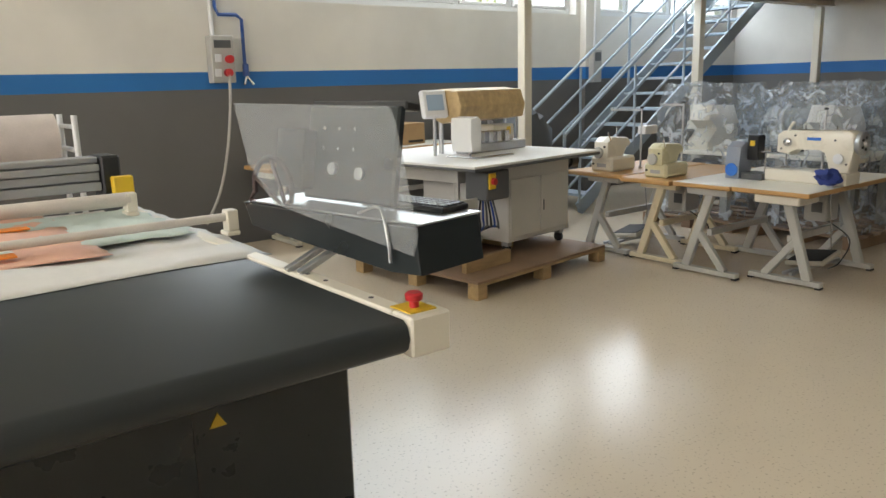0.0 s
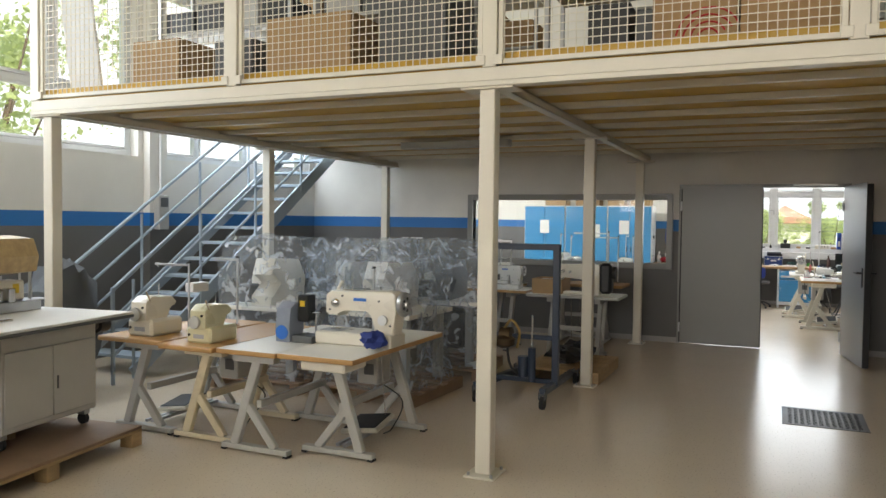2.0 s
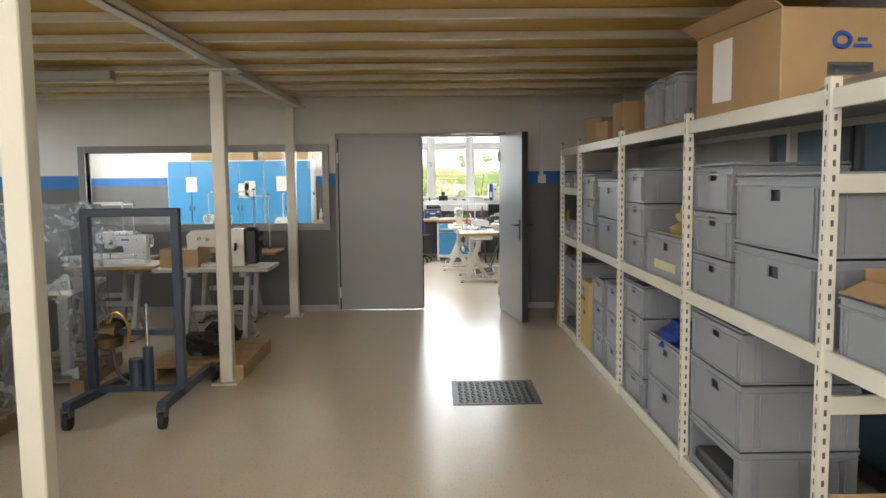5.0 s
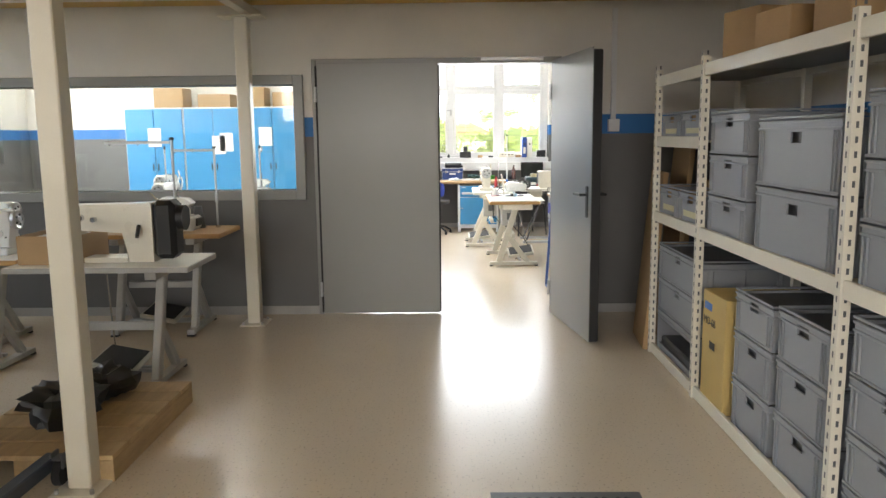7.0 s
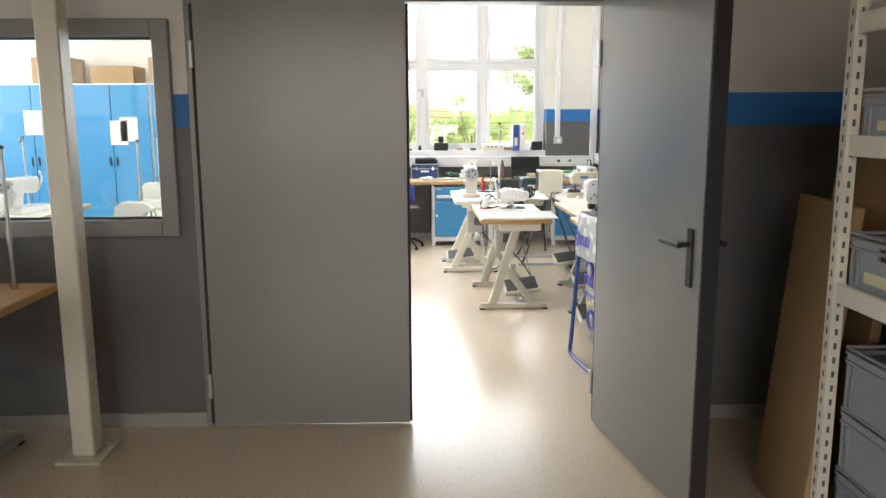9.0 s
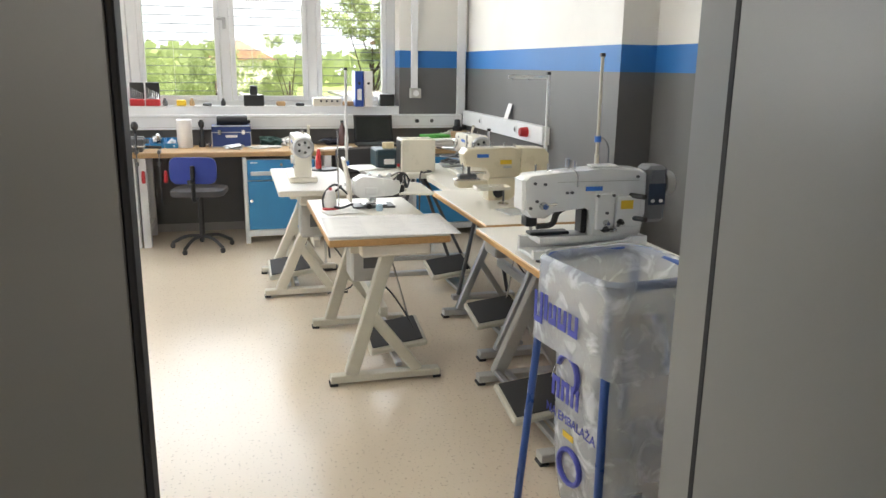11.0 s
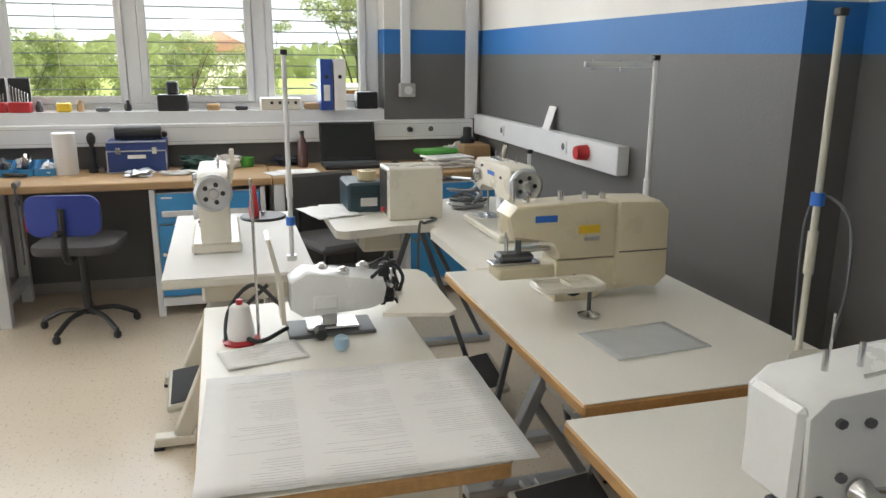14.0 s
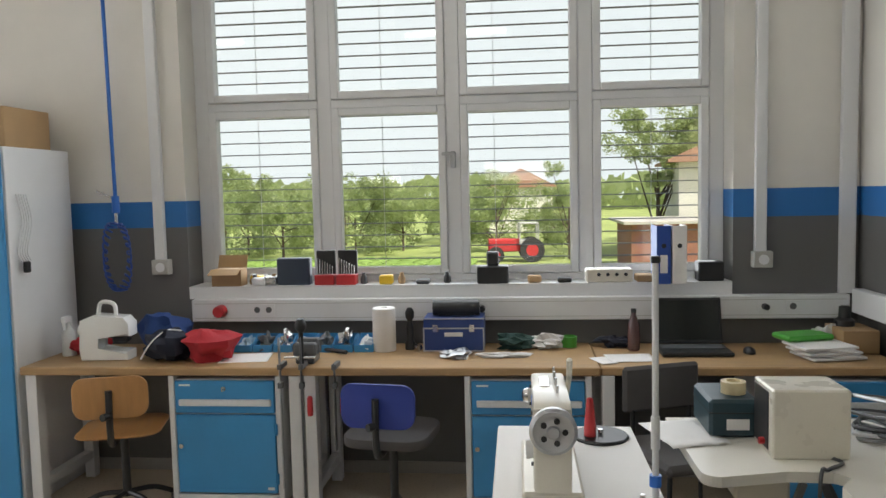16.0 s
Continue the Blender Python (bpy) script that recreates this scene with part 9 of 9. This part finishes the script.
for y in (-1.78, -1.98):
    t = thing("blue_cylinder", (6.7, y, MZ), "upright blue cylinder on the mezzanine", "cylinder", "blue cylinders")
    rods("body", BINBLUE, t, ((0, 0, 0), (0, 0, 0.5), 0.085), seg=20)
    rods("cap", DEEPBLUE, t, ((0, 0, 0.5), (0, 0, 0.55), 0.05), seg=16)
mm = thing("yellow_motor", (6.7, -0.66, MZ), "yellow and dark motor unit on the mezzanine", "motor")
rods("body", DARKGREY, mm, ((-0.1, 0, 0.12), (0.1, 0, 0.12), 0.11), seg=18)
rods("cover", YELLOW, mm, ((-0.12, 0, 0.26), (-0.02, 0, 0.26), 0.07), seg=16)
for x in (7.1, 8.6):
    for y0, y1 in ((2.0, 3.4), (3.6, 5.0), (-2.0, -0.6), (0.0, 1.5)):
        t = thing("shelf_unit", (x, y0, MZ), "grey steel shelf unit with dark boxes on the mezzanine", "shelf unit", "shelf units on the mezzanine")
        for yy in (0.02, y1 - y0 - 0.02):
            for xx in (0.0, 0.4):
                blocks("post", ALU, t, (xx - 0.015, yy - 0.015, 0, xx + 0.015, yy + 0.015, 1.9), bev=0.002)
        for z in (0.08, 0.55, 1.0, 1.45):
            blocks("shelf", GREYBODY, t, (0.016, 0.036, z, 0.384, y1 - y0 - 0.036, z + 0.02), bev=0.002)
        r = random.Random(int(x * 10 + y0 * 7))
        for z in (0.101, 0.571, 1.021):
            y = 0.06
            while y < y1 - y0 - 0.35:
                w = r.uniform(0.22, 0.34)
                b = thing("storage_box", (x + 0.2, y0 + y + w / 2, MZ + z), "dark storage box on a mezzanine shelf", "storage box", "boxes on mezzanine shelves")
                blocks("body", r.choice([DARKGREY, CARDBOARD, BLACK, GREYBODY]), b, (-0.17, -w / 2, 0, 0.17, w / 2, r.uniform(0.18, 0.36)), bev=0.005)
                y += w + 0.04
hv = thing("vent_panel", (6.5, 5.05, MZ), "slanted white panel leaning on the mezzanine", "panel", "", 8)
bm = bmesh.new()
box(bm, (0, -0.02, 0), (0.03, 0.28, 1.4), 0.004, pose(0, 0, 0, 0, 0, 0) @ pose(0, 0, 0, -8, 0, 0))
part("sheet", bm, PVC, hv)

# ---- outdoors ----
def tree(at, h, spread, seed, leaves=1500, low=0.5, label="leafy green broadleaf tree"):
    r = random.Random(seed)
    t = thing("tree", at, label, "tree", "trees outside")
    bm = bmesh.new()
    rod(bm, (0, 0, -0.1), (0, 0, h * 0.5), h * 0.016, 10, h * 0.009)
    tips = []
    for k in range(9):
        a = r.uniform(0, 6.28)
        z0 = h * r.uniform(0.10, 0.4)
        tip = (spread * 0.62 * math.cos(a), spread * 0.62 * math.sin(a), h * r.uniform(low, 0.92))
        rod(bm, (0, 0, z0), tip, h * 0.007, 6, h * 0.002)
        tips.append(Vector(tip))
    part("trunk", bm, BARK, t)
    vs, fs = [], []
    cl = []
    for k in range(26 if h < 7 else 60):
        b = r.choice(tips)
        cl.append((b + Vector((r.gauss(0, 1), r.gauss(0, 1), r.gauss(0, 0.7))) * spread * 0.30, spread * r.uniform(0.16, 0.34)))
    for k in range(leaves):
        c, s = r.choice(cl)
        d = Vector((r.gauss(0, 1), r.gauss(0, 1), r.gauss(0, 1))).normalized()
        p = c + d * s * r.uniform(0.5, 1.0)
        a = Vector((r.gauss(0, 1), r.gauss(0, 1), r.gauss(0, 0.6))).normalized()
        b = d.cross(a).normalized()
        q = spread * r.uniform(0.02, 0.045)
        i = len(vs)
        vs += [p - a * q, p + b * q * 0.6, p + a * q, p - b * q * 0.6]
        fs.append((i, i + 1, i + 2, i + 3))
    me = bpy.data.meshes.new("crown")
    me.from_pydata(vs, [], fs)
    me.materials.append(LEAF)
    c = new("crown", me)
    c.parent = t
    return t


GZ = -2.4
for i, (x, y, h, s) in enumerate(((60, 14.2, 5.2, 3.0), (64, 10.5, 4.8, 3.0), (63, 17.5, 5.0, 3.0), (66, 7.6, 4.7, 2.8), (63, 1.1, 5.6, 2.7), (68, 21, 5.0, 4), (60, -8.5, 9.6, 2.8), (58, -3.2, 5.8, 1.5), (72, 13, 5.2, 4), (75, 4, 5.0, 4), (70, -16, 9, 4), (68, 28, 5.2, 4), (70, -3.5, 5.0, 2.6))):
    tree((x, y, GZ), h, s, i, 7000 if h < 6 else 15000, 0.10 if h < 6 else 0.30)
for i, (x, y, h, s) in enumerate(((3.5, 17, 11.5, 3.6), (8.0, 18, 12.0, 3.8), (14.5, 19, 11.5, 3.6), (0.5, 18, 11.5, 3.6))):
    tree((x, y, GZ), h, s, 40 + i, 4200, 0.4)
wd = tagged(new("far_woods"), "distant line of green woods and hills", "woods", kind="stuff")
vs, fs = [], []
r = random.Random(9)
for k in range(5200):
    y = r.uniform(-160, 200)
    x = 150 + r.uniform(0, 25)
    p = Vector((x, y, GZ + r.uniform(0, 5.6 + 1.8 * noise.noise(Vector((y * 0.05, 0, 0))))))
    a, b = Vector((r.gauss(0, 0.4), r.gauss(0, 1), r.gauss(0, 1))).normalized(), Vector((0, r.gauss(0, 1), r.gauss(0, 1))).normalized()
    q = r.uniform(0.8, 1.7)
    i = len(vs)
    vs += [p - a * q, p + b * q, p + a * q, p - b * q]
    fs.append((i, i + 1, i + 2, i + 3))
me = bpy.data.meshes.new("foliage")
me.from_pydata(vs, [], fs)
me.materials.append(LEAF)
o = new("foliage", me)
o.parent = wd
# crop rows
cr = tagged(new("crop_rows"), "pale green rows of low crops on the field", "crops", kind="stuff")
bm = bmesh.new()
for k in range(26):
    x = 38 + 0.75 * k
    for j in range(26):
        y = 2.5 + j * 0.8
        lump(bm, (x, y, GZ + 0.12), (0.22, 0.52, 0.26), k * 31 + j, 0.5, seg=4)
part("plants", bm, mat("crop_green", (0.17, 0.26, 0.05), 0.8, var=0.3, scale=2), cr)
yard = slab("road", mat("pale_yard_gravel", (0.42, 0.39, 0.33), 0.9, var=0.15, scale=1.0, grain=12, bump=0.3), "pale gravel yard outside the windows", "yard", (19.2, -40, GZ + 0.002, 34, 60, GZ + 0.03))
# houses
hs = thing("house", (56, -10.8, GZ), "white rendered house with an orange tiled roof", "house", "", -6)
blocks("wall", RENDERWHITE, hs, (0, -5, 0, 9, 1.9, 5.4), bev=0.01)
bm = bmesh.new()
prism(bm, [(-5.6, 5.3), (2.5, 5.3), (2.5, 5.45), (-1.5, 7.2), (-5.6, 5.45)], -0.6, 9.6, 0)
part("roof", bm, ROOFTILE, hs)
for z in (1.0, 3.5):
    for y in (-3.2, -0.6):
        w = blocks("window", PVC, hs, (-0.04, y, z, -0.005, y + 1.0, z + 1.25), bev=0.01)
        blocks("pane", DARKGREY, w, (-0.05, y + 0.1, z + 0.1, -0.042, y + 0.9, z + 1.15), bev=0)
sh = thing("shed", (50, -6.1, GZ), "low brick-red shed with a pale sheet roof", "shed")
blocks("wall", mat("red_brick_wall", (0.30, 0.13, 0.09), 0.8, var=0.25, scale=3), sh, (0, -2.6, 0, 5, 0.6, 2.3), bev=0.01)
blocks("roof", mat("pale_sheet_roof", (0.5, 0.46, 0.42), 0.5), sh, (-0.4, -3.0, 2.31, 5.4, 1.0, 2.45), bev=0.01)
h2 = thing("house", (86, -0.6, GZ), "distant white house with a red roof", "house")
blocks("wall", RENDERWHITE, h2, (0, -3, 0, 6, 3, 4.2), bev=0.01)
bm = bmesh.new()
prism(bm, [(-3.4, 4.21), (3.4, 4.21), (0, 6.0)], -0.4, 6.4, 0)
part("roof", bm, ROOFTILE, h2)
# tractor
tt = thing("tractor", (57, -0.6, GZ), "red tractor with a cab standing in the yard", "tractor", "", 95)
blocks("body", REDPLASTIC, tt, (0.2, -0.4, 0.6, 2.0, 0.4, 1.3), bev=0.05)
blocks("cab", GREYBODY, tt, (-0.8, -0.55, 1.0, 0.3, 0.55, 1.25), (-0.8, -0.55, 2.1, 0.3, 0.55, 2.2), (-0.8, -0.55, 1.25, -0.72, -0.47, 2.1), (0.22, -0.55, 1.25, 0.3, -0.47, 2.1), (-0.8, 0.47, 1.25, -0.72, 0.55, 2.1), (0.22, 0.47, 1.25, 0.3, 0.55, 2.1), bev=0.02)
for x, rr in ((-0.4, 0.68), (1.6, 0.45)):
    for y in (-0.75, 0.55):
        w = rods("wheel", RUBBER, tt, ((x, y, rr), (x, y + 0.2, rr), rr), seg=22)
        rods("rim", REDPLASTIC, w, ((x, y - 0.01, rr), (x, y + 0.21, rr), rr * 0.5), seg=16)
# parked car
for y, c in ((9.4, PVC),):
    ca = thing("car", (36.0, y, GZ), "pale parked car seen over the sill", "car", "", 90)
    bm = bmesh.new()
    prism(bm, [(-2.0, 0.35), (2.0, 0.35), (2.05, 0.8), (1.2, 0.92), (0.6, 1.42), (-1.2, 1.45), (-1.9, 0.95), (-2.05, 0.8)], -0.8, 0.8, 1, 0.06)
    part("body", bm, c, ca, smooth=True)
    blocks("window_band", BLACK, ca, (-1.3, -0.803, 0.98, 0.7, -0.801, 1.34), bev=0)
    for x in (-1.25, 1.25):
        for yy in (-0.82, 0.62):
            w = rods("wheel", RUBBER, ca, ((x, yy, 0.32), (x, yy + 0.2, 0.32), 0.32), seg=20)
            rods("rim", ALU, w, ((x, yy - 0.008, 0.32), (x, yy + 0.208, 0.32), 0.2), seg=14)
# fence along the yard
fc = thing("fence", (35.2, 0, GZ), "low wire fence with thin posts", "fence")
for k in range(24):
    blocks("post", ALU, fc, (-0.03, -24 + 2.2 * k, 0, 0.03, -23.94 + 2.2 * k, 1.1), bev=0)
for z in (0.4, 0.75, 1.05):
    rods("wire", ALU, fc, ((0, -24, z), (0, 27, z), 0.008), seg=6)

# pale hazy sky far behind the fields
hz, hnt, hp = nodes_of("hazy_sky")
hp.inputs["Base Color"].default_value = (0.0, 0.0, 0.0, 1)
hp.inputs["Emission Color"].default_value = (0.93, 0.97, 1.0, 1)
hp.inputs["Emission Strength"].default_value = 0.8
bd = structure(new("backdrop"), "pale hazy white summer sky", "sky")
bm = bmesh.new()
arc = [(40 + 190 * math.cos(radians(a)), 190 * math.sin(radians(a))) for a in range(-70, 91, 8)]
lo = [bm.verts.new((x, y, -6)) for x, y in arc]
hi = [bm.verts.new((x, y, 110)) for x, y in arc]
for k in range(len(arc) - 1):
    bm.faces.new((lo[k], hi[k], hi[k + 1], lo[k + 1]))
part("haze", bm, hz, bd)
